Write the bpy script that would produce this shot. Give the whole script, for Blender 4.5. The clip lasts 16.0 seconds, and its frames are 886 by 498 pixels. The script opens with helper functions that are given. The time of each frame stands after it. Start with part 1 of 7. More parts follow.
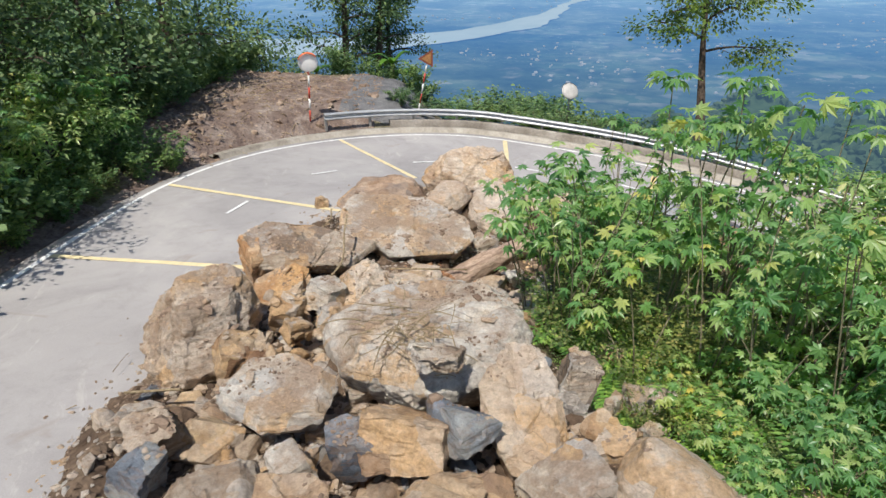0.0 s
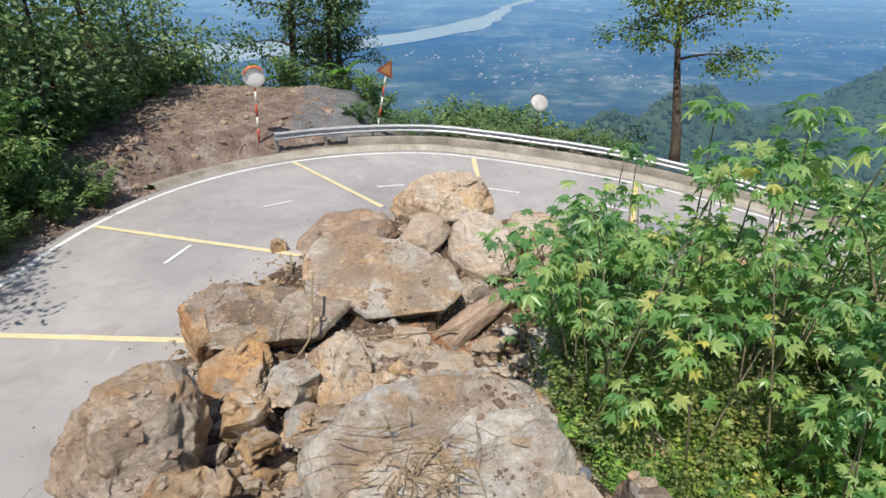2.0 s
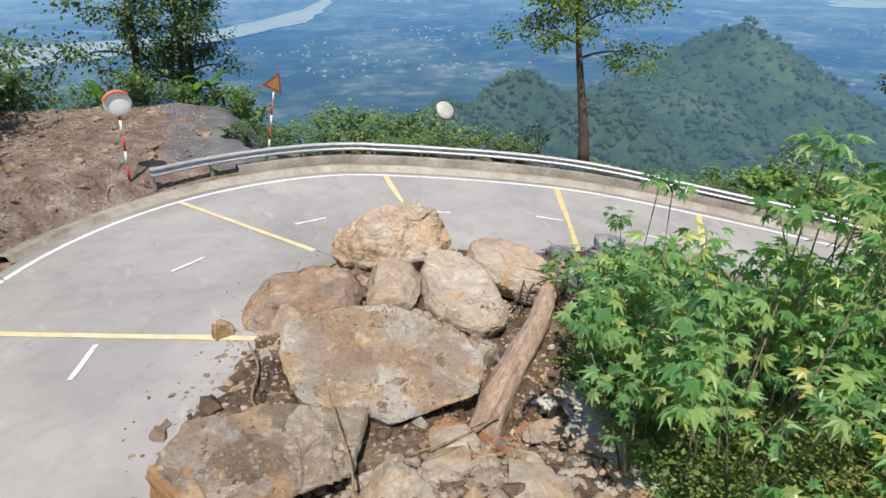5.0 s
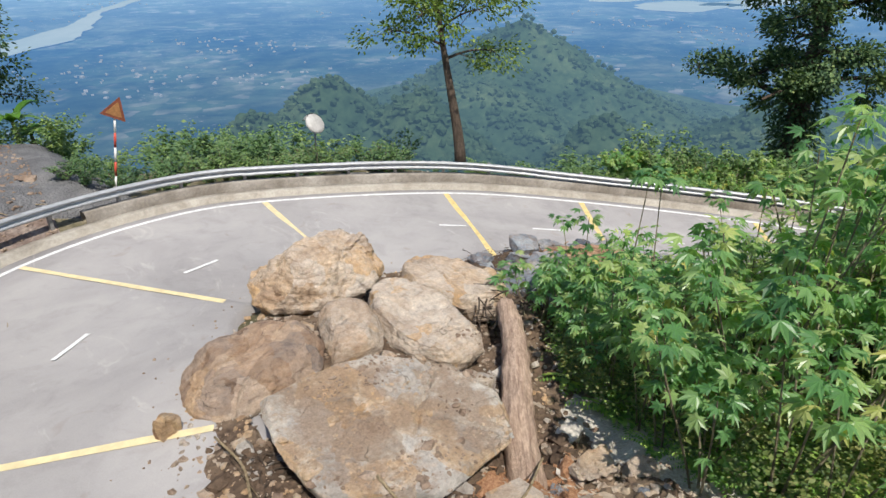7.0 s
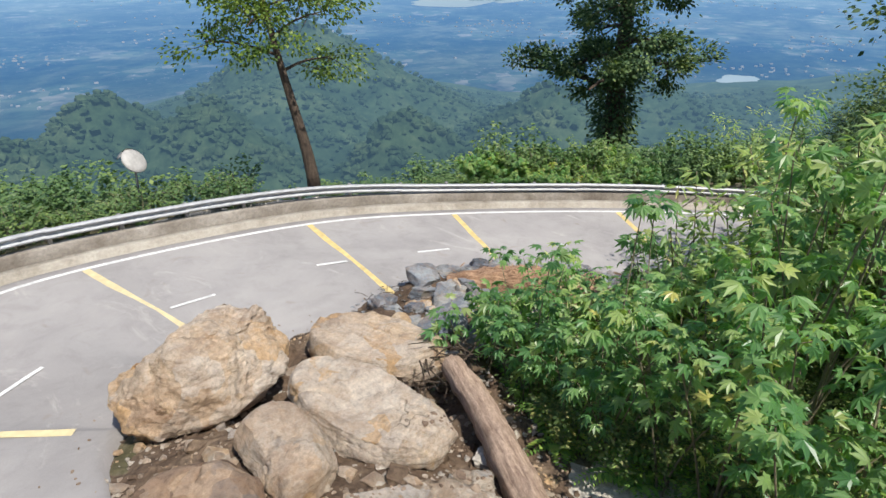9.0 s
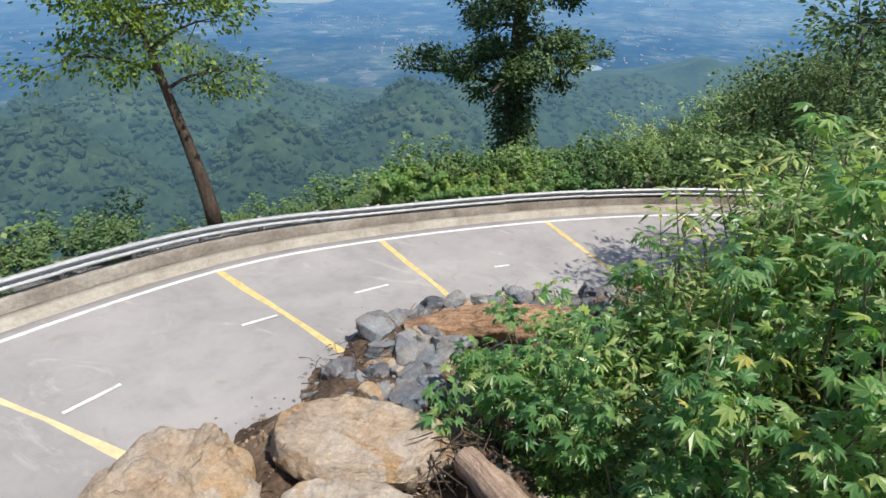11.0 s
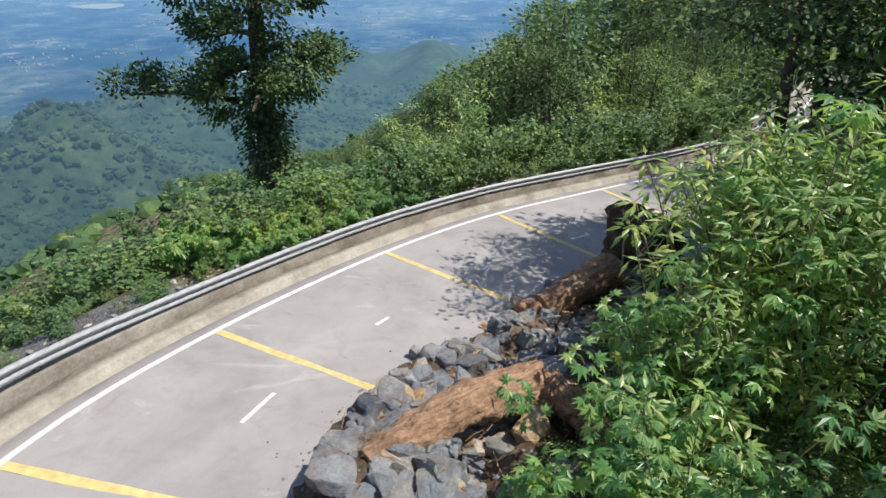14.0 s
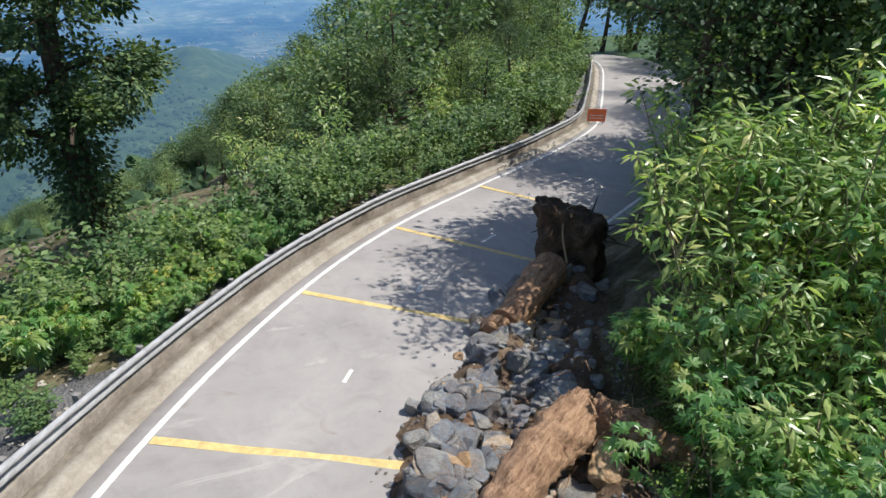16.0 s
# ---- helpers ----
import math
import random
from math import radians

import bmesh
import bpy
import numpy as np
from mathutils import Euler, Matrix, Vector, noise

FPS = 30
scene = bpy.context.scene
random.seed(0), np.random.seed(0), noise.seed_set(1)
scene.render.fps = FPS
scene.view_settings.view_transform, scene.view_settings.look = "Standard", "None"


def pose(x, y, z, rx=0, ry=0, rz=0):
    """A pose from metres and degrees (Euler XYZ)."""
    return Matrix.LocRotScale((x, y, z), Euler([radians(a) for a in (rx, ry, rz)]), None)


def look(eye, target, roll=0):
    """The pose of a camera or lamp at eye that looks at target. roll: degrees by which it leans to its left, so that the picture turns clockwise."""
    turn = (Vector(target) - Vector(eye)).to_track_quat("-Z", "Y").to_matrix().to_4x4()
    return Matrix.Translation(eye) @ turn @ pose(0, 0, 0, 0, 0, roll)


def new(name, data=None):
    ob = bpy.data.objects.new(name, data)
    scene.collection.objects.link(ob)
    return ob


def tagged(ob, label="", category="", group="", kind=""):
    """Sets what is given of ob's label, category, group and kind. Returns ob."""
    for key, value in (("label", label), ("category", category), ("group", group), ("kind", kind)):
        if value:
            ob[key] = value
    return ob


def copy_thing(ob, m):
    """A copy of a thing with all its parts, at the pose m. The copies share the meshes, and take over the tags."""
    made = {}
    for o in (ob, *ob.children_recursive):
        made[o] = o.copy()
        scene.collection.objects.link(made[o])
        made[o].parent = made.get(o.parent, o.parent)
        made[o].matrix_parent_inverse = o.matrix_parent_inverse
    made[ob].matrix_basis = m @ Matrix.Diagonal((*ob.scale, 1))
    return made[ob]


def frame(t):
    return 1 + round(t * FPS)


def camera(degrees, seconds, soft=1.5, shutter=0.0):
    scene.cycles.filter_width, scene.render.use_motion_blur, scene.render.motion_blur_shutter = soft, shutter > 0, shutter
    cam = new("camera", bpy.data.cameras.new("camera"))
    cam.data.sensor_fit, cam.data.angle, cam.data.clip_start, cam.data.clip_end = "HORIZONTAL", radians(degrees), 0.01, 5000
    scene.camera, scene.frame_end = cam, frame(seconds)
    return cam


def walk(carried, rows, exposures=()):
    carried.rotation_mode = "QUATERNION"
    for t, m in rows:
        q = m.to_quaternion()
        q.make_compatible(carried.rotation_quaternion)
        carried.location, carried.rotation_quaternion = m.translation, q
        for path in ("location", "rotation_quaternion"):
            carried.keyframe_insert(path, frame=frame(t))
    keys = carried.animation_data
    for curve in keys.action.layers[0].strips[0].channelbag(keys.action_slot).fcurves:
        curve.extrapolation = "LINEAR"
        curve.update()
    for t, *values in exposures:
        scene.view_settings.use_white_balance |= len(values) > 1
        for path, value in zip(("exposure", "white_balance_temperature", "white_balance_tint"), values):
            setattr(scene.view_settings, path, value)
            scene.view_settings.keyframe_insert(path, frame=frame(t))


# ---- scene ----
cam = camera(71.0, 16.0)
PATH = [
    (0, (-0.021, -0.033, 7.523), (-0.018, 1.757, 6.632), -0.5),
    (0.5, (-0.145, 0.654, 7.536), (-0.118, 2.444, 6.643), -0.5),
    (1, (-0.33, 1.4, 7.549), (-0.269, 3.189, 6.657), -0.4),
    (1.5, (-0.513, 2.034, 7.52), (-0.414, 3.823, 6.631), -0.4),
    (2, (-0.708, 2.759, 7.474), (-0.55, 4.545, 6.588), -0.3),
    (2.5, (-1.005, 3.388, 7.467), (-0.786, 5.168, 6.581), -0.2),
    (3, (-1.41, 4.11, 7.326), (-1.124, 5.885, 6.45), -0.3),
    (5.5, (-3.778, 6.971, 7.655), (-3.034, 8.591, 6.749), -0.1),
    (6, (-4.219, 7.703, 7.407), (-3.347, 9.265, 6.514), -0.4),
    (6.5, (-4.652, 8.41, 7.339), (-3.663, 9.902, 6.447), -0.3),
    (7, (-5.148, 9.14, 7.372), (-4.038, 10.542, 6.476), -0.4),
    (7.5, (-5.297, 9.972, 7.296), (-4.077, 11.279, 6.399), -0.4),
    (8, (-5.287, 10.996, 7.266), (-3.956, 12.187, 6.366), -0.4),
    (8.5, (-5.092, 11.925, 7.215), (-3.671, 13.009, 6.317), -0.4),
    (9, (-4.701, 12.903, 7.199), (-3.2, 13.87, 6.298), -0.4),
    (11.5, (-2.817, 17.043, 7.159), (-1.101, 17.524, 6.253), 0.4),
    (12, (-2.314, 18.044, 6.991), (-0.558, 18.37, 6.091), 0.1),
    (12.5, (-1.842, 19.016, 6.932), (-0.066, 19.195, 6.03), 0.0),
    (13, (-1.212, 20.016, 6.886), (0.573, 20.027, 5.984), 0.2),
    (13.5, (-0.529, 20.873, 6.831), (1.25, 20.731, 5.929), 0.3),
    (14, (0.349, 21.895, 6.757), (2.105, 21.578, 5.854), 0.8),
    (14.5, (1.101, 22.733, 6.652), (2.827, 22.271, 5.752), 0.7),
    (15, (2.046, 23.702, 6.578), (3.719, 23.078, 5.677), 0.8),
    (15.5, (2.942, 24.528, 6.472), (4.556, 23.761, 5.574), 0.9),
    (16, (4.032, 25.319, 6.358), (5.567, 24.403, 5.461), 0.8),
]
walk(cam, [(t, look(eye, target, roll)) for t, eye, target, roll in PATH])

# ---- light ----
SUN_AZ, SUN_EL = (-0.34, -0.94), 60.0          # direction towards the sun on the plan, and its height
sky = bpy.data.worlds.new("sky")
sky.use_nodes = True
scene.world = sky
_nt = sky.node_tree
_tex = _nt.nodes.new("ShaderNodeTexSky")
_tex.sky_type = "NISHITA"
_tex.sun_disc = False
_tex.sun_elevation = radians(SUN_EL)
_tex.sun_rotation = math.atan2(SUN_AZ[0], SUN_AZ[1])
_tex.altitude = 600
_bg = _nt.nodes["Background"]
_bg.inputs[1].default_value = 0.13
_nt.links.new(_tex.outputs[0], _bg.inputs[0])
_sun = bpy.data.lights.new("sun", "SUN")
_sun.energy, _sun.angle, _sun.color = 4.9, radians(0.55), (1.0, 0.955, 0.88)
sun = new("sun", _sun)
_v = Vector((SUN_AZ[0], SUN_AZ[1], 0)).normalized() * math.cos(radians(SUN_EL)) + Vector((0, 0, math.sin(radians(SUN_EL))))
sun.matrix_world = look(_v * 200, (0, 0, 0))
scene.view_settings.exposure = 0.15


# ---- materials ----
def nodes_of(name):
    m = bpy.data.materials.new(name)
    m.use_nodes = True
    nt = m.node_tree
    return m, nt, nt.nodes["Principled BSDF"]


def ramp(nt, fac, stops):
    r = nt.nodes.new("ShaderNodeValToRGB")
    while len(r.color_ramp.elements) < len(stops):
        r.color_ramp.elements.new(0.5)
    for e, (p, c) in zip(r.color_ramp.elements, stops):
        e.position, e.color = p, (*c, 1)
    nt.links.new(fac, r.inputs[0])
    return r.outputs[0]


def noise_of(nt, scale, detail=6, rough=0.6, stretch=None, coords="Object", distort=0.0):
    tc = nt.nodes.new("ShaderNodeTexCoord")
    n = nt.nodes.new("ShaderNodeTexNoise")
    n.inputs["Scale"].default_value = scale
    n.inputs["Detail"].default_value = detail
    n.inputs["Roughness"].default_value = rough
    n.inputs["Distortion"].default_value = distort
    src = tc.outputs["Object" if coords == "World" else coords]
    if coords == "World":
        src = nt.nodes.new("ShaderNodeNewGeometry").outputs["Position"]
    if stretch:
        mp = nt.nodes.new("ShaderNodeMapping")
        mp.inputs["Scale"].default_value = stretch
        nt.links.new(src, mp.inputs[0])
        src = mp.outputs[0]
    nt.links.new(src, n.inputs["Vector"])
    return n.outputs["Fac"]


def mix_col(nt, fac, a, b, mode="MIX"):
    m = nt.nodes.new("ShaderNodeMix")
    m.data_type, m.blend_type = "RGBA", mode
    for s, v in ((m.inputs[0], fac), (m.inputs[6], a), (m.inputs[7], b)):
        if isinstance(v, (int, float)):
            s.default_value = v
        elif isinstance(v, tuple):
            s.default_value = (*v, 1)
        else:
            nt.links.new(v, s)
    return m.outputs[2]


def maths(nt, op, a, b=0.0, clamp=False):
    m = nt.nodes.new("ShaderNodeMath")
    m.operation, m.use_clamp = op, clamp
    for s, v in ((m.inputs[0], a), (m.inputs[1], b)):
        if isinstance(v, (int, float)):
            s.default_value = v
        else:
            nt.links.new(v, s)
    return m.outputs[0]


def bump(nt, bsdf, heights, strength=0.5, distance=0.05):
    last = None
    for h in heights:
        b = nt.nodes.new("ShaderNodeBump")
        b.inputs["Strength"].default_value = strength
        b.inputs["Distance"].default_value = distance
        nt.links.new(h, b.inputs["Height"])
        if last:
            nt.links.new(last, b.inputs["Normal"])
        last = b.outputs[0]
    nt.links.new(last, bsdf.inputs["Normal"])


def rock_mat(name, stops, dust, dust_amount=0.55, scale=0.9, rough=0.85, strata=(1, 1, 1), grey=0.6, rusty=0.7, stain=(0.50, 0.42, 0.36)):
    m, nt, b = nodes_of(name)
    info = nt.nodes.new("ShaderNodeObjectInfo")
    here = nt.nodes.new("ShaderNodeNewGeometry")
    split = nt.nodes.new("ShaderNodeSeparateXYZ")
    nt.links.new(here.outputs["Normal"], split.inputs[0])
    big = noise_of(nt, scale, 9, 0.68, strata, "World", 0.25)
    fine = noise_of(nt, 11, 9, 0.75, None, "World")
    # tone that changes from one broken face to the next
    cell = nt.nodes.new("ShaderNodeTexVoronoi")
    cell.inputs["Scale"].default_value = 1.5
    warp = nt.nodes.new("ShaderNodeVectorMath")
    warp.operation = "MULTIPLY_ADD"
    wob = nt.nodes.new("ShaderNodeTexNoise")
    wob.inputs["Scale"].default_value = 2.0
    nt.links.new(here.outputs["Position"], wob.inputs["Vector"])
    nt.links.new(wob.outputs["Color"], warp.inputs[0])
    warp.inputs[1].default_value = (0.8, 0.8, 0.8)
    nt.links.new(here.outputs["Position"], warp.inputs[2])
    nt.links.new(warp.outputs[0], cell.inputs["Vector"])
    face = nt.nodes.new("ShaderNodeSeparateColor")
    nt.links.new(cell.outputs["Color"], face.inputs[0])
    shift = maths(nt, "SUBTRACT", maths(nt, "ADD", maths(nt, "MULTIPLY", info.outputs["Random"], 0.50), maths(nt, "MULTIPLY", face.outputs[0], 0.46)), 0.34)
    col = ramp(nt, maths(nt, "ADD", big, shift, True), stops)
    col = mix_col(nt, 0.6, col, ramp(nt, fine, [(0.3, (0.45, 0.42, 0.39)), (0.48, (0.95, 0.93, 0.9)), (0.6, (1.1, 1.08, 1.04)), (0.75, (1.4, 1.36, 1.28))]), "MULTIPLY")
    mid = noise_of(nt, 4.2, 8, 0.72, (1, 1, 1.5), "World")
    col = mix_col(nt, 0.85, col, ramp(nt, mid, [(0.28, (0.52, 0.47, 0.42)), (0.42, (0.96, 0.93, 0.90)), (0.56, (1.16, 1.13, 1.07)), (0.7, (1.4, 1.36, 1.27))]), "MULTIPLY")
    grain = noise_of(nt, 38, 6, 0.8, None, "World")
    col = mix_col(nt, 0.35, col, ramp(nt, grain, [(0.34, (0.55, 0.53, 0.5)), (0.5, (1.0, 1.0, 1.0)), (0.66, (1.35, 1.33, 1.3))]), "MULTIPLY")
    # broad stains: iron-brown and bleached
    broad = noise_of(nt, 0.55, 5, 0.6, (1, 1, 1.6), "World", 0.8)
    col = mix_col(nt, 0.75, col, ramp(nt, broad, [(0.34, stain), (0.46, tuple(0.5 + 0.5 * c + 0.14 for c in stain)), (0.56, (1.0, 1.0, 1.0)), (0.66, (1.10, 1.11, 1.12))]), "MULTIPLY")
    # thin beds that show on broken sides
    beds = noise_of(nt, 2.4, 7, 0.68, (0.55, 0.55, 5.5), "World", 0.35)
    upright = ramp(nt, split.outputs[2], [(0.45, (1, 1, 1)), (0.85, (0.25, 0.25, 0.25))])
    col = mix_col(nt, maths(nt, "MULTIPLY", upright, 0.8), col, ramp(nt, beds, [(0.36, (0.45, 0.41, 0.38)), (0.47, (0.98, 0.96, 0.94)), (0.60, (1.12, 1.10, 1.08))]), "MULTIPLY")
    # rusty seams
    seam = ramp(nt, noise_of(nt, 2.2, 6, 0.6, (1, 1, 2.2), "World", 0.3), [(0.46, (0, 0, 0)), (0.52, (1, 1, 1)), (0.58, (0, 0, 0))])
    col = mix_col(nt, maths(nt, "MULTIPLY", seam, 0.25), col, (0.36, 0.19, 0.08))
    # rusty and fresh grey faces
    rust = maths(nt, "MULTIPLY", ramp(nt, face.outputs[1], [(0.70, (0, 0, 0)), (0.74, (1, 1, 1))]), ramp(nt, noise_of(nt, 1.6, 6, 0.7, None, "World"), [(0.38, (0, 0, 0)), (0.56, (1, 1, 1))]))
    col = mix_col(nt, maths(nt, "MULTIPLY", rust, rusty), col, mix_col(nt, 0.7, (0.64, 0.40, 0.19), ramp(nt, fine, [(0.35, (0.5, 0.45, 0.4)), (0.65, (1.4, 1.45, 1.5))]), "MULTIPLY"))
    fresh = ramp(nt, face.outputs[2], [(0.76, (0, 0, 0)), (0.80, (1, 1, 1))])
    col = mix_col(nt, maths(nt, "MULTIPLY", fresh, grey), col, mix_col(nt, 0.7, (0.52, 0.495, 0.46), ramp(nt, fine, [(0.35, (0.55, 0.55, 0.55)), (0.65, (1.4, 1.4, 1.4))]), "MULTIPLY"))
    # open cracks
    edge = nt.nodes.new("ShaderNodeTexVoronoi")
    edge.feature = "DISTANCE_TO_EDGE"
    edge.inputs["Scale"].default_value = 1.1
    nt.links.new(warp.outputs[0], edge.inputs["Vector"])
    crack = ramp(nt, edge.outputs["Distance"], [(0.0, (0, 0, 0)), (0.012, (1, 1, 1))])
    some = ramp(nt, noise_of(nt, 1.1, 3, 0.5, None, "World"), [(0.56, (0, 0, 0)), (0.64, (1, 1, 1))])
    gap = maths(nt, "MULTIPLY", maths(nt, "SUBTRACT", 1.0, crack), some)
    col = mix_col(nt, maths(nt, "MULTIPLY", gap, 0.7), col, (0.07, 0.05, 0.035))
    flat = ramp(nt, split.outputs[2], [(0.55, (0, 0, 0)), (0.95, (1, 1, 1))])
    patch = ramp(nt, noise_of(nt, 0.8, 8, 0.72, None, "World"), [(0.46, (0, 0, 0)), (0.56, (1, 1, 1))])
    col = mix_col(nt, maths(nt, "MULTIPLY", maths(nt, "MULTIPLY", flat, patch), dust_amount), col, mix_col(nt, 0.8, dust, ramp(nt, noise_of(nt, 24, 6, 0.75, None, "World"), [(0.35, (0.5, 0.48, 0.45)), (0.65, (1.4, 1.35, 1.3))]), "MULTIPLY"))
    nt.links.new(col, b.inputs["Base Color"])
    b.inputs["Roughness"].default_value = rough
    b.inputs["Specular IOR Level"].default_value = 0.25
    shard = nt.nodes.new("ShaderNodeTexVoronoi")
    shard.inputs["Scale"].default_value = 5.5
    nt.links.new(warp.outputs[0], shard.inputs["Vector"])
    tone = nt.nodes.new("ShaderNodeSeparateColor")
    nt.links.new(shard.outputs["Color"], tone.inputs[0])
    height = maths(nt, "SUBTRACT", maths(nt, "ADD", maths(nt, "MULTIPLY", face.outputs[1], 0.5), maths(nt, "MULTIPLY", tone.outputs[0], 0.32)), maths(nt, "MULTIPLY", gap, 0.6))
    bump(nt, b, [big, height, beds, noise_of(nt, 5.0, 9, 0.72, (1, 1, 1.7), "World"), noise_of(nt, 14, 9, 0.8, None, "World")], 0.75, 0.08)
    return m


def earth_mat(name, stops, scale=1.4, fine=14, rough=0.95, depth=0.06, speckle=0.75):
    m, nt, b = nodes_of(name)
    big = noise_of(nt, scale, 8, 0.65, None, "World", 0.4)
    small = noise_of(nt, fine, 8, 0.75, None, "World")
    vor = nt.nodes.new("ShaderNodeTexVoronoi")
    vor.inputs["Scale"].default_value = fine * 0.6
    nt.links.new(nt.nodes.new("ShaderNodeNewGeometry").outputs["Position"], vor.inputs["Vector"])
    col = ramp(nt, big, stops)
    col = mix_col(nt, speckle, col, ramp(nt, small, [(0.3, (0.35, 0.33, 0.32)), (0.52, (0.85, 0.83, 0.8)), (0.7, (1.25, 1.2, 1.12))]), "MULTIPLY")
    nt.links.new(col, b.inputs["Base Color"])
    b.inputs["Roughness"].default_value = rough
    b.inputs["Specular IOR Level"].default_value = 0.15
    bump(nt, b, [big, small, vor.outputs["Distance"]], 0.8, depth)
    return m


def leaf_mat(name, stops, gloss=0.5, glow=0.28, spread=0.5):
    m, nt, b = nodes_of(name)
    geo = nt.nodes.new("ShaderNodeNewGeometry")
    info = nt.nodes.new("ShaderNodeObjectInfo")
    f = maths(nt, "ADD", maths(nt, "MULTIPLY", geo.outputs["Random Per Island"], 1 - spread), maths(nt, "MULTIPLY", info.outputs["Random"], spread))
    col = ramp(nt, f, stops)
    col = mix_col(nt, 0.5, col, ramp(nt, noise_of(nt, 3.5, 4, 0.6, None, "World"), [(0.3, (0.55, 0.6, 0.5)), (0.7, (1.1, 1.1, 1.0))]), "MULTIPLY")
    col = mix_col(nt, 0.8, col, ramp(nt, noise_of(nt, 0.33, 3, 0.55, None, "World"), [(0.36, (0.62, 0.74, 0.78)), (0.5, (0.98, 1.0, 0.98)), (0.64, (1.22, 1.12, 0.86))]), "MULTIPLY")
    nt.links.new(col, b.inputs["Base Color"])
    b.inputs["Roughness"].default_value = gloss
    b.inputs["Specular IOR Level"].default_value = 0.5
    tr = nt.nodes.new("ShaderNodeBsdfTranslucent")
    nt.links.new(mix_col(nt, 1.0, col, (1.25, 1.35, 0.6), "MULTIPLY"), tr.inputs[0])
    mx = nt.nodes.new("ShaderNodeMixShader")
    mx.inputs[0].default_value = glow
    nt.links.new(b.outputs[0], mx.inputs[1])
    nt.links.new(tr.outputs[0], mx.inputs[2])
    nt.links.new(mx.outputs[0], nt.nodes["Material Output"].inputs[0])
    return m


def plain_mat(name, col, rough=0.6, metal=0.0, var=0.25, scale=6.0, stretch=None, depth=0.01):
    m, nt, b = nodes_of(name)
    n = noise_of(nt, scale, 7, 0.65, stretch)
    dark = tuple(c * (1 - var) for c in col)
    light = tuple(min(1, c * (1 + var * 0.6)) for c in col)
    nt.links.new(ramp(nt, n, [(0.3, dark), (0.55, col), (0.75, light)]), b.inputs["Base Color"])
    b.inputs["Roughness"].default_value, b.inputs["Metallic"].default_value = rough, metal
    bump(nt, b, [n], 0.4, depth)
    return m


def bark_mat(name, a, c, stretch):
    m, nt, b = nodes_of(name)
    n = noise_of(nt, 3.0, 9, 0.7, stretch, "Object", 0.5)
    f = noise_of(nt, 14, 6, 0.7)
    col = mix_col(nt, 0.6, ramp(nt, n, [(0.32, a), (0.62, c)]), ramp(nt, f, [(0.3, (0.5, 0.48, 0.45)), (0.7, (1.1, 1.08, 1.02))]), "MULTIPLY")
    nt.links.new(col, b.inputs["Base Color"])
    b.inputs["Roughness"].default_value = 0.9
    b.inputs["Specular IOR Level"].default_value = 0.2
    bump(nt, b, [n, f], 0.9, 0.05)
    return m


def road_mat():
    m, nt, b = nodes_of("concrete_road")
    big = noise_of(nt, 0.22, 6, 0.6, None, "World", 0.8)
    mid = noise_of(nt, 1.3, 8, 0.7, None, "World", 0.6)
    fine = noise_of(nt, 45, 6, 0.7, None, "World")
    col = ramp(nt, big, [(0.3, (0.29, 0.273, 0.264)), (0.5, (0.352, 0.332, 0.32)), (0.7, (0.415, 0.392, 0.373))])
    col = mix_col(nt, 0.5, col, ramp(nt, mid, [(0.3, (0.72, 0.7, 0.68)), (0.5, (0.98, 0.97, 0.96)), (0.7, (1.05, 1.03, 1.0))]), "MULTIPLY")
    col = mix_col(nt, 0.35, col, ramp(nt, fine, [(0.3, (0.7, 0.7, 0.7)), (0.7, (1.1, 1.1, 1.1))]), "MULTIPLY")
    spots = ramp(nt, noise_of(nt, 0.9, 3, 0.5, None, "World", 1.0), [(0.66, (0, 0, 0)), (0.74, (1, 1, 1))])
    col = mix_col(nt, maths(nt, "MULTIPLY", spots, 0.45), col, (0.24, 0.19, 0.15))
    pale = ramp(nt, noise_of(nt, 0.55, 5, 0.7, (1.0, 0.45, 1.0), "World", 2.0), [(0.6, (0, 0, 0)), (0.72, (1, 1, 1))])
    col = mix_col(nt, maths(nt, "MULTIPLY", pale, 0.35), col, (0.62, 0.57, 0.52))
    nt.links.new(col, b.inputs["Base Color"])
    b.inputs["Roughness"].default_value = 0.75
    b.inputs["Specular IOR Level"].default_value = 0.3
    bump(nt, b, [mid, fine], 0.25, 0.008)
    return m


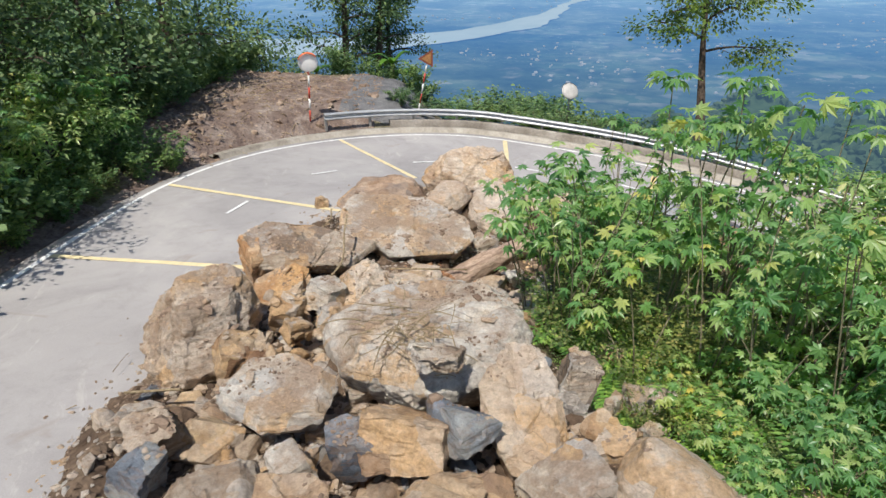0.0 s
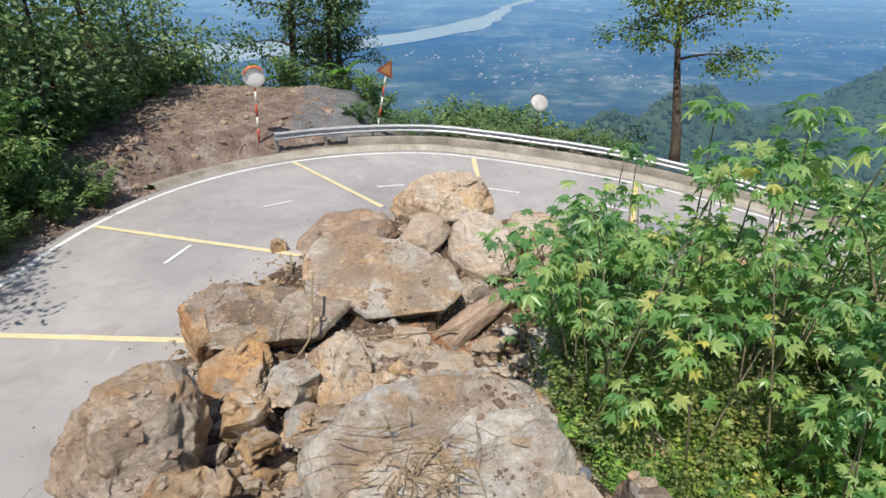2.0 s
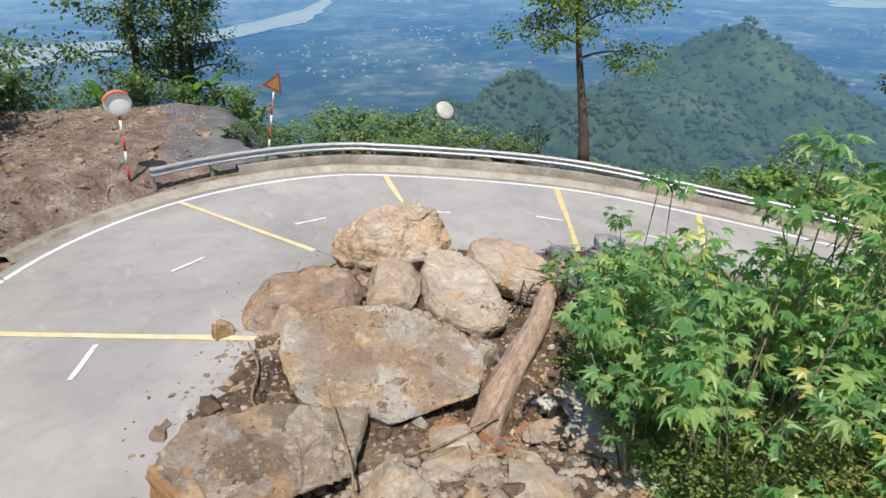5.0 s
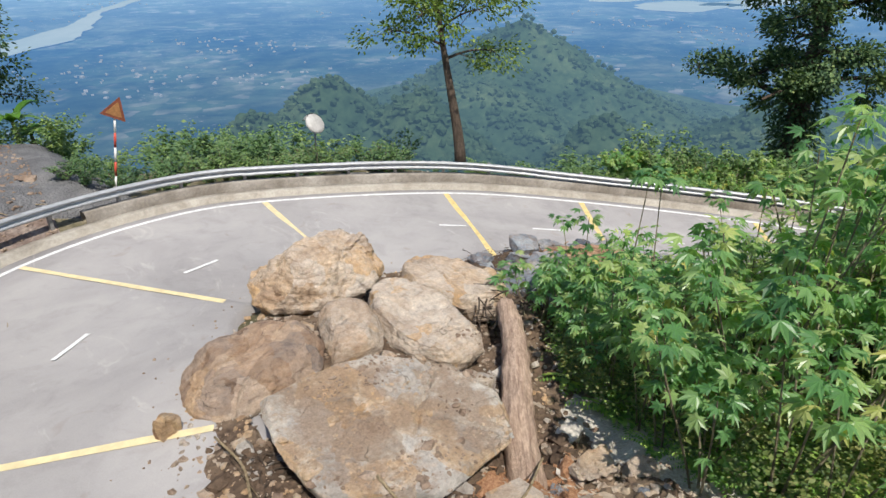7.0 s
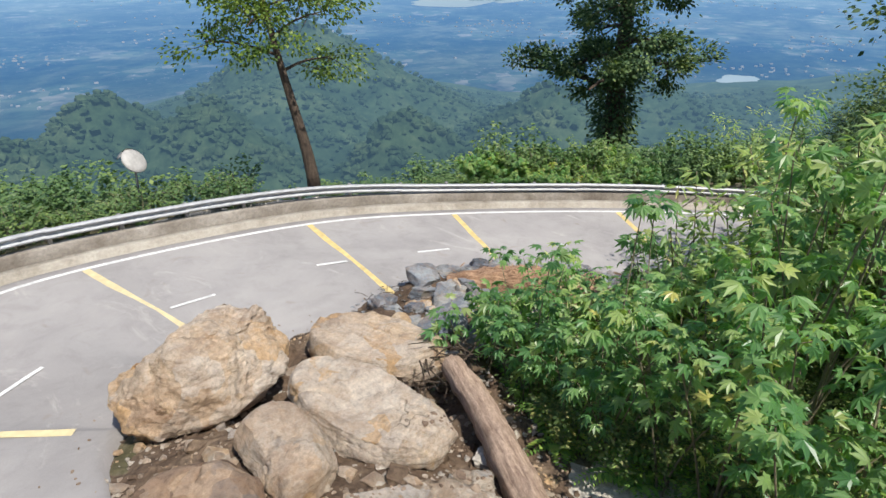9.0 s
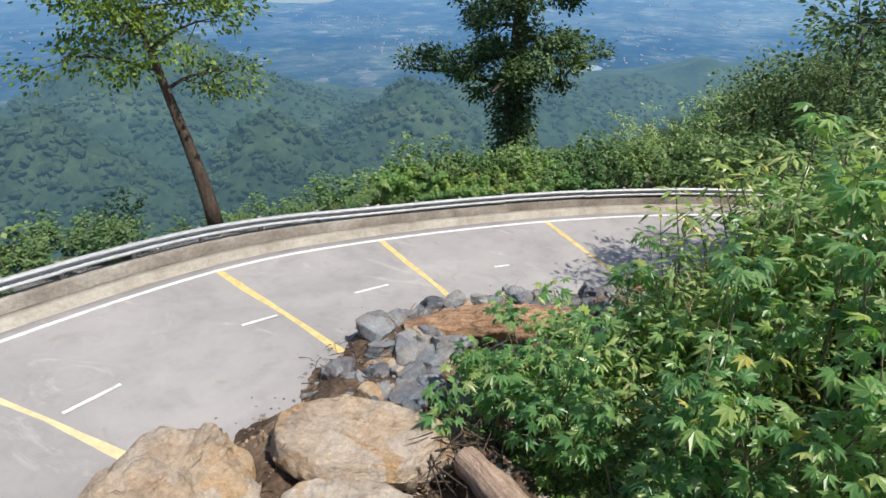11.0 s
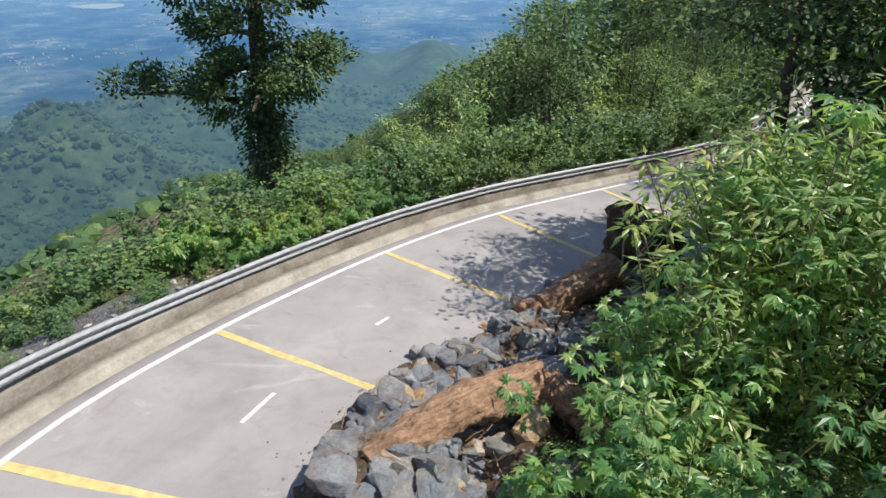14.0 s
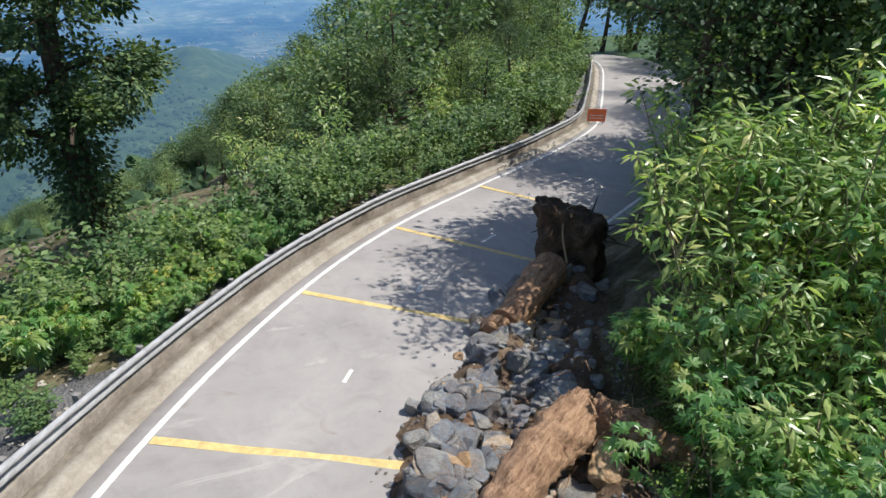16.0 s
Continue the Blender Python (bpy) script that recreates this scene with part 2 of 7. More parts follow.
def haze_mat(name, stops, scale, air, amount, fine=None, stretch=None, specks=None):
    """A surface kilometres away: its own colour, and a painted glow for the light of the air before it."""
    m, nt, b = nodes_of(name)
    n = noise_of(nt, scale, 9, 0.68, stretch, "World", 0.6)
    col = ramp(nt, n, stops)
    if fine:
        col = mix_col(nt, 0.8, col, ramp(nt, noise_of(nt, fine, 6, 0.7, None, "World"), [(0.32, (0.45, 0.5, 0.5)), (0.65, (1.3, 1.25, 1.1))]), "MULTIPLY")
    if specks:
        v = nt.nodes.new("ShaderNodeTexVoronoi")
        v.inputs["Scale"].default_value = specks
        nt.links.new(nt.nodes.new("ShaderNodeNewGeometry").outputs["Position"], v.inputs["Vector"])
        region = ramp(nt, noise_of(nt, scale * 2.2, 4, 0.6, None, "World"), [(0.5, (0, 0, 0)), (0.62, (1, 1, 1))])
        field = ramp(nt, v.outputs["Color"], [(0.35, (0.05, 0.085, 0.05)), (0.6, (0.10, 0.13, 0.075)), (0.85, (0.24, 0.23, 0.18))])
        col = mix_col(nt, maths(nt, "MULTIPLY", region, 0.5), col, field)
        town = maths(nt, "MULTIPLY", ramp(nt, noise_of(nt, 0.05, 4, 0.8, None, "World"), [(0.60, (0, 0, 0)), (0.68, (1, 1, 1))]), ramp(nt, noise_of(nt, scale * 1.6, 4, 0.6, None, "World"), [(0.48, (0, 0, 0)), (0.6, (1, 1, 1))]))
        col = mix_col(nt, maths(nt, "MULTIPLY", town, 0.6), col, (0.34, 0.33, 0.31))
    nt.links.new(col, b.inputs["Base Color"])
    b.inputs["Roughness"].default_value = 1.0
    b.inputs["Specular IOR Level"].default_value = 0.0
    # The air's haze is painted on as glow, bluer and brighter further off.
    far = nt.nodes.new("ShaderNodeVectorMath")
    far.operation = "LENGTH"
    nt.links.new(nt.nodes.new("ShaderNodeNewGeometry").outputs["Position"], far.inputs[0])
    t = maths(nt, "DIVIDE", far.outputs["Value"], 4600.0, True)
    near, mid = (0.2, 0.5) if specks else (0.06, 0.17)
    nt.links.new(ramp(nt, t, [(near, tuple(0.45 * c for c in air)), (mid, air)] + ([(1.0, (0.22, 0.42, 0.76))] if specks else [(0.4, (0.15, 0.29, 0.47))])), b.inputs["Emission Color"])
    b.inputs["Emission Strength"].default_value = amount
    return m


ROAD = road_mat()
KERB = earth_mat("weathered_concrete", [(0.3, (0.135, 0.11, 0.09)), (0.46, (0.25, 0.22, 0.185)), (0.7, (0.42, 0.385, 0.34))], 0.6, 9, 0.85, 0.02, 0.5)
KERBSTONE = earth_mat("pale_kerb_concrete", [(0.3, (0.224, 0.194, 0.155)), (0.48, (0.361, 0.327, 0.275)), (0.7, (0.482, 0.447, 0.387))], 0.8, 9, 0.85, 0.015, 0.4)
WHITE = plain_mat("worn_white_paint", (0.76, 0.75, 0.72), 0.6, 0, 0.35, 5, None, 0.002)
PALE_YELLOW = plain_mat("rubbed_yellow_paint", (0.68, 0.56, 0.32), 0.65, 0, 0.2, 4, None, 0.002)
YELLOW = plain_mat("worn_yellow_paint", (0.70, 0.53, 0.22), 0.6, 0, 0.3, 4, None, 0.002)
STEEL = plain_mat("galvanised_steel", (0.43, 0.435, 0.44), 0.5, 0.35, 0.3, 3, (1, 1, 6), 0.003)
DIRT_STEEL = plain_mat("dusty_post_steel", (0.33, 0.31, 0.29), 0.7, 0.4, 0.35, 8)
RED = plain_mat("faded_red_paint", (0.55, 0.07, 0.04), 0.5, 0, 0.3, 8)
POSTWHITE = plain_mat("chalky_white_paint", (0.75, 0.73, 0.69), 0.55, 0, 0.2, 8)
ORANGE = plain_mat("orange_mirror_hood", (0.75, 0.16, 0.04), 0.45, 0, 0.2, 5)
RUSTY = plain_mat("rusted_sign_face", (0.20, 0.055, 0.025), 0.7, 0, 0.5, 9)
SIGN_YELLOW = plain_mat("sun_bleached_sign_yellow", (0.32, 0.15, 0.05), 0.65, 0, 0.4, 9)
# Pale, hardly metallic colour stands in for what the mirror would reflect.
MIRROR = plain_mat("pale_mirror", (0.78, 0.76, 0.74), 0.4, 0.12, 0.08, 3)
MIRROR_BACK = plain_mat("grey_mirror_back", (0.42, 0.40, 0.37), 0.6, 0, 0.3, 5)
TAN = rock_mat("tan_sandstone", [(0.18, (0.286, 0.197, 0.133)), (0.34, (0.482, 0.360, 0.259)), (0.5, (0.586, 0.469, 0.353)), (0.8, (0.599, 0.536, 0.470))], (0.482, 0.373, 0.290), 0.3, grey=0.15)
OCHRE = rock_mat("ochre_stone", [(0.2, (0.253, 0.152, 0.098)), (0.40, (0.450, 0.297, 0.179)), (0.6, (0.562, 0.435, 0.285)), (0.8, (0.548, 0.478, 0.407))], (0.408, 0.312, 0.244), 0.3, grey=0.15)
SLATE = rock_mat("grey_slate", [(0.22, (0.090, 0.105, 0.133)), (0.45, (0.194, 0.226, 0.280)), (0.65, (0.302, 0.343, 0.400)), (0.85, (0.360, 0.374, 0.378))], (0.274, 0.281, 0.284), 0.22, rusty=0.15, grey=0.12, stain=(0.360, 0.390, 0.447))
DIRTY = rock_mat("earth_covered_stone", [(0.2, (0.206, 0.173, 0.145)), (0.38, (0.392, 0.340, 0.290)), (0.54, (0.537, 0.488, 0.424)), (0.8, (0.605, 0.589, 0.557))], (0.358, 0.258, 0.184), 0.75, grey=0.6)
UMBER = rock_mat("dark_brown_stone", [(0.2, (0.145, 0.106, 0.081)), (0.42, (0.281, 0.212, 0.162)), (0.6, (0.399, 0.315, 0.246)), (0.85, (0.510, 0.442, 0.365))], (0.357, 0.264, 0.187), 0.4, grey=0.5)
CLAY = rock_mat("clay_covered_stone", [(0.2, (0.17, 0.13, 0.105)), (0.38, (0.30, 0.235, 0.185)), (0.54, (0.41, 0.335, 0.27)), (0.8, (0.52, 0.46, 0.40))], (0.34, 0.25, 0.185), 0.9, grey=0.3)
BROWN = rock_mat("rusty_brown_stone", [(0.2, (0.20, 0.145, 0.115)), (0.40, (0.40, 0.29, 0.215)), (0.6, (0.53, 0.41, 0.31)), (0.85, (0.55, 0.48, 0.41))], (0.42, 0.31, 0.23), 0.35, grey=0.2, rusty=0.4)
RUST = rock_mat("rusty_orange_stone", [(0.2, (0.22, 0.105, 0.05)), (0.42, (0.40, 0.215, 0.105)), (0.6, (0.52, 0.315, 0.17)), (0.85, (0.55, 0.42, 0.29))], (0.42, 0.29, 0.19), 0.2, grey=0.25, rusty=0.9)
EARTH = earth_mat("landslide_earth", [(0.3, (0.075, 0.052, 0.038)), (0.5, (0.155, 0.108, 0.076)), (0.72, (0.30, 0.225, 0.16))], 0.9, 11)
SPOIL = earth_mat("brown_spoil", [(0.3, (0.120, 0.086, 0.073)), (0.5, (0.219, 0.164, 0.137)), (0.7, (0.361, 0.304, 0.265))], 0.9, 9)
CAKED = earth_mat("crumbled_earth", [(0.3, (0.18, 0.12, 0.088)), (0.5, (0.32, 0.235, 0.175)), (0.7, (0.50, 0.405, 0.32))], 0.9, 9)
SOIL = earth_mat("leaf_litter_soil", [(0.3, (0.06, 0.06, 0.03)), (0.48, (0.14, 0.125, 0.07)), (0.6, (0.25, 0.215, 0.15)), (0.74, (0.42, 0.38, 0.31))], 0.8, 7)
GRAVEL = earth_mat("pale_gravel", [(0.3, (0.34, 0.31, 0.27)), (0.5, (0.52, 0.48, 0.42)), (0.7, (0.64, 0.60, 0.54))], 1.5, 18, 0.95, 0.015)
GREYGRIT = earth_mat("dark_grey_grit", [(0.3, (0.13, 0.13, 0.135)), (0.55, (0.22, 0.22, 0.225)), (0.75, (0.32, 0.31, 0.30))], 1.0, 20)
LEAF_A = leaf_mat("broad_lobed_leaf", [(0.0, (0.065, 0.162, 0.065)), (0.3, (0.161, 0.331, 0.126)), (0.6, (0.292, 0.452, 0.176)), (0.86, (0.451, 0.525, 0.221)), (0.95, (0.618, 0.557, 0.189)), (1.0, (0.784, 0.598, 0.139))], 0.36, 0.5, 0.3)
LEAF_B = leaf_mat("narrow_leaf", [(0.0, (0.132, 0.235, 0.089)), (0.45, (0.314, 0.450, 0.179)), (0.85, (0.529, 0.603, 0.284)), (1.0, (0.780, 0.702, 0.402))], 0.32, 0.5, 0.15)
LEAF_C = leaf_mat("fern_and_herb_leaf", [(0.0, (0.049, 0.089, 0.026)), (0.45, (0.124, 0.178, 0.054)), (0.8, (0.238, 0.267, 0.084)), (1.0, (0.389, 0.327, 0.156))], 0.6, 0.3, 0.12)
FERN = leaf_mat("fern_frond", [(0.0, (0.072, 0.163, 0.044)), (0.5, (0.214, 0.384, 0.084)), (0.9, (0.464, 0.604, 0.151)), (1.0, (0.785, 0.702, 0.267))], 0.5, 0.34, 0.1)
LEAF_H = leaf_mat("hedge_leaf", [(0.0, (0.056, 0.112, 0.050)), (0.5, (0.136, 0.229, 0.086)), (0.9, (0.244, 0.331, 0.128)), (1.0, (0.375, 0.399, 0.168))], 0.5, 0.3, 0.3)
LEAF_D = leaf_mat("dark_tree_leaf", [(0.0, (0.056, 0.107, 0.056)), (0.5, (0.130, 0.212, 0.095)), (0.9, (0.246, 0.321, 0.144)), (1.0, (0.389, 0.416, 0.202))], 0.6, 0.3, 0.35)
LEAF_T = leaf_mat("very_dark_tree_leaf", [(0.0, (0.031, 0.072, 0.034)), (0.5, (0.074, 0.138, 0.054)), (0.9, (0.150, 0.222, 0.084)), (1.0, (0.252, 0.300, 0.120))], 0.7, 0.22, 0.0)
LEAF_E = leaf_mat("yellow_green_tree_leaf", [(0.0, (0.035, 0.07, 0.018)), (0.5, (0.09, 0.155, 0.03)), (0.85, (0.20, 0.28, 0.045)), (1.0, (0.36, 0.40, 0.07))], 0.5, 0.3)
STEM = bark_mat("green_brown_stem", (0.14, 0.12, 0.075), (0.34, 0.30, 0.20), (1, 1, 0.3))
BARK = bark_mat("dark_bark", (0.045, 0.035, 0.028), (0.14, 0.105, 0.08), (4, 4, 0.8))
PALEBARK = bark_mat("stripped_pale_bark", (0.27, 0.175, 0.13), (0.66, 0.49, 0.38), (5, 5, 0.6))
REDBARK = bark_mat("torn_red_brown_bark", (0.17, 0.09, 0.055), (0.58, 0.375, 0.245), (3.5, 3.5, 0.5))
RAWWOOD = bark_mat("raw_orange_wood", (0.27, 0.12, 0.06), (0.58, 0.33, 0.19), (6, 6, 0.8))
ROOTS = bark_mat("dry_root", (0.22, 0.16, 0.09), (0.48, 0.38, 0.24), (4, 4, 1))
DARKEARTH = earth_mat("root_ball_earth", [(0.3, (0.05, 0.037, 0.028)), (0.55, (0.13, 0.09, 0.062)), (0.75, (0.27, 0.185, 0.125))], 1.6, 9)
BANANA = leaf_mat("banana_leaf", [(0.0, (0.06, 0.16, 0.03)), (0.6, (0.12, 0.26, 0.04)), (1.0, (0.24, 0.38, 0.08))], 0.4, 0.35)
MIDWOOD = leaf_mat("hillside_wood", [(0.0, (0.024, 0.058, 0.024)), (0.5, (0.054, 0.112, 0.040)), (0.85, (0.102, 0.172, 0.061)), (1.0, (0.176, 0.224, 0.091))], 0.8, 0.05, 0.0)
# Hills, plain, water and walls glow by themselves to stand for distance haze.
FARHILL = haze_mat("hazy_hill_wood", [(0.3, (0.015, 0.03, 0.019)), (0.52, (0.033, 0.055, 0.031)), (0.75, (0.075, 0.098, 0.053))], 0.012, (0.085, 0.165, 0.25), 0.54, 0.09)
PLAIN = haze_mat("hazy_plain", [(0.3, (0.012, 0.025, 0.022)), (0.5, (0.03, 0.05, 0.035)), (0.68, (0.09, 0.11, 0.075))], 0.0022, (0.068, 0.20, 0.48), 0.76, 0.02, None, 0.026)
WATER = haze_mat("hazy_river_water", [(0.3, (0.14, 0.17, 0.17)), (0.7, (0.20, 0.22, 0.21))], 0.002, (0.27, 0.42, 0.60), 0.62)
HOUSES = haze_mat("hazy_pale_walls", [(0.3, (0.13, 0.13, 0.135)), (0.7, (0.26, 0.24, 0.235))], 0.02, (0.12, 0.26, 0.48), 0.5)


# ---- mesh tools ----
def mesh_of(name, verts, faces, material, smooth=True, crease=0):
    me = bpy.data.meshes.new(name)
    verts = np.asarray(verts, np.float32)
    faces = np.asarray(faces, np.int32)
    k = faces.shape[1]
    me.vertices.add(len(verts))
    me.vertices.foreach_set("co", verts.ravel())
    me.loops.add(faces.size)
    me.loops.foreach_set("vertex_index", faces.ravel())
    me.polygons.add(len(faces))
    me.polygons.foreach_set("loop_start", np.arange(0, faces.size, k, dtype=np.int32))
    me.polygons.foreach_set("use_smooth", np.full(len(faces), smooth))
    me.update(calc_edges=True)
    if crease:
        me.set_sharp_from_angle(angle=radians(crease))
    for m in (material if isinstance(material, (list, tuple)) else [material]):
        me.materials.append(m)
    return me


def thing(name, label, category, group="", kind="", at=(0, 0, 0), yaw=0.0):
    ob = new(name)
    ob.empty_display_size = 0.2
    ob.matrix_basis = pose(*at, 0, 0, yaw)
    return tagged(ob, label, category, group, kind)


def part(name, me, parent, label=""):
    ob = new(name, me)
    ob.parent = parent
    return tagged(ob, label) if label else ob


def lattice(i, j, k, seed):
    h = (i * 374761393 + j * 668265263 + k * 2147483647 + seed * 1274126177) & 0xFFFFFFFF
    h = ((h ^ (h >> 13)) * 1274126177) & 0xFFFFFFFF
    return ((h ^ (h >> 16)) & 0xFFFF) / 65535.0


def vnoise(p, seed=0):
    """Smooth value noise from -1 to 1 at rows of points."""
    p = np.asarray(p, float)
    f = np.floor(p).astype(np.int64)
    u = p - f
    u = u * u * (3 - 2 * u)
    out = 0.0
    for a in (0, 1):
        for b in (0, 1):
            for c in (0, 1):
                w = (u[:, 0] if a else 1 - u[:, 0]) * (u[:, 1] if b else 1 - u[:, 1]) * (u[:, 2] if c else 1 - u[:, 2])
                out = out + w * lattice(f[:, 0] + a, f[:, 1] + b, f[:, 2] + c, seed)
    return out * 2 - 1


def fbm(p, seed=0, octaves=4):
    p = np.asarray(p, float)
    return sum(vnoise(p * 2**o + 17.3 * o, seed + o) * 0.5**o for o in range(octaves))


def sstep(a, b, x):
    t = np.clip((x - a) / (b - a), 0, 1)
    return t * t * (3 - 2 * t)


def box_mesh(name, size, material, bevel=0.01):
    bm = bmesh.new()
    bmesh.ops.create_cube(bm, size=1, matrix=Matrix.Diagonal((*size, 1)))
    bmesh.ops.bevel(bm, geom=bm.edges[:], offset=bevel, segments=2, affect="EDGES", profile=0.5)
    me = bpy.data.meshes.new(name)
    bm.to_mesh(me)
    bm.free()
    me.materials.append(material)
    return me


def tube(points, radii, sides=10, wobble=0.0, seed=0, caps=True):
    """A tapered tube along points: verts and quads (a cap closes with quads folded to a centre)."""
    P = np.asarray(points, float)
    T = np.gradient(P, axis=0)
    T /= np.linalg.norm(T, axis=1)[:, None] + 1e-9
    ref = np.array([0.31, 0.17, 0.93]) if abs(T[:, 2]).mean() < 0.8 else np.array([0.93, 0.31, 0.1])
    U = np.cross(T, ref)
    U /= np.linalg.norm(U, axis=1)[:, None] + 1e-9
    W = np.cross(T, U)
    a = np.linspace(0, 2 * np.pi, sides, endpoint=False)
    R = np.asarray(radii, float)[:, None] * np.ones(sides)
    if wobble:
        q = np.stack([np.repeat(np.arange(len(P)) * 0.45, sides), np.tile(np.cos(a) * 1.6, len(P)), np.tile(np.sin(a) * 1.6, len(P))], 1)
        R = R * (1 + wobble * fbm(q + seed * 7.7, seed, 3).reshape(len(P), sides))
    V = (P[:, None] + R[..., None] * (np.cos(a)[None, :, None] * U[:, None] + np.sin(a)[None, :, None] * W[:, None])).reshape(-1, 3)
    n = len(P)
    i, j = np.meshgrid(np.arange(n - 1), np.arange(sides), indexing="ij")
    F = np.stack([i * sides + j, i * sides + (j + 1) % sides, (i + 1) * sides + (j + 1) % sides, (i + 1) * sides + j], -1).reshape(-1, 4)
    if caps:
        V = np.vstack([V, P[:1], P[-1:]])
        c0, c1 = len(V) - 2, len(V) - 1
        h = np.arange(0, sides, 2)
        F = np.vstack([F, np.stack([h * 0 + c0, (h + 2) % sides, h + 1, h], 1), np.stack([h * 0 + c1, (n - 1) * sides + h, (n - 1) * sides + h + 1, (n - 1) * sides + (h + 2) % sides], 1)])
    return V, F


def joined(pieces):
    V, F, k = [], [], 0
    for v, f in pieces:
        V.append(v)
        F.append(np.asarray(f) + k)
        k += len(v)
    return np.vstack(V), np.vstack(F)


ICO = {}


def ico(level):
    if level not in ICO:
        bm = bmesh.new()
        bmesh.ops.create_icosphere(bm, subdivisions=level, radius=1)
        ICO[level] = (np.array([v.co[:] for v in bm.verts]), np.array([[v.index for v in f.verts] for f in bm.faces]))
        bm.free()
    return ICO[level]


def planes_cut(v, n, h, sharp):
    """How far each direction reaches before it meets one of the planes."""
    c = np.maximum(v @ n.T, 1e-6) / h
    return (c**sharp).sum(1) ** (-1 / sharp)


def rock_surface(v, f, n, h, seed, sharp, rough, chips, cuts, layers, cracks, deep=0.86):
    """A broken block inside the given planes, with corners knocked off, chipped faces, beds and cracks."""
    rng = np.random.RandomState(seed)
    r = planes_cut(v, n, h, sharp)
    p = v * r[:, None]
    extra = []
    for _ in range(cuts):
        m = rng.normal(size=3)
        m /= np.linalg.norm(m)
        extra.append((m, (p @ m).max() * rng.uniform(deep, 0.985)))
    n = np.vstack([n] + [m[None] for m, _ in extra])
    h = np.r_[h, [d for _, d in extra]]
    r = planes_cut(v, n, h, sharp)
    p = v * r[:, None]
    face = (np.maximum(v @ n.T, 1e-6) / h).argmax(1)
    out = n[face]
    size = float(np.abs(p).max()) * 2
    o = seed * 3.37
    d = rough * (fbm(p * 0.9 + o, seed, 3) + 0.42 * fbm(p * 3.6 + o, seed + 4, 3) + 0.16 * fbm(p * 13 + o, seed + 8, 2))
    bent = p + 0.12 * np.stack([vnoise(p * 2.6 + 5, seed), vnoise(p * 2.6 + 25, seed + 1), vnoise(p * 2.6 + 45, seed + 2)], 1)
    for count, step in ((22, 1.0), (110, 0.5)) if len(v) > 2000 else ((9, 0.8),):
        seeds = p[rng.randint(len(p), size=count)]
        near = ((bent[:, None] - seeds[None]) ** 2).sum(2).argmin(1)
        tilt = ((bent - seeds[near]) * rng.normal(size=(count, 3))[near]).sum(1) / size
        d -= chips * step * (rng.rand(count)[near] + 1.6 * tilt)
    if layers:
        bed = np.floor((bent[:, 2] + 0.12 * bent[:, 0] + 9) * layers + 0.4 * vnoise(p * 1.1, seed + 9)).astype(int)
        d -= chips * 1.1 * rng.rand(64)[bed % 64] * (1 - out[:, 2] ** 2)
    for _ in range(cracks):
        m = rng.normal(size=3) * [1, 1, 0.35]
        m /= np.linalg.norm(m)
        away = bent @ m - rng.uniform(-0.3, 0.3) * size * 0.5 + 0.05 * vnoise(p * 3 + o, seed + 13)
        d -= 0.07 * np.exp(-((away / 0.035) ** 2)) * sstep(-0.1, 0.3, vnoise(p * 0.8 + o, seed + 15))
    return p + out * d[:, None], f


def rock_verts(dims, seed, level=4, sharp=90, rough=0.03, chips=0.04, square=0.24, layers=5.0, cuts=12, cracks=0, deep=0.82):
    """A broken block of about the given size, its sides askew."""
    rng = np.random.RandomState(seed)
    v, f = ico(level)
    half = np.asarray(dims, float) / 2
    v = v * half
    v = v / np.linalg.norm(v, axis=1)[:, None]
    box = np.vstack([np.eye(3), -np.eye(3)]) + rng.normal(size=(6, 3)) * square
    n = box / half[None]
    h = 1 / np.linalg.norm(n, axis=1)
    n = n * h[:, None]
    n = np.vstack([n, np.eye(3), -np.eye(3)])
    h = np.r_[h * rng.uniform(0.84, 1.0, 6), half * 1.03, half * 1.03]
    return rock_surface(v, f, n, h, seed, sharp, rough, chips, cuts, layers, cracks, deep)


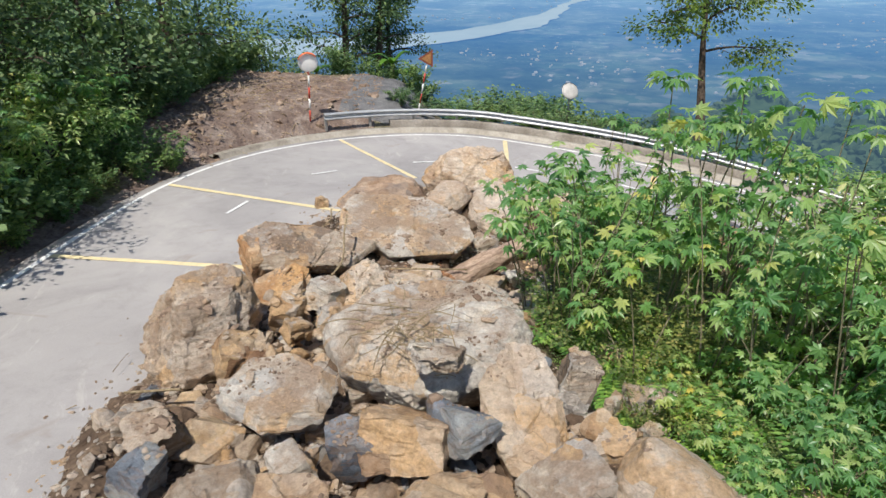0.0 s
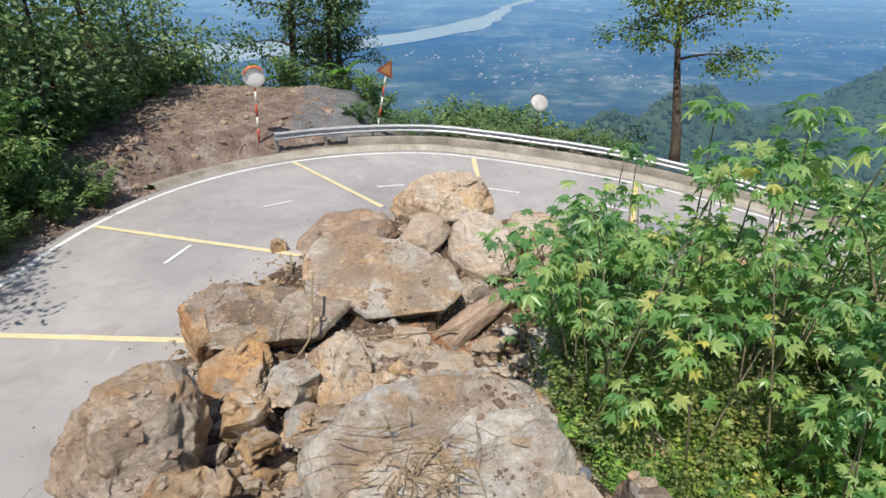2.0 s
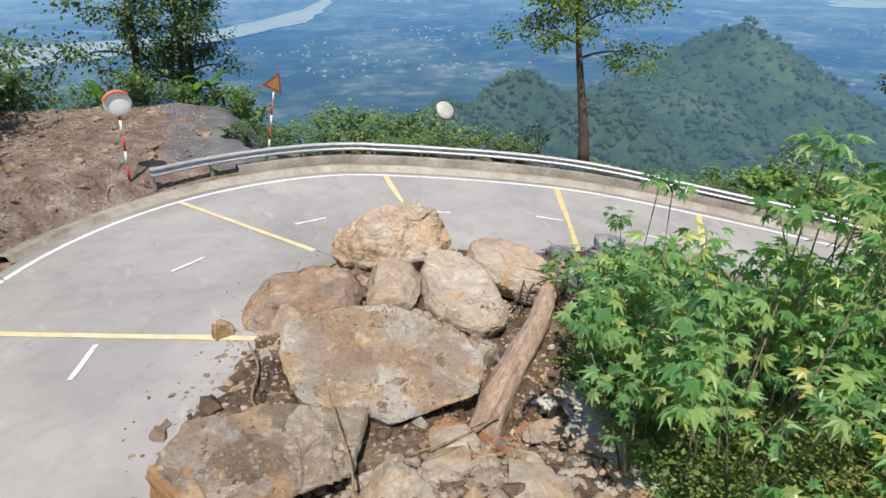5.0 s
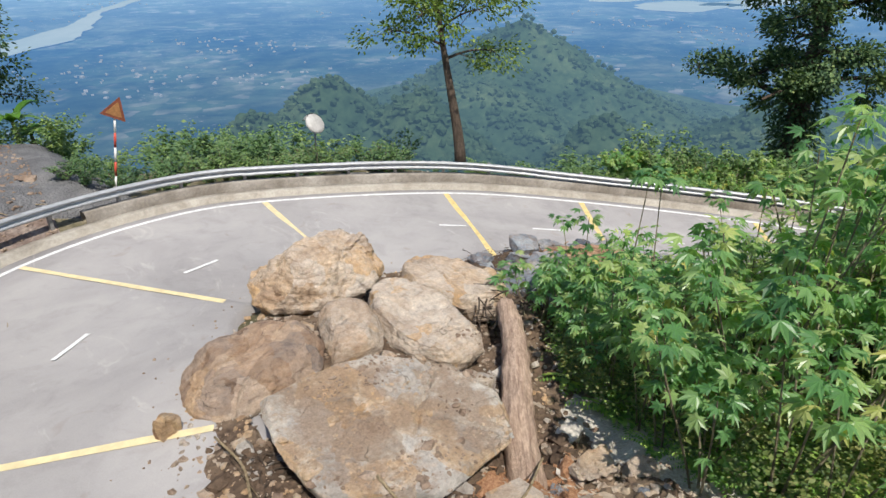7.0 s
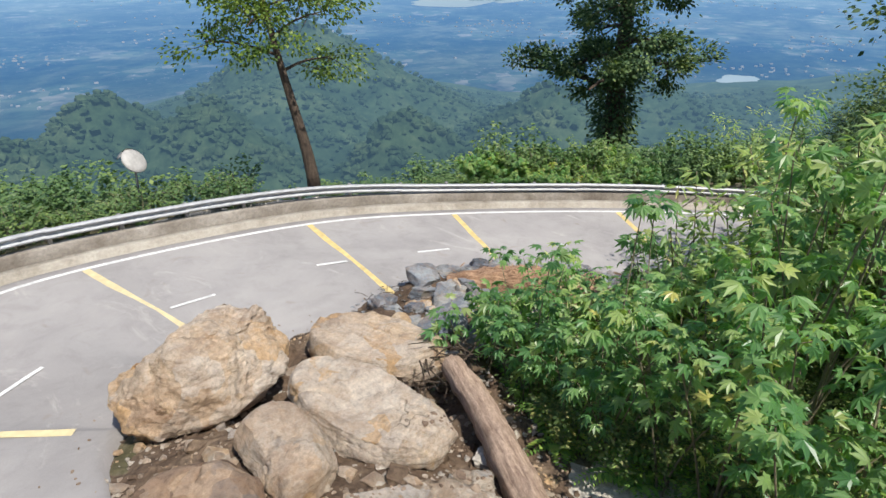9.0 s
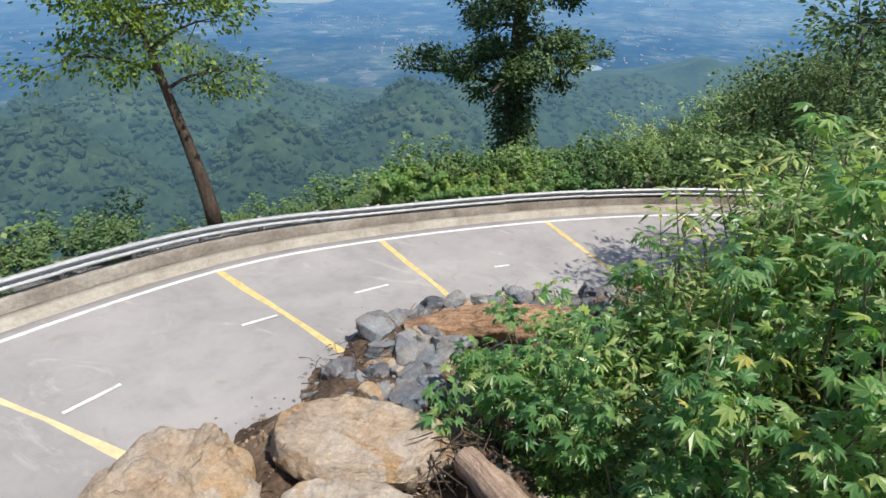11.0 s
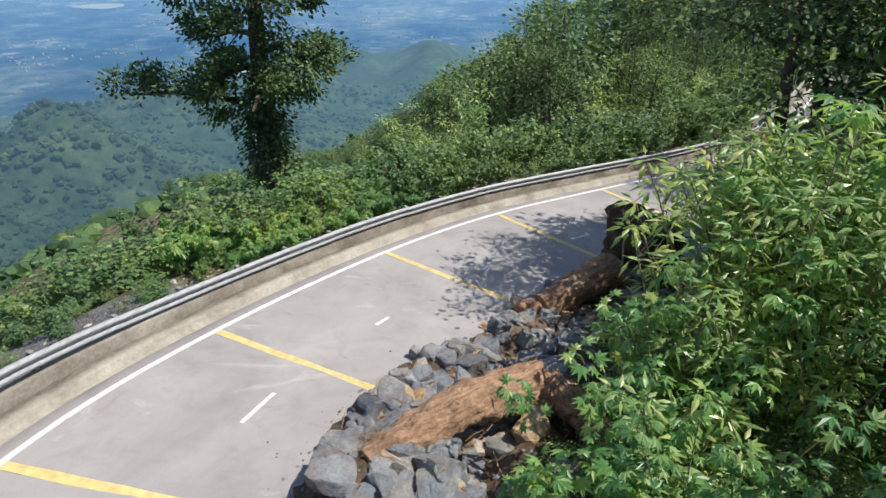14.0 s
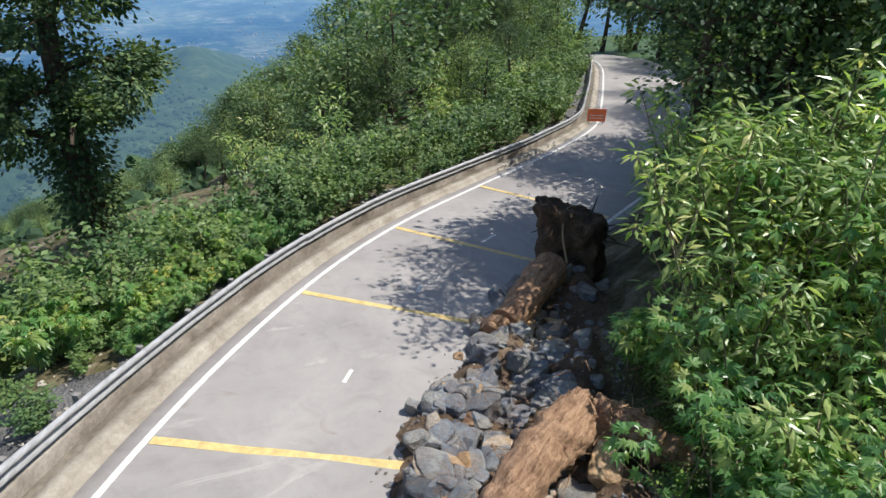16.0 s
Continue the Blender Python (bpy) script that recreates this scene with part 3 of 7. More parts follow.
def mass_verts(rim, lean, high, low, over, under, seed, level=5, sharp=90, rough=0.04, chips=0.035, cuts=10, layers=5.0, cracks=2, deep=0.93):
    """A large boulder or slab: its widest outline on the plan, the slope of that outline, its rise above and depth below it,
    and the slant of its sides above and below."""
    P = np.array(rim, float)
    if ((P[:, 0] - P[:, 0].mean()) * (np.roll(P, -1, 0)[:, 1] - P[:, 1].mean()) - (np.roll(P, -1, 0)[:, 0] - P[:, 0].mean()) * (P[:, 1] - P[:, 1].mean())).sum() < 0:
        P = P[::-1]
    c = P.mean(0)
    z = lambda q: lean[0] + lean[1] * (q[0] - c[0]) + lean[2] * (q[1] - c[1])
    mid = np.array([c[0], c[1], lean[0] + (high - low) * 0.5])
    n, h = [], []
    for k in range(len(P)):
        a, b = P[k], P[(k + 1) % len(P)]
        e = np.array([b[1] - a[1], a[0] - b[0]]) / np.hypot(*(b - a))
        m = (a + b) / 2
        m3 = np.array([m[0], m[1], z(m)]) - mid
        o, u = over[k % len(over)], under[k % len(under)]
        for w in ((e[0] * math.cos(radians(o)), e[1] * math.cos(radians(o)), math.sin(radians(o))), (e[0] * math.cos(radians(u)), e[1] * math.cos(radians(u)), -math.sin(radians(u)))):
            n.append(w)
            h.append(float(np.dot(w, m3)))
    up = np.array([-lean[1], -lean[2], 1.0])
    up /= np.linalg.norm(up)
    for w, at in ((up, (c[0], c[1], lean[0] + high)), (-up, (c[0], c[1], lean[0] - low))):
        n.append(w)
        h.append(float(np.dot(w, np.array(at) - mid)))
    v, f = ico(level)
    half = np.array([np.ptp(P[:, 0]), np.ptp(P[:, 1]), high + low]) / 2
    v = v * half
    v = v / np.linalg.norm(v, axis=1)[:, None]
    v, f = rock_surface(v, f, np.array(n), np.maximum(np.array(h), 0.05), seed, sharp, rough, chips, cuts, layers, cracks, deep)
    return v, f, mid


# ---- the road's outer edge line, its slope and its offsets ----
EDGE = [(-10.2, -46, 3.2), (-10.5, -22, 2.2), (-10.6, -8, 1.35), (-10.6, 2, 0.85), (-10.55, 9, 0.45), (-10.35, 15, 0.15), (-9.8, 20.8, -0.2), (-8.1, 25.6, -0.65), (-4.95, 29.2, -1.08),
        (-0.8, 30.85, -1.35), (3.25, 30.85, -1.68), (10.5, 28.75, -2.5), (15.8, 25.6, -3.3), (21.5, 20.35, -4.1), (25.6, 14.9, -4.62), (28.9, 8.4, -5.05), (32.6, 0.2, -5.45), (36.6, -6.9, -5.75),
        (41.6, -12.2, -6.05), (49.3, -19.8, -6.4), (58.5, -28.3, -6.9), (67, -34, -7.8), (80, -38, -9.5), (110, -42, -13)]


def catmull(pts, step=0.5):
    P = np.array(pts, float)
    P = np.vstack([2 * P[0] - P[1], P, 2 * P[-1] - P[-2]])
    out = []
    for k in range(1, len(P) - 2):
        n = max(2, int(np.linalg.norm(P[k + 1] - P[k]) / step))
        t = (np.arange(n) / n)[:, None]
        a, b, c, d = P[k - 1], P[k], P[k + 1], P[k + 2]
        out.append(0.5 * (2 * b + (c - a) * t + (2 * a - 5 * b + 4 * c - d) * t**2 + (3 * b - a - 3 * c + d) * t**3))
    return np.vstack(out + [P[-2:-1]])


LINE = catmull(EDGE)
_t = np.gradient(LINE[:, :2], axis=0)
_t /= np.linalg.norm(_t, axis=1)[:, None]
OUT = np.stack([-_t[:, 1], _t[:, 0]], 1)                      # towards the outside of the bend
STATION = np.r_[0, np.cumsum(np.linalg.norm(np.diff(LINE[:, :2], axis=0), axis=1))]


def station_at(x, y):
    return float(STATION[np.argmin(np.hypot(LINE[:, 0] - x, LINE[:, 1] - y))])


def on_road(s, d, dz=0.0):
    """A place s metres along the edge line and d metres outward of it."""
    s = np.asarray(s, float)
    x, y, z = (np.interp(s, STATION, LINE[:, k]) for k in range(3))
    ox, oy = np.interp(s, STATION, OUT[:, 0]), np.interp(s, STATION, OUT[:, 1])
    l = np.hypot(ox, oy)
    return np.stack([x + d * ox / l, y + d * oy / l, z + dz], -1)


S_RAIL, S_FAR = station_at(-5.1, 29.1), station_at(58, -31)
S_B, S_A = station_at(-9.8, 20.8), station_at(-4.95, 29.2)
S_STEEP = (station_at(3.25, 30.85), station_at(9, 29.3), station_at(19, 22.7), station_at(25.6, 14.9))      # where the slope below the rail is steepest


def nearest(x, y):
    x, y = np.asarray(x, float).ravel(), np.asarray(y, float).ravel()
    idx = np.empty(len(x), int)
    for a in range(0, len(x), 20000):
        idx[a:a + 20000] = np.argmin((x[a:a + 20000, None] - LINE[None, :, 0]) ** 2 + (y[a:a + 20000, None] - LINE[None, :, 1]) ** 2, axis=1)
    dx, dy = x - LINE[idx, 0], y - LINE[idx, 1]
    along = dx * OUT[idx, 0] + dy * OUT[idx, 1]
    d = np.sign(along) * np.hypot(dx, dy)
    return idx, d


INNER = on_road(STATION[::6], -7.6)
BOWL = [  # humps inside the bend and beyond it: x, y, height, reach
    (6.6, 7.0, 0.75, 3.0), (14, 4, 3.2, 5.0), (20, -8, 5.5, 7.0), (8, -8, 4.0, 5.5), (32, -24, 6.0, 10.0)]
PLAIN_Z = -300.0
HILLS = [  # far heights: azimuth, distance, top's height angle, reach along and across
    (45.5, 950, -6.7, 330, 235), (27.5, 640, -11.0, 170, 190), (21, 560, -13.2, 140, 150), (36, 600, -11.9, 190, 170), (66, 700, -12.6, 280, 190), (54, 560, -13.6, 210, 150),
    (99, 1500, -8.4, 380, 130), (92, 1500, -9.6, 300, 130), (86, 1250, -11.2, 330, 200), (76, 950, -11.6, 320, 240)]




def ground_h(x, y):
    x, y = np.asarray(x, float).ravel(), np.asarray(y, float).ravel()
    idx, d = nearest(x, y)
    zr, s = LINE[idx, 2], STATION[idx]
    left = 1 - sstep(S_B - 1.0, S_A - 1.0, s)
    dd = np.maximum(d - 3.0, 0)
    down = -0.28 * dd - 0.12 * np.maximum(dd - 22, 0)
    steep = sstep(S_STEEP[0], S_STEEP[1], s) * (1 - sstep(S_STEEP[2], S_STEEP[3], s))
    down = down - steep * 0.36 * np.clip(d - 5.4, 0, 26)
    up = 0.34 * np.clip(d - 1.0, 0, 9) + 0.1 * np.clip(d - 10, 0, 40) - 0.45 * np.maximum(d - 40, 0)
    outer = zr - 0.12 + left * up + (1 - left) * down
    w = sstep(1.0, 3.4, d) * (1 - sstep(41, 47, y)) * sstep(-17, -13, x) * (1 - sstep(-3.0, 0.5, x)) * sstep(22, 26, y)
    outer = outer + w * (-0.1 - 0.05 * (x + 6) - 0.02 * (y - 30) - outer + 0.5 * np.exp(-(((x + 9) / 3.5) ** 2 + ((y - 35) / 3.5) ** 2)))
    w = 1 / np.maximum(np.hypot(x[:, None] - INNER[None, :, 0], y[:, None] - INNER[None, :, 1]), 1.0) ** 3 if len(x) < 30000 else None
    if w is None:
        inz = np.empty(len(x))
        for a in range(0, len(x), 20000):
            ww = 1 / np.maximum(np.hypot(x[a:a + 20000, None] - INNER[None, :, 0], y[a:a + 20000, None] - INNER[None, :, 1]), 1.0) ** 3
            inz[a:a + 20000] = (ww * INNER[None, :, 2]).sum(1) / ww.sum(1)
    else:
        inz = (w * INNER[None, :, 2]).sum(1) / w.sum(1)
    for hx, hy, hh, hr in BOWL:
        inz = inz + hh * np.exp(-((x - hx) ** 2 + (y - hy) ** 2) / (2 * hr**2))
    inner = inz + (zr - 0.12 - inz) * (1 - sstep(0.3, 3.5, -7.6 - d))
    z = np.where(d > 0.4, outer, np.where(d > -7.7, zr - 0.3, inner))
    near_road = sstep(0.6, 3.0, np.where(d > 0, d - 1.2, -7.6 - d))
    p = np.stack([x, y, 0 * x], 1)
    z = z + near_road * (0.22 * fbm(p * 0.35, 3, 4) + 1.2 * sstep(20, 120, np.abs(d)) * fbm(p * 0.05, 9, 4))
    z = z + 6.5 * np.exp(-(((x - 100) / 38) ** 2 + ((y + 22) / 24) ** 2)) * sstep(3.5, 16, d)
    r, az = np.hypot(x - 4, y - 25), np.degrees(np.arctan2(x - 4, y - 25))
    z = z - sstep(66, 84, az) * (1 - sstep(140, 170, az)) * 0.55 * np.maximum(r - 135, 0)
    z = z - 0.2 * np.maximum(r - 90, 0) * (1 - sstep(66, 84, az)) * sstep(-35, -10, az)
    z = z - 0.75 * np.exp(-(((x - 1.1) / 1.7) ** 2 + ((y - 14.0) / 1.1) ** 2)) * (d < -7.7)
    far = np.full(len(x), PLAIN_Z - 30.0)
    for a, dist, el, ra, rc in HILLS:
        ca, sa = math.cos(radians(a)), math.sin(radians(a))
        hx, hy, top = dist * sa, dist * ca + 12, 7 + dist * math.tan(radians(el))
        u, v = (x - hx) * sa + (y - hy) * ca, (x - hx) * ca - (y - hy) * sa
        g = (top - PLAIN_Z + 30) * np.exp(-0.9 * ((u / ra) ** 2 + (v / rc) ** 2) ** 0.62) + PLAIN_Z - 30
        far = np.logaddexp(far / 8, g / 8) * 8
    far = far + sstep(150, 400, r) * np.minimum(1, (far - PLAIN_Z) / 60) * (16 * fbm(p * 0.008, 21, 5) + 22 * (0.5 - np.abs(fbm(p * [0.011, 0.006, 0] + 3.1, 27, 3))))
    z = np.maximum(z, PLAIN_Z - 30)
    return np.where(r > 180, np.logaddexp(z / 6, far / 6) * 6, z)


def axis(lo, hi, step, reach, growth):
    a = list(np.arange(lo, hi + step / 2, step))
    s, v = step, hi
    while v < reach:
        s *= growth
        v += s
        a.append(v)
    s, v = step, lo
    while v > -700:
        s *= growth
        v -= s
        a.insert(0, v)
    return np.array(a)


# ---- ground ----
GX, GY = axis(-26, 44, 0.45, 2300, 1.045), axis(-16, 46, 0.45, 2300, 1.045)
_x, _y = np.meshgrid(GX, GY, indexing="ij")
_z = ground_h(_x, _y)
_v = np.stack([_x.ravel(), _y.ravel(), _z], 1)
_i, _j = np.meshgrid(np.arange(len(GX) - 1), np.arange(len(GY) - 1), indexing="ij")
_n = len(GY)
_f = np.stack([_i * _n + _j, (_i + 1) * _n + _j, (_i + 1) * _n + _j + 1, _i * _n + _j + 1], -1).reshape(-1, 4)
_c = _v[_f].mean(1)
_r = np.hypot(_c[:, 0] - 4, _c[:, 1] - 25)


def sub_mesh(name, v, f, material):
    used, inv = np.unique(f, return_inverse=True)
    return mesh_of(name, v[used], inv.reshape(f.shape), material)


_near = _r < 235
_me = sub_mesh("ground", _v, _f[_near], [SOIL, SPOIL, GRAVEL, GREYGRIT, MIDWOOD])
_cc = _c[_near]
_idx, _d = nearest(_cc[:, 0], _cc[:, 1])
_nz = fbm(_cc * [0.5, 0.5, 0], 31, 3)
_slot = np.zeros(len(_cc), np.int32)
_slot[_r[_near] > 75] = 4
_slot[(_d > 0.3) & (_cc[:, 0] < -3.2 + _nz * 1.5) & (_cc[:, 1] > 21.5) & (_cc[:, 1] < 41 + 2 * _nz) & (_cc[:, 0] > -15.5 + _nz * 2)] = 1
_slot[(_d > 0.3) & (_d < 2.2 + _nz) & (STATION[_idx] < S_A)] = 1
_slot[(_cc[:, 0] > -5.4 + _nz * 0.5) & (_cc[:, 0] < -1.0 + _nz) & (_cc[:, 1] > 32.3) & (_cc[:, 1] < 41)] = 3
_slot[((_d > 1.5) & (_d < 3.0 + _nz + 3.0 * ((_cc[:, 0] > 13.5) & (_cc[:, 0] < 19.5))) & (STATION[_idx] > S_A + 8))] = 3
_slot[(np.hypot(_cc[:, 0] - 2.0, (_cc[:, 1] - 14.0) * 0.5) < 1.7 + _nz * 0.8) & (_d < -7)] = 2
_me.polygons.foreach_set("material_index", _slot)
tagged(new("ground", _me), "Sloping mountain ground with leaf litter, spoil and gravel", "ground", kind="structure")
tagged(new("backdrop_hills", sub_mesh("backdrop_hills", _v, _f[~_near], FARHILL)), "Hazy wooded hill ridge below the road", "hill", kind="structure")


def sector(name, material, z, r0, r1, a0, a1, rings=60, rays=120):
    r = r0 * (r1 / r0) ** (np.arange(rings + 1) / rings)
    a = np.radians(np.linspace(a0, a1, rays + 1))
    R, A = np.meshgrid(r, a, indexing="ij")
    v = np.stack([R.ravel() * np.sin(A.ravel()), R.ravel() * np.cos(A.ravel()), np.full(R.size, z)], 1)
    i, j = np.meshgrid(np.arange(rings), np.arange(rays), indexing="ij")
    f = np.stack([i * (rays + 1) + j, i * (rays + 1) + j + 1, (i + 1) * (rays + 1) + j + 1, (i + 1) * (rays + 1) + j], -1).reshape(-1, 4)
    return mesh_of(name, v, f, material)


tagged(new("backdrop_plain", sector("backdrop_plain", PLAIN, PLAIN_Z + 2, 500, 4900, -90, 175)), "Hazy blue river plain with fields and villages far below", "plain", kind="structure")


def far_place(az, el, z):
    dist = (7 - z) / math.tan(radians(-el))
    return dist * math.sin(radians(az)), dist * math.cos(radians(az)), z


# the river: middle and half width by azimuth and height angle
_L, _Rt = [], []
for az, top, low in [(14.5, -3.9, -4.25), (12.3, -4.35, -4.8), (10.4, -4.9, -6.0), (9.2, -5.6, -6.8), (7.0, -6.1, -7.1), (4.0, -6.7, -7.7), (1.0, -7.1, -8.1), (-2.5, -7.35, -8.4), (-5, -7.5, -8.6), (-9, -7.5, -8.8), (-14, -7.4, -9.0), (-22, -7.0, -9.2), (-34, -6.0, -9.0), (-50, -5.0, -8.0)]:
    _L.append(far_place(az, top, PLAIN_Z + 6))
    _Rt.append(far_place(az - 0.5, low, PLAIN_Z + 6))
_a, _b = catmull(_L, 60), catmull(_Rt, 60)
_k = 150
_a = np.stack([np.interp(np.linspace(0, 1, _k), np.linspace(0, 1, len(_a)), _a[:, c]) for c in range(3)], 1)
_b = np.stack([np.interp(np.linspace(0, 1, _k), np.linspace(0, 1, len(_b)), _b[:, c]) for c in range(3)], 1)
_a[:, 0] += 22 * fbm(_a * 0.006, 4, 3)
_b[:, 0] += 22 * fbm(_b * 0.006, 5, 3)
_q = np.arange(_k - 1)
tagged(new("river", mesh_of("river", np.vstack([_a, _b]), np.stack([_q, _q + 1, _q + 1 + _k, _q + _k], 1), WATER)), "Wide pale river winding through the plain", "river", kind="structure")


def lake(az, el, w, d, seed):
    x, y, z = far_place(az, el, PLAIN_Z + 5)
    a = np.linspace(0, 2 * np.pi, 33)[:-1]
    rad = 1 + 0.35 * fbm(np.stack([np.cos(a) * 1.5, np.sin(a) * 1.5, 0 * a], 1) + seed, seed, 3)
    v = np.vstack([[x, y, z], np.stack([x + w * rad * np.cos(a), y + d * rad * np.sin(a), 0 * a + z], 1)])
    k = np.arange(0, 32, 2)
    f = np.stack([0 * k, k + 1, k + 2, (k + 2) % 32 + 1], 1)
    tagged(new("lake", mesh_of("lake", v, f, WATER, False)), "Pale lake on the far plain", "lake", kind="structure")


for n, q in enumerate([(58, -5.0, 260, 210), (53, -4.6, 200, 170), (63, -4.7, 330, 160), (72, -5.2, 130, 90), (82, -10.6, 60, 40)]):
    lake(*q, n + 3)

# villages: small pale blocks by the hundred
_rng = np.random.RandomState(5)
_pieces = []
_cube = np.array([[x, y, z] for x in (-1, 1) for y in (-1, 1) for z in (0, 1)], float)
_cf = np.array([[0, 1, 3, 2], [4, 6, 7, 5], [0, 4, 5, 1], [2, 3, 7, 6], [1, 5, 7, 3], [0, 2, 6, 4]])
for n in range(120):
    az, el = _rng.uniform(-12, 112), -_rng.uniform(4.3, 11.5)
    cx, cy, _ = far_place(az, el, PLAIN_Z)
    near = math.hypot(cx, cy)
    for k in range(_rng.randint(3, 13)):
        x, y = cx + _rng.normal() * near * 0.03, cy + _rng.normal() * near * 0.03
        if math.hypot(x, y) > 4600:
            continue
        s = _rng.uniform(2.2, 5.0)
        a = _rng.uniform(0, 3)
        c = _cube * [s, s * _rng.uniform(0.4, 1), _rng.uniform(2.5, 5)]
        c = np.stack([c[:, 0] * math.cos(a) - c[:, 1] * math.sin(a) + x, c[:, 0] * math.sin(a) + c[:, 1] * math.cos(a) + y, c[:, 2] + PLAIN_Z + 2], 1)
        _pieces.append((c, _cf))
tagged(new("village_houses", mesh_of("village_houses", *joined(_pieces), HOUSES, False)), "Tiny pale houses scattered over the plain", "houses", kind="stuff")


# ---- road, markings, kerb and parapet ----
def ribbon(name, s0, s1, rows, material, step=0.6, sink=0.0):
    """A strip along the road with the given cross-section: (outward, above) pairs."""
    s = np.linspace(s0, s1, max(2, int((s1 - s0) / step) + 1))
    low = sstep(station_at(9, 29.3), station_at(18, 24), s) * sink
    v = np.stack([on_road(s, d, h) + np.stack([-0.6 * low * OUT[np.clip(np.searchsorted(STATION, s), 0, len(STATION) - 1), k] if k < 2 else -low for k in range(3)], 1) for d, h in rows], 1)
    m, k = len(s), len(rows)
    i, j = np.meshgrid(np.arange(m - 1), np.arange(k - 1), indexing="ij")
    f = np.stack([i * k + j, i * k + j + 1, (i + 1) * k + j + 1, (i + 1) * k + j], -1).reshape(-1, 4)
    return mesh_of(name, v.reshape(-1, 3), f, material)


S_END = STATION[-1]
road = tagged(new("road", ribbon("road", 0, S_END, [(-7.9, -0.4), (-7.7, -0.02), (-7.5, 0), (-5.5, 0.01), (-3.8, 0.02), (-2, 0.01), (0, 0), (0.45, -0.01), (0.6, -0.3)], ROAD)), "Pale grey concrete mountain road curving round a bend", "road", kind="structure")


def flat_strip(name, a, b, width, material, n=8, ragged=0.02, seed=0, dz=0.024):
    a, b = np.array(a, float), np.array(b, float)
    t = np.linspace(0, 1, n)[:, None]
    c = a + (b - a) * t
    side = np.array([-(b - a)[1], (b - a)[0], 0]) / np.linalg.norm((b - a)[:2]) * width / 2
    rng = np.random.RandomState(seed)
    j = 1 + ragged * rng.normal(size=(2, n, 1)) / width
    v = np.vstack([c + side * j[0], c - side * j[1]]) + [0, 0, dz]
    k = np.arange(n - 1)
    return mesh_of(name, v, np.stack([k, k + n, k + n + 1, k + 1], 1), material)


part("edge_line", ribbon("edge_line", 0, S_END, [(-0.08, 0.008), (0.08, 0.008)], WHITE), road, "worn white edge line")
part("edge_line", ribbon("edge_line_inner", station_at(27.2, 11.8), S_END, [(-7.22, 0.008), (-7.06, 0.008)], WHITE), road, "worn white edge line")
for n, (x, y) in enumerate([(-10.55, 6.0), (-10.35, 14.4), (-9.9, 20.6), (-4.9, 29.3), (3.25, 30.9), (10.5, 28.8), (15.8, 25.6), (21.55, 20.35), (25.5, 14.8), (29, 8.2)]):
    s = station_at(x, y)
    part("yellow_stripe", flat_strip("yellow_stripe", on_road(s, -0.12), on_road(s - (0.6, 0.7, 2.3, 0.9, -1.1)[n] if n < 5 else s, -6.95), 0.22 if n > 3 else 0.17, YELLOW if n > 4 else PALE_YELLOW, 14, 0.012, n, 0.026), road)
for n, (x0, y0, x1, y1) in enumerate([(-6.65, 17.65, -6.35, 18.9), (-4.98, 22.47, -4.17, 23.4), (-1.25, 26.05, -0.15, 26.42), (3.32, 26.85, 4.6, 26.62), (7.99, 25.95, 8.9, 25.45), (11.4, 24.35, 12.55, 23.75), (15.88, 21.08, 16.82, 20.27), (19.8, 16.9, 20.45, 16.3),
                                      (22.6, 12.4, 23.1, 11.4), (24.9, 7.6, 25.3, 6.6), (26.9, 3.0, 27.4, 2.0), (29.2, -1.6, 29.7, -2.5)]):
    za, zb = (np.interp(station_at(x, y), STATION, LINE[:, 2]) + 0.02 for x, y in ((x0, y0), (x1, y1)))
    part("white_dash", flat_strip("white_dash", (x0, y0, za), (x1, y1, zb), 0.11, WHITE, 5, 0.006, n + 40, 0.008), road)

tagged(new("kerb", ribbon("kerb", S_A - 6, S_END, [(0.47, -0.3), (0.47, 0.0), (0.64, -0.04), (0.68, 0.13), (0.72, 0.16), (0.98, 0.17), (1.02, 0.02), (1.32, 0.03), (1.32, -0.3)], KERBSTONE)), "Weathered concrete gutter and kerb along the bend", "kerb", kind="structure")
tagged(new("parapet_wall", ribbon("parapet_wall", S_RAIL + 3, S_END, [(1.33, -0.3), (1.33, 0.38), (1.36, 0.42), (1.62, 0.42), (1.65, 0.38), (1.65, -0.6)], KERB)), "Low weathered concrete parapet under the guard rail", "wall", kind="structure")

# ---- guard rail ----
rail = thing("guard_rail", "Dusty galvanised steel guard rail with corrugated beam", "guard rail")
W = [(0.02, 0.185), (0.06, 0.17), (0.12, 0.125), (0.12, 0.085), (0.015, 0.04), (0.0, 0.0), (0.015, -0.04), (0.12, -0.085), (0.12, -0.125), (0.06, -0.17), (0.02, -0.185)]
PROFILE = [(1.47 - d, 0.80 + h) for d, h in W] + [(1.482 - d * 0.9, 0.80 + h) for d, h in reversed(W)]
s = S_RAIL
n = 0
while s < S_FAR:
    low = float(sstep(station_at(9, 29.3), station_at(18, 24), s))
    e = 0.012 * (n % 2)
    part("beam", ribbon("beam", s, s + 4.16, [(d + e, h + 0.01 * math.sin(n * 2.1) ) for d, h in PROFILE + PROFILE[:1]], STEEL, 0.5, 0.15), rail)
    for k in (0.1, 2.1):
        me = box_mesh("post", (0.12, 0.15, 0.9), DIRT_STEEL, 0.012)
        p = part("post", me, rail)
        x, y, z = on_road(s + k, 1.575)
        q = on_road(s + k + 0.5, 1.575)
        p.matrix_basis = pose(x, y, z + 0.51 - 0.15 * low, 0, 0, math.degrees(math.atan2(q[1] - y, q[0] - x)))
    s += 4.1
    n += 1


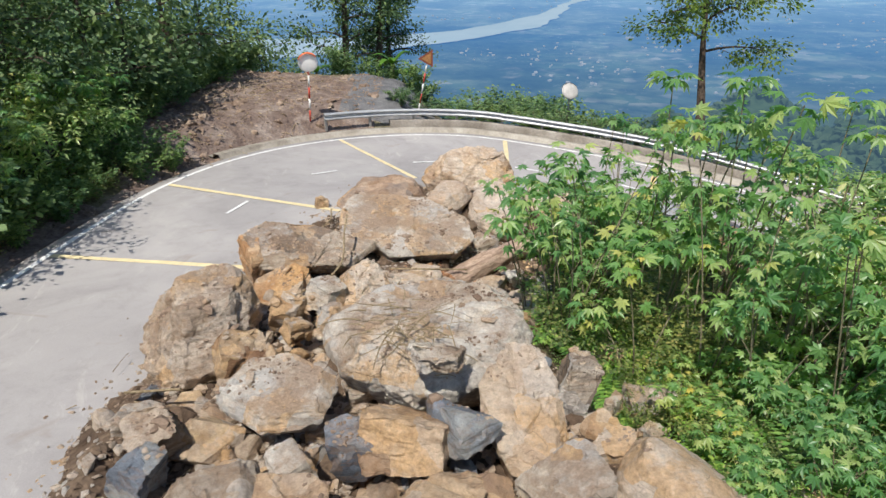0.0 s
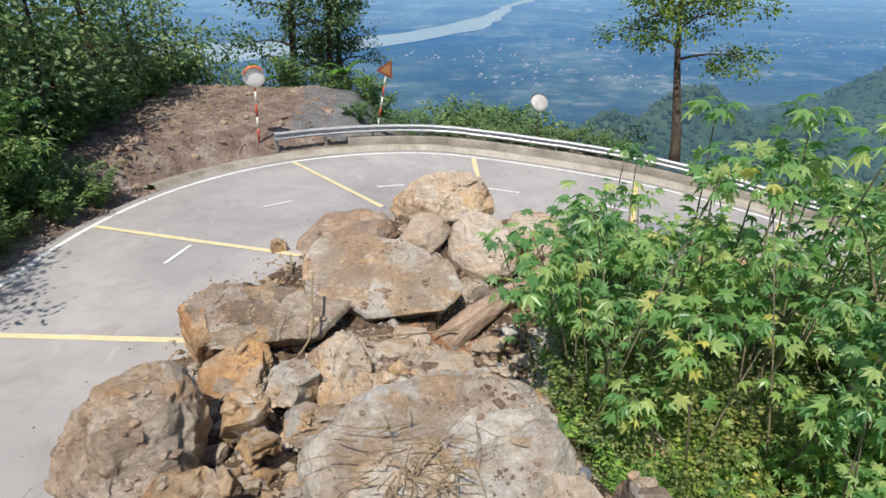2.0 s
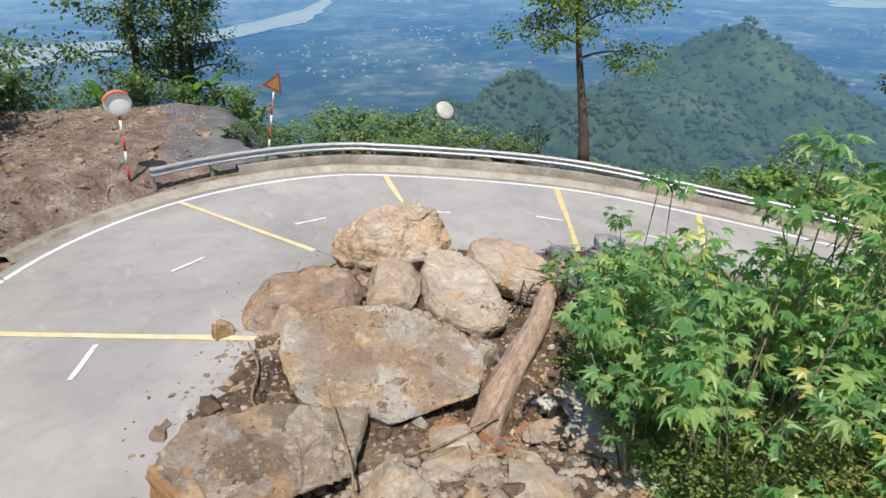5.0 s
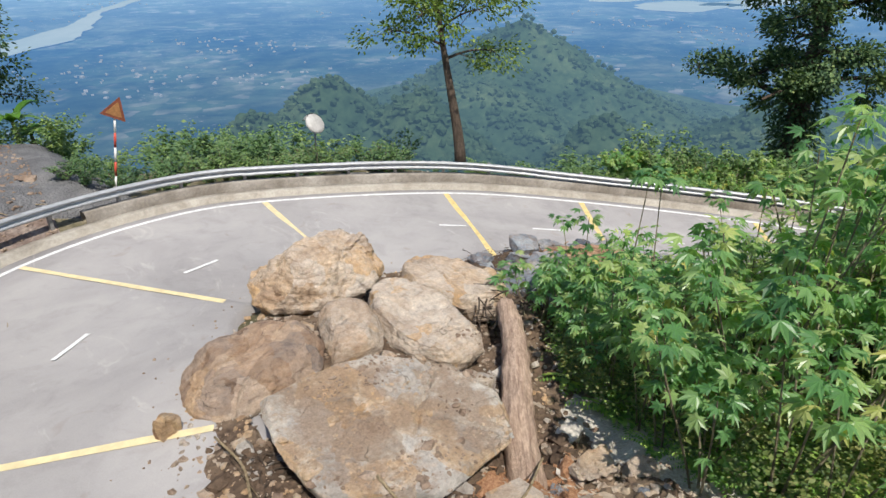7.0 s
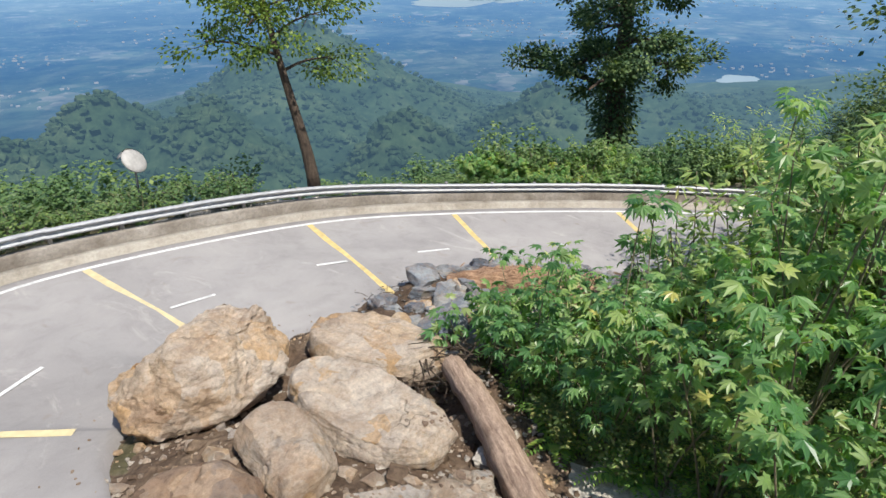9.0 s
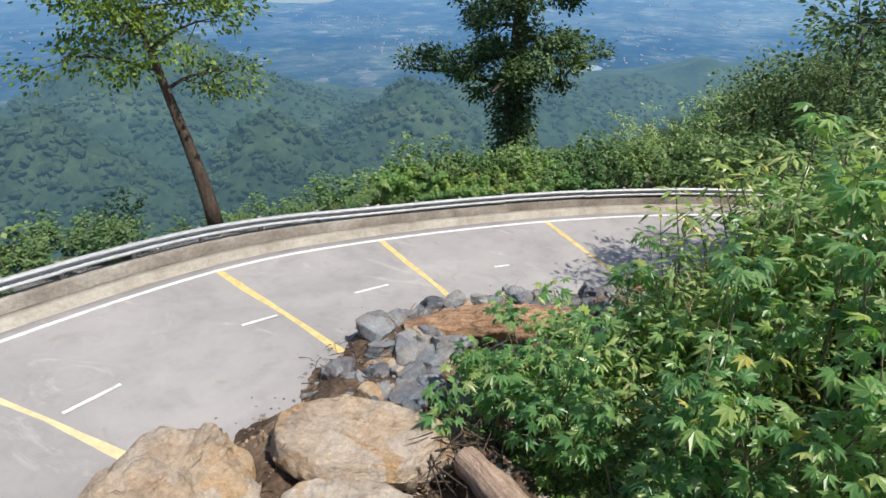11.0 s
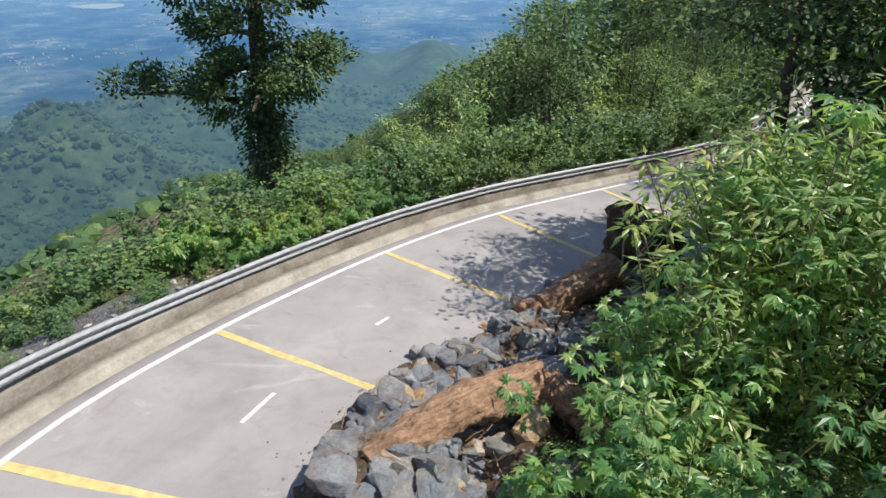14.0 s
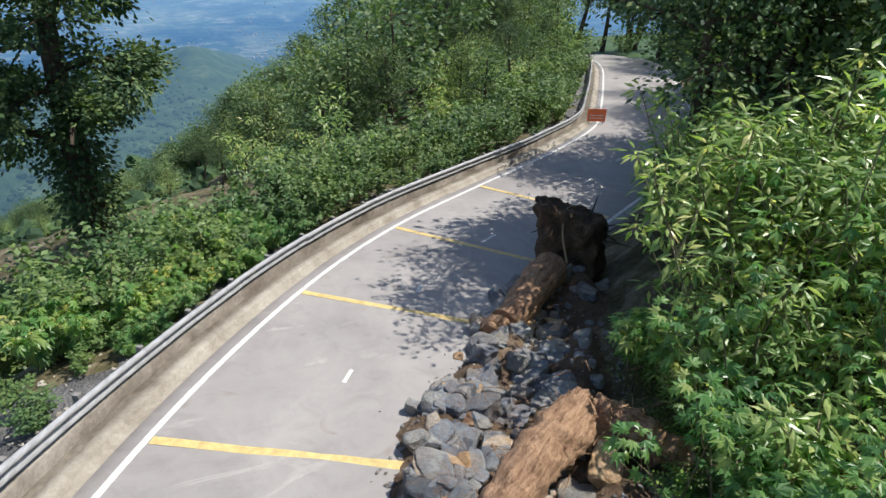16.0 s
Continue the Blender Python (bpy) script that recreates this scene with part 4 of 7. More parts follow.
from mathutils.bvhtree import BVHTree


# ---- the landslide's earth ----
SLIDE = np.array([(-5.6, -8), (-5.6, 3), (-5.8, 6.5), (-5.9, 8.8), (-5.7, 11.4), (-5.2, 13.8), (-4.8, 15.8), (-3.7, 17.7), (-2.8, 20.0), (-1.0, 22.0), (0.8, 23.2), (4.3, 23.2), (6.3, 22.9), (8, 23.1),
                  (9.8, 22.9), (11.9, 21.9), (13.4, 20.6), (15.2, 18.2), (16.3, 16.6), (17.6, 15.2), (19.5, 12.5), (17.5, 11), (15, 13), (12, 15.8), (9, 17.6), (6, 18), (4.0, 16.5), (2.2, 14), (2.0, 10), (2.3, 8), (3.5, 6.2), (3.5, 3), (3, -8)])
TARGET = np.array([(-5.5, 8, 0.65), (-5.2, 11, 0.6), (-4.2, 6, 1.0), (-2, 6, 1.4), (0, 6, 1.65), (2, 6, 1.2), (4, 5, 1.0), (-3, 9, 1.1), (-1, 9, 1.4), (1, 9, 1.0), (2, 11, 0), (-3.5, 12, 0.45), (-1, 12, 0.15),
                   (0.5, 12.5, -0.35), (-3, 15.5, 0), (-1, 16, -0.2), (1, 15, -0.4), (2.5, 16, -1.0), (-2, 19, -0.55), (0, 20, -0.9), (2, 21, -1.3), (4, 20, -1.6), (6.5, 21, -2), (8.5, 21.5, -2.3),
                   (10.5, 19.5, -2.7), (12.5, 19.5, -3.1), (14, 17.5, -3.5), (16.5, 14.5, -4.1), (-3, 0, 1.4), (2, 0, 1.6), (-5, -5, 1.5)])


def inside_slide(x, y):
    """Metres inside the slide's outline (negative outside)."""
    x, y = np.asarray(x, float).ravel(), np.asarray(y, float).ravel()
    a, b = SLIDE, np.roll(SLIDE, -1, axis=0)
    best, odd = np.full(len(x), 1e9), np.zeros(len(x), bool)
    for (ax, ay), (bx, by) in zip(a, b):
        t = np.clip(((x - ax) * (bx - ax) + (y - ay) * (by - ay)) / ((bx - ax) ** 2 + (by - ay) ** 2), 0, 1)
        best = np.minimum(best, np.hypot(x - ax - t * (bx - ax), y - ay - t * (by - ay)))
        odd ^= ((ay > y) != (by > y)) & (x < (bx - ax) * (y - ay) / (by - ay + 1e-9) + ax)
    return np.where(odd, best, -best)


def surface_h(x, y):
    """Road or ground under a place."""
    x, y = np.asarray(x, float).ravel(), np.asarray(y, float).ravel()
    idx, d = nearest(x, y)
    return np.where((d < 0.45) & (d > -7.6), LINE[idx, 2], ground_h(x, y))


def slide_h(x, y):
    x, y = np.asarray(x, float).ravel(), np.asarray(y, float).ravel()
    p = np.stack([x, y, 0 * x], 1)
    depth = inside_slide(x, y) + 0.35 * fbm(p * 0.9, 61, 3)
    w = 1 / (np.hypot(x[:, None] - TARGET[None, :, 0], y[:, None] - TARGET[None, :, 1]) + 0.4) ** 3
    goal = (w * TARGET[None, :, 2]).sum(1) / w.sum(1) + 0.16 * fbm(p * 0.9, 71, 5) + 0.06 * fbm(p * 4.5, 77, 3)
    base = surface_h(x, y)
    goal = goal - 0.62 * sstep(0.8, 2.2, depth) * (y < 20)
    goal = np.maximum(goal, base + 0.10 + 0.05 * fbm(p * 3, 79, 2))
    return base - 0.06 + (goal - base + 0.06) * sstep(-0.2, 0.9, depth), depth


_gx, _gy = np.arange(-8, 20.6, 0.17), np.arange(-8, 24.3, 0.17)
_x, _y = np.meshgrid(_gx, _gy, indexing="ij")
_z, _dep = slide_h(_x, _y)
_v = np.stack([_x.ravel(), _y.ravel(), _z], 1)
_i, _j = np.meshgrid(np.arange(len(_gx) - 1), np.arange(len(_gy) - 1), indexing="ij")
_n = len(_gy)
_f = np.stack([_i * _n + _j, (_i + 1) * _n + _j, (_i + 1) * _n + _j + 1, _i * _n + _j + 1], -1).reshape(-1, 4)
_f = _f[(_dep[_f] > -0.5).all(1)]
tagged(new("landslide_earth", sub_mesh("landslide_earth", _v, _f, EARTH)), "Brown earth of a landslide lying across the road", "earth", kind="stuff")


def top_h(x, y):
    z, dep = slide_h([x], [y])
    return float(max(z[0], surface_h([x], [y])[0]))


# ---- boulders ----
def boulder(at, dims, turn, material, label, seed, level=4, rough=0.03, chips=0.04, sharp=90, square=0.24, layers=5.0, cuts=12, cracks=0, deep=0.82, name="boulder"):
    v, f = rock_verts(dims, seed, level, sharp, rough, chips, square, layers, cuts, cracks, deep)
    ob = new(name, mesh_of(name, v, f, material, True, 26))
    ob.matrix_basis = pose(*at, *turn)
    return tagged(ob, label, "boulder" if name == "boulder" else "stone")


MASSES = [  # outline, (height, slopes), rise, depth, slant above, slant below, stone, label, edge, roughness
    ([(-0.85, 22.6), (-0.65, 21.35), (0.5, 20.75), (1.9, 20.9), (2.85, 21.7), (2.4, 22.9), (0.9, 23.5), (-0.2, 23.4)], (-0.42, 0.06, 0.10), 0.95, 0.85, (46, 22, 36, 14, 30, 20, 48, 52), (30, 46, 40, 34, 20), TAN, "Huge rugged tan boulder at the pile's far end", 64, 0.15),
    ([(-3.5, 18.7), (-2.95, 17.6), (-1.7, 17.7), (-0.98, 18.05), (-0.55, 18.8), (-0.62, 19.6), (-1.4, 20.25), (-2.5, 20.35), (-3.25, 19.75)], (-0.02, 0.05, -0.06), 0.52, 0.72, (44, 30, 50, 28, 40, 46), (10, 30, 40, 24, 8), BROWN, "Long rusty brown boulder lying on earth", 90, 0.08),
    ([(-0.62, 18.8), (-0.88, 18.0), (0.2, 17.95), (0.62, 18.4), (1.1, 19.4), (0.65, 20.2), (-0.35, 20.1)], (-0.12, -0.04, 0.06), 0.34, 0.6, (34, 24, 40), (14, 30), BROWN, "Grey-brown boulder wedged between larger ones", 50, 0.06),
    ([(0.66, 18.6), (0.85, 17.6), (1.4, 16.9), (2.25, 16.95), (2.75, 17.8), (2.95, 19.3), (2.4, 20.8), (1.6, 20.7), (0.95, 19.6)], (-0.46, -0.05, 0.04), 0.36, 0.62, (34, 28, 30, 26), (24, 40, 20), TAN, "Smooth tan boulder beside a fallen log", 34, 0.10),
    ([(2.75, 20.4), (3.4, 19.0), (4.5, 18.5), (5.2, 19.4), (5.1, 21.2), (4.2, 22.2), (3.1, 21.8)], (-1.0, -0.08, -0.02), 0.38, 0.5, (30, 36, 24), (30, 20), TAN, "Flat tan boulder dusted with earth", 30, 0.07),
    ([(-2.95, 15.85), (-2.7, 14.9), (-1.6, 14.0), (0.45, 14.25), (0.9, 15.1), (0.78, 16.3), (-0.2, 17.1), (-1.3, 17.32), (-2.65, 17.05)], (0.52, -0.09, 0.12), 0.10, 0.62, (48, 42, 36, 40, 34, 44, 50, 40), (12, 34, 46, 40, 20, 10), DIRTY, "Very large flat slab covered with gravelly earth", 120, 0.05),
    ([(-4.9, 13.35), (-4.25, 12.45), (-2.2, 12.75), (-1.6, 14.25), (-2.6, 14.6), (-4.4, 14.3)], (0.88, -0.24, 0.06), 0.16, 0.6, (20, 26, 20, 40), (4, 42, 48, 20), DIRTY, "Long tilted slab with a rusty broken end", 120, 0.045),
    ([(-5.75, 9.8), (-5.3, 8.7), (-4.4, 8.25), (-3.6, 9.0), (-3.5, 10.3), (-4.2, 11.2), (-5.3, 11.0)], (0.95, 0.0, 0.08), 0.95, 0.8, (42, 34, 30, 16, 20, 34), (10, 20, 34), CLAY, "Big earth-caked boulder at the road's edge", 62, 0.14),
    ([(-2.05, 8.7), (-1.6, 7.55), (-0.4, 7.0), (0.9, 7.4), (1.5, 8.3), (1.15, 9.7), (0.0, 10.2), (-1.3, 9.9)], (1.68, 0.0, 0.05), 0.34, 0.9, (50, 46, 40, 44, 50, 52), (20, 34, 30), DIRTY, "Broad boulder carrying a mat of dry roots", 62, 0.10),
    ([(-4.98, 13.35), (-4.35, 12.35), (-4.05, 12.55), (-4.3, 13.4), (-4.7, 13.75)], (0.95, 0.1, 0.1), 0.3, 0.62, (14, 24), (4, 20), RUST, "Rusty orange broken end of a slab", 110, 0.03),
    ([(-4.4, 12.1), (-4.05, 11.3), (-3.15, 11.5), (-2.95, 12.5), (-3.6, 12.9)], (0.55, 0.06, 0.35), 0.16, 0.45, (24, 40), (20, 30), RUST, "Tilted rusty slab with dark edge", 110, 0.03),
    ([(-2.45, 12.2), (-2.2, 11.2), (-1.6, 10.8), (-1.1, 11.6), (-1.3, 12.7), (-2.0, 12.9)], (0.62, 0.04, 0.16), 0.4, 0.6, (30, 44, 50), (10, 20), TAN, "Smooth tan rock in the gap between slabs", 40, 0.05),
    ([(1.9, 5.5), (2.5, 4.5), (3.6, 4.3), (4.2, 5.2), (3.5, 6.4), (2.5, 6.5)], (1.2, -0.12, 0.05), 0.65, 0.8, (34, 30, 44, 50), (20, 30), TAN, "Large pale smooth boulder beside the plants", 24, 0.06),
    ([(0.35, 6.9), (0.75, 5.9), (1.45, 5.75), (1.9, 6.8), (1.6, 7.9), (0.8, 8.1)], (1.55, -0.12, 0.30), 0.16, 0.9, (24, 30, 40), (20, 30), TAN, "Tilted slab with ochre and grey face", 120, 0.035),
    ([(-3.55, 7.2), (-2.6, 6.55), (-1.7, 6.75), (-1.55, 7.6), (-2.3, 8.1), (-3.3, 8.0)], (1.45, 0.04, 0.16), 0.24, 0.45, (30, 24, 40), (30, 44), DIRTY, "Earth-topped slab with a grey broken face", 80, 0.05),
]
for n, (rim, lean, high, low, over, under, mat, label, sharp, rough) in enumerate(MASSES):
    big = max(np.ptp([p[0] for p in rim]), np.ptp([p[1] for p in rim])) > 2.4
    v, f, mid = mass_verts(rim, lean, high, low, over, under, 700 + n, 6 if big else 5, sharp, rough, 0.026 if sharp < 60 else 0.045 if sharp == 64 else 0.03, 14 if sharp < 60 else 9, 3.0 if sharp < 65 else 6.0, 2 if sharp < 60 else 4, 0.90 if sharp < 60 else 0.86 if sharp == 64 else 0.95)
    ob = new("boulder", mesh_of("boulder", v, f, mat, True, 26))
    ob.matrix_basis = Matrix.Translation(Vector(mid))
    tagged(ob, label, "boulder")

BOULDERS = [  # place, size, turn, stone, label, edge
    ((-3.35, 8.3, 1.55), (0.85, 0.75, 0.6), (10, 14, 20), OCHRE, "Yellowish angular block on the rubble", 14),
    ((-4.05, 6.85, 1.15), (0.95, 0.8, 0.75), (14, -10, 30), OCHRE, "Bright ochre angular rock on the rubble", 18),
    ((-4.15, 6.1, 1.0), (0.85, 0.8, 0.95), (-12, 20, -25), SLATE, "Splintered blue-grey slate rock", 20),
    ((-3.0, 5.7, 1.1), (1.2, 1.0, 0.9), (8, 0, 15), DIRTY, "Pinkish rough rock caked with earth", 12),
    ((-1.15, 6.2, 1.5), (0.75, 0.65, 0.7), (5, -14, 10), SLATE, "Grey squared block with a dark side", 22),
    ((-0.15, 5.0, 1.55), (1.15, 0.9, 0.8), (-18, 4, 8), RUST, "Rust orange rock with a flat face", 18),
    ((-0.05, 6.95, 2.35), (0.95, 0.5, 0.36), (6, 4, -5), DIRTY, "Dark brown block resting on a boulder", 20),
    ((1.55, 5.5, 1.2), (1.3, 1.0, 0.9), (-14, -16, 24), DIRTY, "Squared grey block leaning on rubble", 20),
    ((4.75, 5.5, 0.75), (1.2, 0.95, 0.9), (0, 20, 35), OCHRE, "Orange-sided pale rock among ferns", 14),
    ((3.42, 8.3, 0.42), (0.95, 0.7, 0.55), (4, 0, 0), DIRTY, "Mossy grey rock among small plants", 10),
    ((2.9, 8.2, 0.42), (0.45, 0.4, 0.4), (0, 8, 40), DIRTY, "Small mossy rock among herbs", 10),
    ((3.25, 7.4, 0.5), (0.5, 0.4, 0.35), (0, 8, 40), DIRTY, "Small mossy rock among herbs", 10),
    ((-3.05, 10.35, 0.95), (0.75, 0.6, 0.85), (20, 14, 12), OCHRE, "Pinkish cream broken rock", 16),
    ((-2.75, 9.75, 1.0), (0.55, 0.5, 0.5), (8, 10, 40), OCHRE, "Pinkish cream broken rock", 16),
    ((-1.9, 5.1, 1.5), (1.1, 0.9, 0.5), (5, 10, 0), TAN, "Pale flat rock on the rubble", 14),
    ((3.3, 10.0, 0.12), (0.75, 0.6, 0.6), (14, 0, 20), OCHRE, "Tan rock half hidden by plants", 14),
    ((0.55, 5.25, 1.6), (0.45, 0.4, 0.4), (0, 10, 0), OCHRE, "Small ochre rock on the rubble", 16),
    ((-0.55, 6.2, 1.65), (1.3, 1.0, 0.85), (-24, -6, -14), TAN, "Broad tan rock with shattered edges", 16),
    ((0.25, 6.3, 1.7), (0.7, 0.9, 0.7), (-20, 10, 30), SLATE, "Shattered grey rock with thin splinters", 22),
    ((-2.05, 5.95, 1.35), (0.65, 0.55, 0.5), (0, -8, 30), DIRTY, "Squarish rock stained with earth", 18),
    ((1.9, 7.5, 1.35), (0.5, 1.1, 1.2), (-20, 20, -10), DIRTY, "Upright grey slab at the plants' edge", 22),
    ((-3.85, 18.3, -0.1), (0.44, 0.34, 0.78), (0, 8, 24), OCHRE, "Small yellow block beside a boulder", 22),
    ((1.15, 13.35, -0.2), (0.8, 0.6, 0.5), (6, 0, -20), TAN, "Tan rock near the log's broken end", 14),
    ((1.7, 14.3, -0.55), (0.5, 0.45, 0.5), (0, 12, 0), GRAVEL, "Whitish rock on pale gravel", 14),
    ((1.75, 12.8, -0.3), (0.7, 0.5, 0.45), (4, 0, 40), TAN, "Tan rock on pale gravel", 14),
    ((1.15, 16.15, -0.35), (0.75, 0.7, 0.5), (0, 12, 30), DIRTY, "Grey broken rock at the slab's corner", 18),
    ((2.35, 16.6, -0.95), (0.5, 0.4, 0.4), (0, 0, 10), GRAVEL, "Whitish rock beside the log", 14),
    ((-4.7, 7.4, 0.85), (0.7, 0.6, 0.5), (0, 10, 10), DIRTY, "Earth-caked rock near the road", 14),
    ((-2.0, 10.1, 0.95), (1.0, 0.75, 0.6), (-6, 10, 0), DIRTY, "Brown broken rock between slabs", 16),
    ((-2.55, 11.2, 0.85), (0.8, 0.7, 0.7), (8, 14, 60), DIRTY, "Brown broken rock between slabs", 18),
    ((-0.35, 12.3, 0.2), (0.8, 0.5, 0.4), (-10, 12, 16), DIRTY, "Brown rock in the hollow below the slab", 14),
    ((0.5, 12.6, 0.1), (0.6, 0.45, 0.4), (0, 20, 0), TAN, "Tan rock in the hollow below the slab", 14),
    ((-4.55, 13.2, 0.15), (0.6, 0.5, 0.45), (0, 20, 30), DIRTY, "Brown rock under the slab's broken end", 14),
]
for n, (at, dims, turn, mat, label, sharp) in enumerate(BOULDERS):
    boulder(at, dims, turn, mat, label, 100 + n, 5 if max(dims) > 0.9 else 4, 0.035, 0.03, 24 if sharp <= 12 else 60 if sharp <= 16 else 120, 0.20, 7.0, 12, 1, 0.80 if sharp < 18 else 0.88)

# grey stones heaped along the edge
_rng = np.random.RandomState(11)
SLATES = [((9.0, 22.3, -2.25), (1.5, 1.1, 0.6)), ((9.7, 22.1, -2.4), (1.2, 0.9, 0.7)), ((8.4, 20.5, -2.1), (1.8, 1.1, 0.6)), ((10.9, 21.5, -2.6), (1.25, 0.9, 0.7)), ((13.1, 18.9, -2.9), (1.3, 0.8, 1.0)), ((13.9, 20.1, -3.1), (0.75, 0.6, 0.6)),
          ((14.1, 16.6, -3.5), (1.6, 1.1, 0.8)), ((13.0, 16.5, -3.2), (1.3, 1.0, 0.7)), ((12.8, 20.7, -3.0), (0.8, 0.7, 0.6)), ((8.2, 21.9, -2.1), (1.1, 0.8, 0.7)), ((14.8, 17.6, -3.6), (0.8, 0.7, 0.7)),
          ((10.2, 22.4, -2.6), (0.8, 0.6, 0.6)), ((11.7, 21.2, -2.8), (0.9, 0.7, 0.7)), ((12.3, 20.1, -2.9), (0.9, 0.6, 0.8)), ((14.5, 15.6, -3.5), (1.2, 0.9, 0.6)), ((9.3, 19.6, -2.4), (1.0, 0.8, 0.6))]
for n, (at, dims) in enumerate(SLATES):
    dims = (dims[0] * 0.85, dims[1] * 0.85, min(dims[2], 0.7) * 0.8)
    z = top_h(at[0], at[1])
    ob = boulder((at[0], at[1], z + dims[2] * 0.08), dims, tuple(_rng.uniform(-14, 14, 2)) + (_rng.uniform(0, 360),), SLATE, "Blue-grey angular slate boulder by the road edge", 300 + n, 4, 0.025, 0.035, 90, 0.26, 6.0, 14)
    tagged(ob, group="slate boulders by the road")

STONES = []
for n in range(12):
    dims = (1, _rng.uniform(0.6, 0.95), _rng.uniform(0.42, 0.66))
    STONES.append(rock_verts(dims, 400 + n, 3, 160, 0.008, 0.022, 0.24, 0, 10, 0, 0.74))


def stone(x, y, size, k, material, name, label, group, sink=0.25):
    key = (k, material.name)
    if key not in stone.made:
        stone.made[key] = mesh_of(name, *STONES[k], material, True, 22)
    ob = new(name, stone.made[key])
    ob.matrix_basis = pose(x, y, top_h(x, y) + size * (0.26 - sink), _rng.uniform(-24, 24), _rng.uniform(-24, 24), _rng.uniform(0, 360)) @ Matrix.Scale(size, 4)
    return tagged(ob, label, "stone", group)


stone.made = {}
for n in range(330):
    t = _rng.uniform()
    s = station_at(8.0, 28) + 22 * t
    d = -5.6 - abs(_rng.normal()) * 1.6 - 1.2 * (t < 0.25)
    x, y, _ = on_road(s, d - 0.3)
    if inside_slide([x], [y])[0] < -0.2:
        continue
    stone(x, y, 0.26 + 0.62 * _rng.rand() ** 1.4, n % 12, SLATE if _rng.rand() < 0.85 else (TAN if _rng.rand() < 0.6 else OCHRE), "stone", "Angular grey stone heaped at the road edge", "grey rubble stones")
MEDIUM = [rock_verts((1, _rng.uniform(0.55, 0.95), _rng.uniform(0.4, 0.7)), 450 + k, 4, 80, 0.03, 0.05, 0.28, 6.0, 14, 0, 0.78) for k in range(10)]
n = 0
while n < 190:
    x, y = _rng.uniform(-5.6, 2.4), _rng.uniform(2.0, 11.0) if n < 182 else _rng.uniform(12.5, 22)
    if inside_slide([x], [y])[0] < 0.9 or (x < -4.2 and _rng.rand() < 0.75):
        continue
    k, mat = n % 10, [TAN, UMBER, OCHRE, DIRTY, UMBER, SLATE, DIRTY][_rng.randint(7)]
    size = 0.22 + 0.5 * _rng.rand() ** 1.6 if n < 182 else _rng.uniform(0.25, 0.4)
    key = ("m", k, mat.name)
    if key not in stone.made:
        stone.made[key] = mesh_of("rock", *MEDIUM[k], mat, True, 24)
    ob = new("rock", stone.made[key])
    ob.matrix_basis = pose(x, y, top_h(x, y) + size * 0.1, _rng.uniform(-35, 35), _rng.uniform(-35, 35), _rng.uniform(0, 360)) @ Matrix.Scale(size, 4)
    tagged(ob, {"tan_sandstone": "Tan angular rock", "ochre_stone": "Rusty ochre angular rock", "earth_covered_stone": "Earth-stained broken rock", "grey_slate": "Blue-grey splintered rock", "dark_brown_stone": "Dark brown angular rock"}[mat.name] + " lying in the landslide rubble", "rock", "landslide rocks")
    n += 1
n = 0
while n < 290:
    x, y = _rng.uniform(-6.6, 5), _rng.uniform(2.5, 23)
    if inside_slide([x], [y])[0] < 0.1 or (x < -4.6 and _rng.rand() < 0.6) or (y > 11.5 and _rng.rand() < 0.4):
        continue
    n += 1
    stone(x, y, _rng.choice([0.14, 0.2, 0.26, 0.34, 0.45]) * _rng.uniform(0.8, 1.2) * (0.55 if y > 11.5 else 1.0), n % 12, [TAN, OCHRE, UMBER, DIRTY, SLATE][_rng.randint(5)], "rubble_stone", "Broken stone in the landslide rubble", "landslide rubble stones")

# fine rubble and grit
_v1, _f1 = ico(1)


def grit(name, label, count, box, size, material, keep, seed, height, at=None):
    rng = np.random.RandomState(seed)
    if at is None:
        xy = np.stack([rng.uniform(box[0], box[1], count), rng.uniform(box[2], box[3], count)], 1)
        xy = xy[keep(xy[:, 0], xy[:, 1])]
        z = height(xy[:, 0], xy[:, 1])
    else:
        xy, z = at[:, :2], at[:, 2]
    m = len(xy)
    sc = size * rng.uniform(0.4, 1.0, (m, 1, 1)) ** 2 * rng.uniform(0.6, 1.3, (m, 1, 3)) * (1 + 2.0 * (rng.rand(m, 1, 1) > 0.94))
    v = _v1[None] * (1 + 0.35 * rng.normal(size=(m, len(_v1), 1)).clip(-1, 1)) * sc
    a = rng.uniform(0, 6.28, m)
    c, s_ = np.cos(a)[:, None], np.sin(a)[:, None]
    v = np.stack([v[..., 0] * c - v[..., 1] * s_, v[..., 0] * s_ + v[..., 1] * c, v[..., 2] * 0.7], -1)
    v = v + np.concatenate([xy, z[:, None]], 1)[:, None]
    f = (_f1[None] + (np.arange(m) * len(_v1))[:, None, None]).reshape(-1, 3)
    tagged(new(name, mesh_of(name, v.reshape(-1, 3), f, material, False)), label, "rubble", kind="stuff")


_tops, _faces, _n = [], [], 0
for _ob in list(scene.objects):
    if _ob.type == "MESH" and _ob.name.split(".")[0] in ("boulder", "rock", "landslide_earth"):
        _m = np.array(_ob.matrix_basis)
        _w = np.empty(len(_ob.data.vertices) * 3)
        _ob.data.vertices.foreach_get("co", _w)
        _tops.append(_w.reshape(-1, 3) @ _m[:3, :3].T + _m[:3, 3])
        _faces += [tuple(i + _n for i in p.vertices) for p in _ob.data.polygons]
        _n += len(_tops[-1])
PILE = BVHTree.FromPolygons(np.vstack(_tops).tolist(), _faces)


